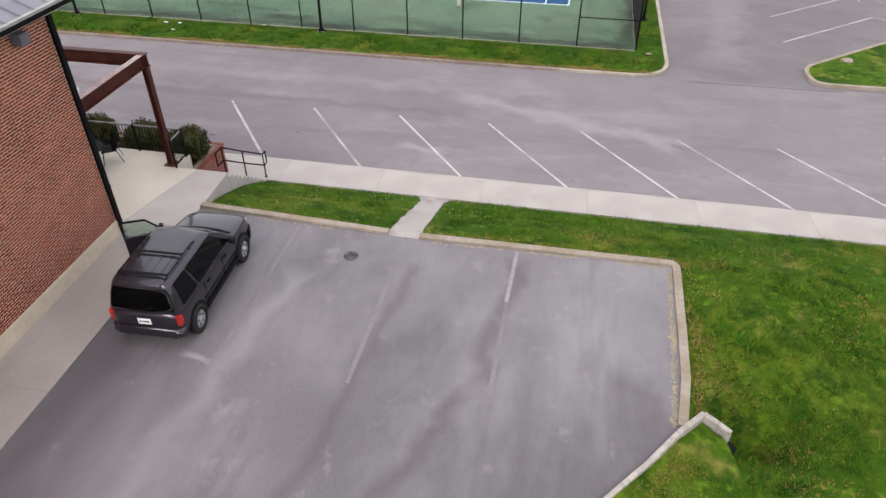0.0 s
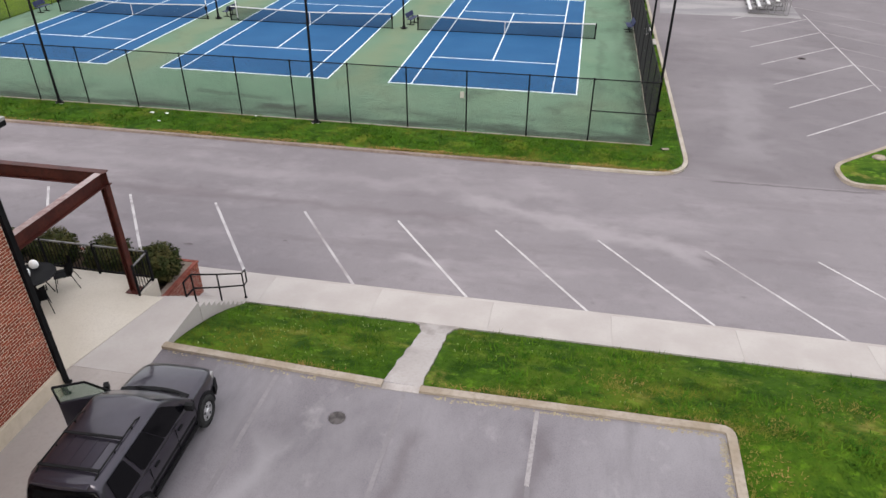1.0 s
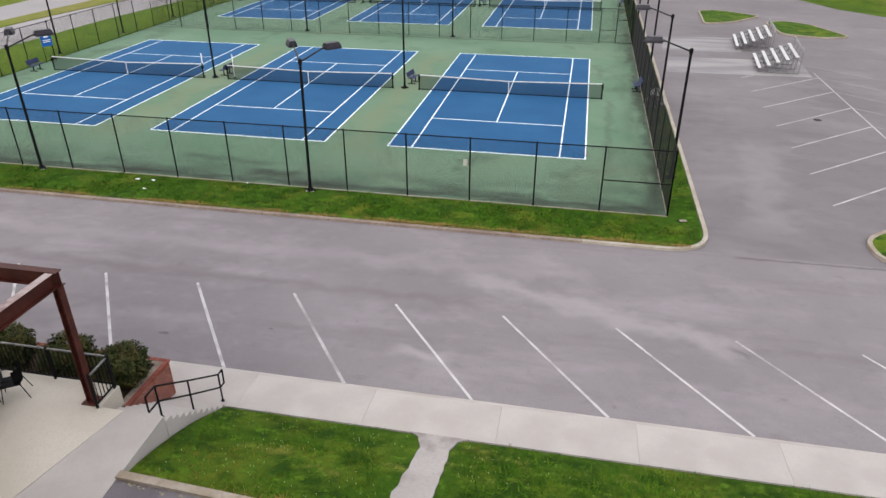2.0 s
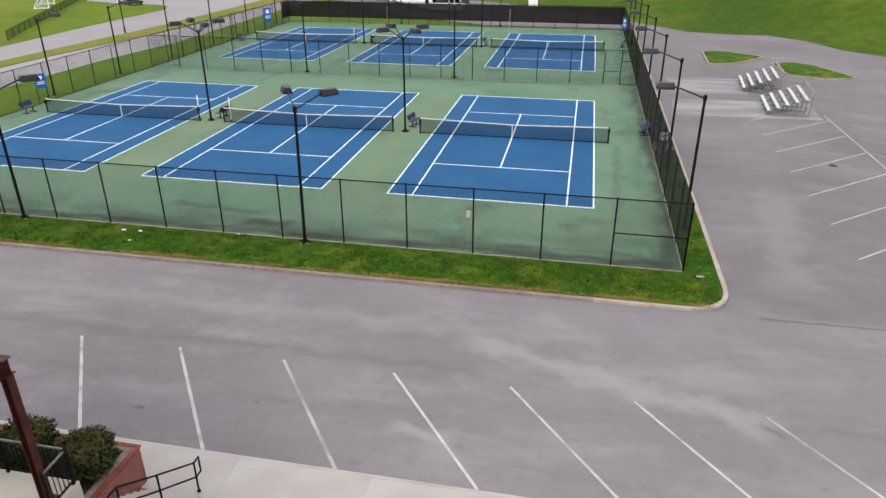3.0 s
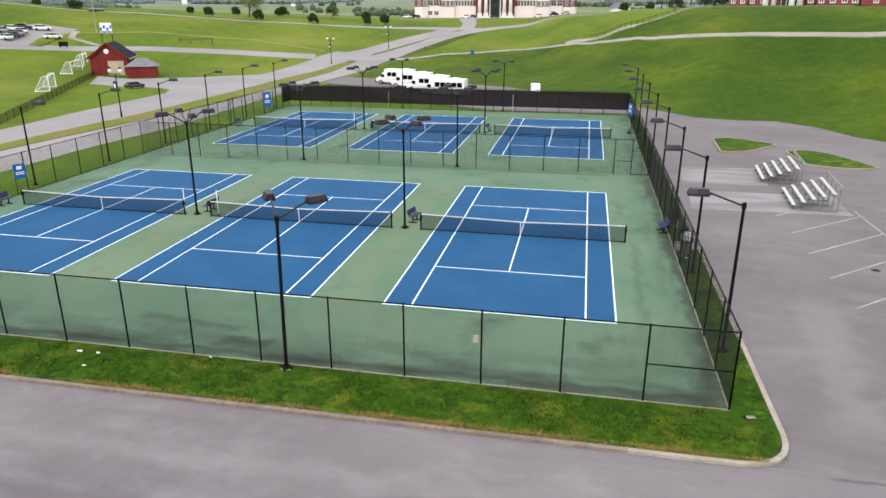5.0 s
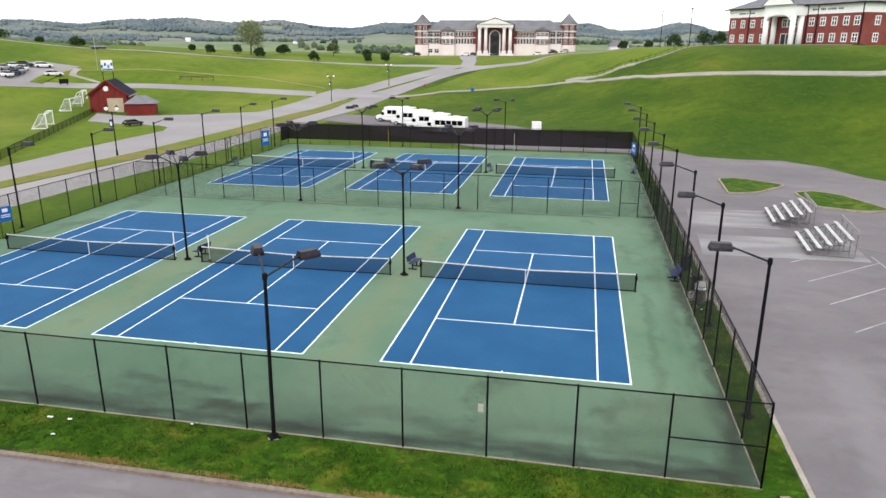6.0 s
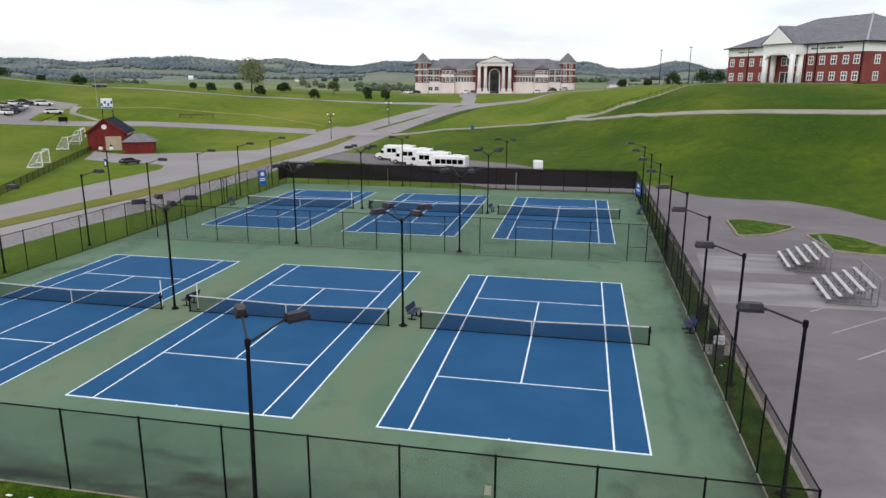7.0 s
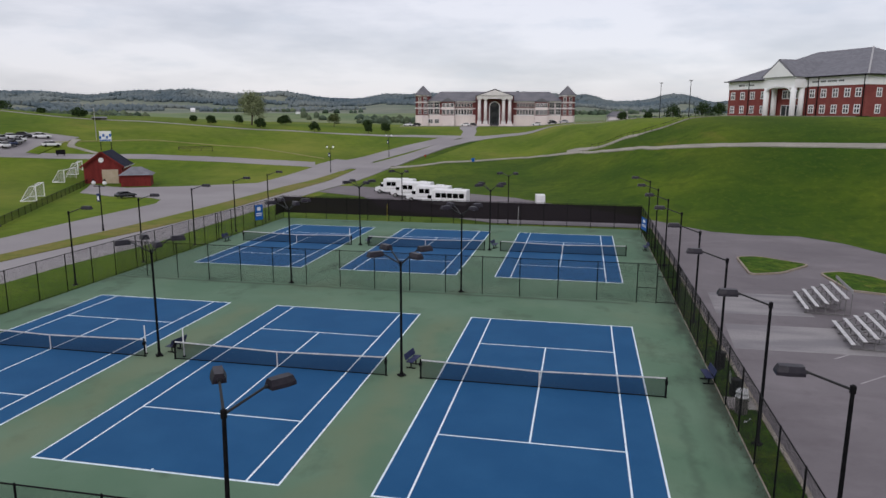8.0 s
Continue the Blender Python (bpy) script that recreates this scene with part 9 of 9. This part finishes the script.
clumps(700, 1.6, 28, -26.7, -22.6, ground_z, lambda x, y: not (6.7 < x < 8.4) and 1.5 < x and y < -22.5 and y > -26.75)
clumps(1800, -34, 15.7, -9.3, -6.75, verge_z, lambda x, y: -9.6 < y < -6.6 and x < 15.8)
LUSH = surface("lush_grass_clumps", (0.040, 0.108, 0.007, 1), (0.020, 0.062, 0.004, 1), 0.9, (0.105, 0.175, 0.010, 1), 3.5, 0.9, spec=0.1, fine_amount=0.45)
me = bpy.data.meshes.new("grass_clumps")
me.from_pydata(vs, [], fs)
me.materials.append(LUSH)
tagged(new("grass_clumps", me), "lush dark green clumps of grass in the lawns", "grass", "", "stuff")
vs, fs = [], []
for k in range(620):
    x, y = (random.uniform(9, 27), random.uniform(-36, -22.7)) if k < 60 else (random.uniform(1.8, 15), random.uniform(-26.4, -22.7))
    if k >= 60 and (noise.noise((x * 0.5, y * 0.8, 15.0)) + random.uniform(-0.3, 0.3) < 0.05 or 6.8 < x < 8.3 or x > 9.5 and k % 3):
        continue
    if y > -26.6 or x > 15.2:
        z, m = ground_z(x, y) + 0.07, len(vs)
        vs += [(x - 0.009, y, z), (x, y - 0.009, z), (x + 0.009, y, z), (x, y + 0.009, z), (x, y, z + 0.012), (x, y, z - 0.06)]
        fs += [(m + i, m + (i + 1) % 4, m + 4) for i in range(4)] + [(m + (i + 1) % 4, m + i, m + 5) for i in range(4)]
me = bpy.data.meshes.new("clover_flowers")
me.from_pydata(vs, [], fs)
me.materials.append(surface("cream_clover", (0.42, 0.46, 0.22, 1), (0.26, 0.34, 0.12, 1), 6.0, rough=0.9))
tagged(new("clover_flowers", me), "tiny cream clover flowers dotted over the lawn", "flowers", "", "stuff")

DRY = surface("dry_straw_grass", (0.26, 0.175, 0.06, 1), (0.17, 0.15, 0.035, 1), 0.8, None, 9, 0.95, spec=0.05)
vs, fs = [], []
patchy = lambda x, y: noise.noise((x * 0.5, y * 0.5, 9.0)) + random.uniform(-0.5, 0.5) > 0.05
tufts(11000, -34, 15.4, -9.70, -9.42, lambda x, y: 0.10, patchy)
tufts(1500, 1.5, 15.0, -26.84, -26.42, lambda x, y: ground_z(x, y) + 0.02, lambda x, y: patchy(x, y) and not (7.0 < x < 8.1))
tufts(420, 15.0, 15.25, -32, -26.6, lambda x, y: ground_z(x, y) + 0.02, patchy)
tufts(420, 15.0, 16.4, -32, -26.6, ground_z, lambda x, y: random.random() < math.exp((15.0 - x) / 0.5) and patchy(x, y))
for cx, cy, r, n in ((15.4, -29.7, 0.15, 60), (15.7, -30.4, 0.35, 220), (16.2, -30.7, 0.3, 160), (16.9, -31.8, 0.4, 220), (16.0, -26.4, 0.3, 120), (16.8, -33.2, 0.4, 200), (18.6, -28.8, 0.5, 130), (19.4, -27.9, 0.5, 130), (15.6, -27.8, 0.3, 90), (12.6, -25.2, 0.5, 160), (18, -25.0, 0.6, 160)):
    for _ in range(n):
        x, y = random.gauss(cx, r), random.gauss(cy, r * 0.8)
        if x > 15.05 or y > -26.4:
            tufts(1, x, x, y, y, lambda x, y: ground_z(x, y) + 0.01, None, 0.015, 0.05)
for _ in range(420):
    x, y = random.gauss(14.1, 0.45), random.gauss(-33.7, 0.5)
    if (y + 34.2) < (x - 13.2) * 1.2 - 0.25 and x < 15.2:
        tufts(1, x, x, y, y, lambda x, y: 2.13 - 0.05 * (x - 13), None, 0.015, 0.05)
me = bpy.data.meshes.new("dry_grass_blades")
me.from_pydata(vs, [], fs)
me.materials.append(DRY)
tagged(new("dry_grass_blades", me), "straw-coloured dry grass along the kerbs", "grass", "", "stuff")

# ---- dead leaves and silt washed against the fences ----
random.seed(31)
vs, fs = [], []
for along_x, line_at, side, a0, a1, count in ((False, FE - 0.05, -1, -6.3, 30, 2600), (True, FM, 1, -32, 11.5, 1500), (True, FS + 0.06, 1, -32, 14.4, 1500), (False, FW + 0.06, 1, -6, 64, 1200)):
    for _ in range(count):
        p_ = random.uniform(a0, a1)
        thick_ = 0.5 + 0.9 * noise.noise((p_ * 0.35, line_at, 3.0)) + 0.5 * noise.noise((p_ * 1.6, line_at, 8.0))
        if random.random() > thick_:
            continue
        o_ = side * abs(random.gauss(0, 0.10 + 0.16 * max(0.0, thick_)))
        x, y = (p_, line_at + o_) if along_x else (line_at + o_, p_)
        z, t, r = random.uniform(0.004, 0.03), random.uniform(0, 6.28), random.uniform(0.010, 0.03)
        m, c_, s_ = len(vs), math.cos(t) * r, math.sin(t) * r
        vs += [(x - c_, y - s_, z), (x + s_ * 0.6, y - c_ * 0.6, z + random.uniform(0, 0.03)), (x + c_, y + s_, z + random.uniform(0, 0.02)), (x - s_ * 0.6, y + c_ * 0.6, z)]
        fs.append((m, m + 1, m + 2, m + 3))
me = bpy.data.meshes.new("dead_leaves")
me.from_pydata(vs, [], fs)
me.materials.append(surface("dead_brown_leaves", (0.035, 0.028, 0.02, 1), (0.075, 0.055, 0.035, 1), 3.0, rough=0.95, spec=0.05))
tagged(new("dead_leaves", me), "dark dead leaves washed against the foot of the fences", "leaf litter", "", "stuff")

# ---- brickwork ----
random.seed(5)
lay_bricks(house, (-0.24, -36.5, 2.505), (0, 1, 0), (1, 0, 0), 8.12, 5.74, singles=300, skip=lambda s, z: s > 3.6)
lay_bricks(planter, (-0.16, -23.98, 0.3), (0, 1, 0), (1, 0, 0), 1.98, 1.13, singles=140, mat_=PLANTER_BRICK)
lay_bricks(planter, (-0.14, -22.02, 0.3), (-1, 0, 0), (0, 1, 0), 5.0, 1.13, singles=160, mat_=PLANTER_BRICK)
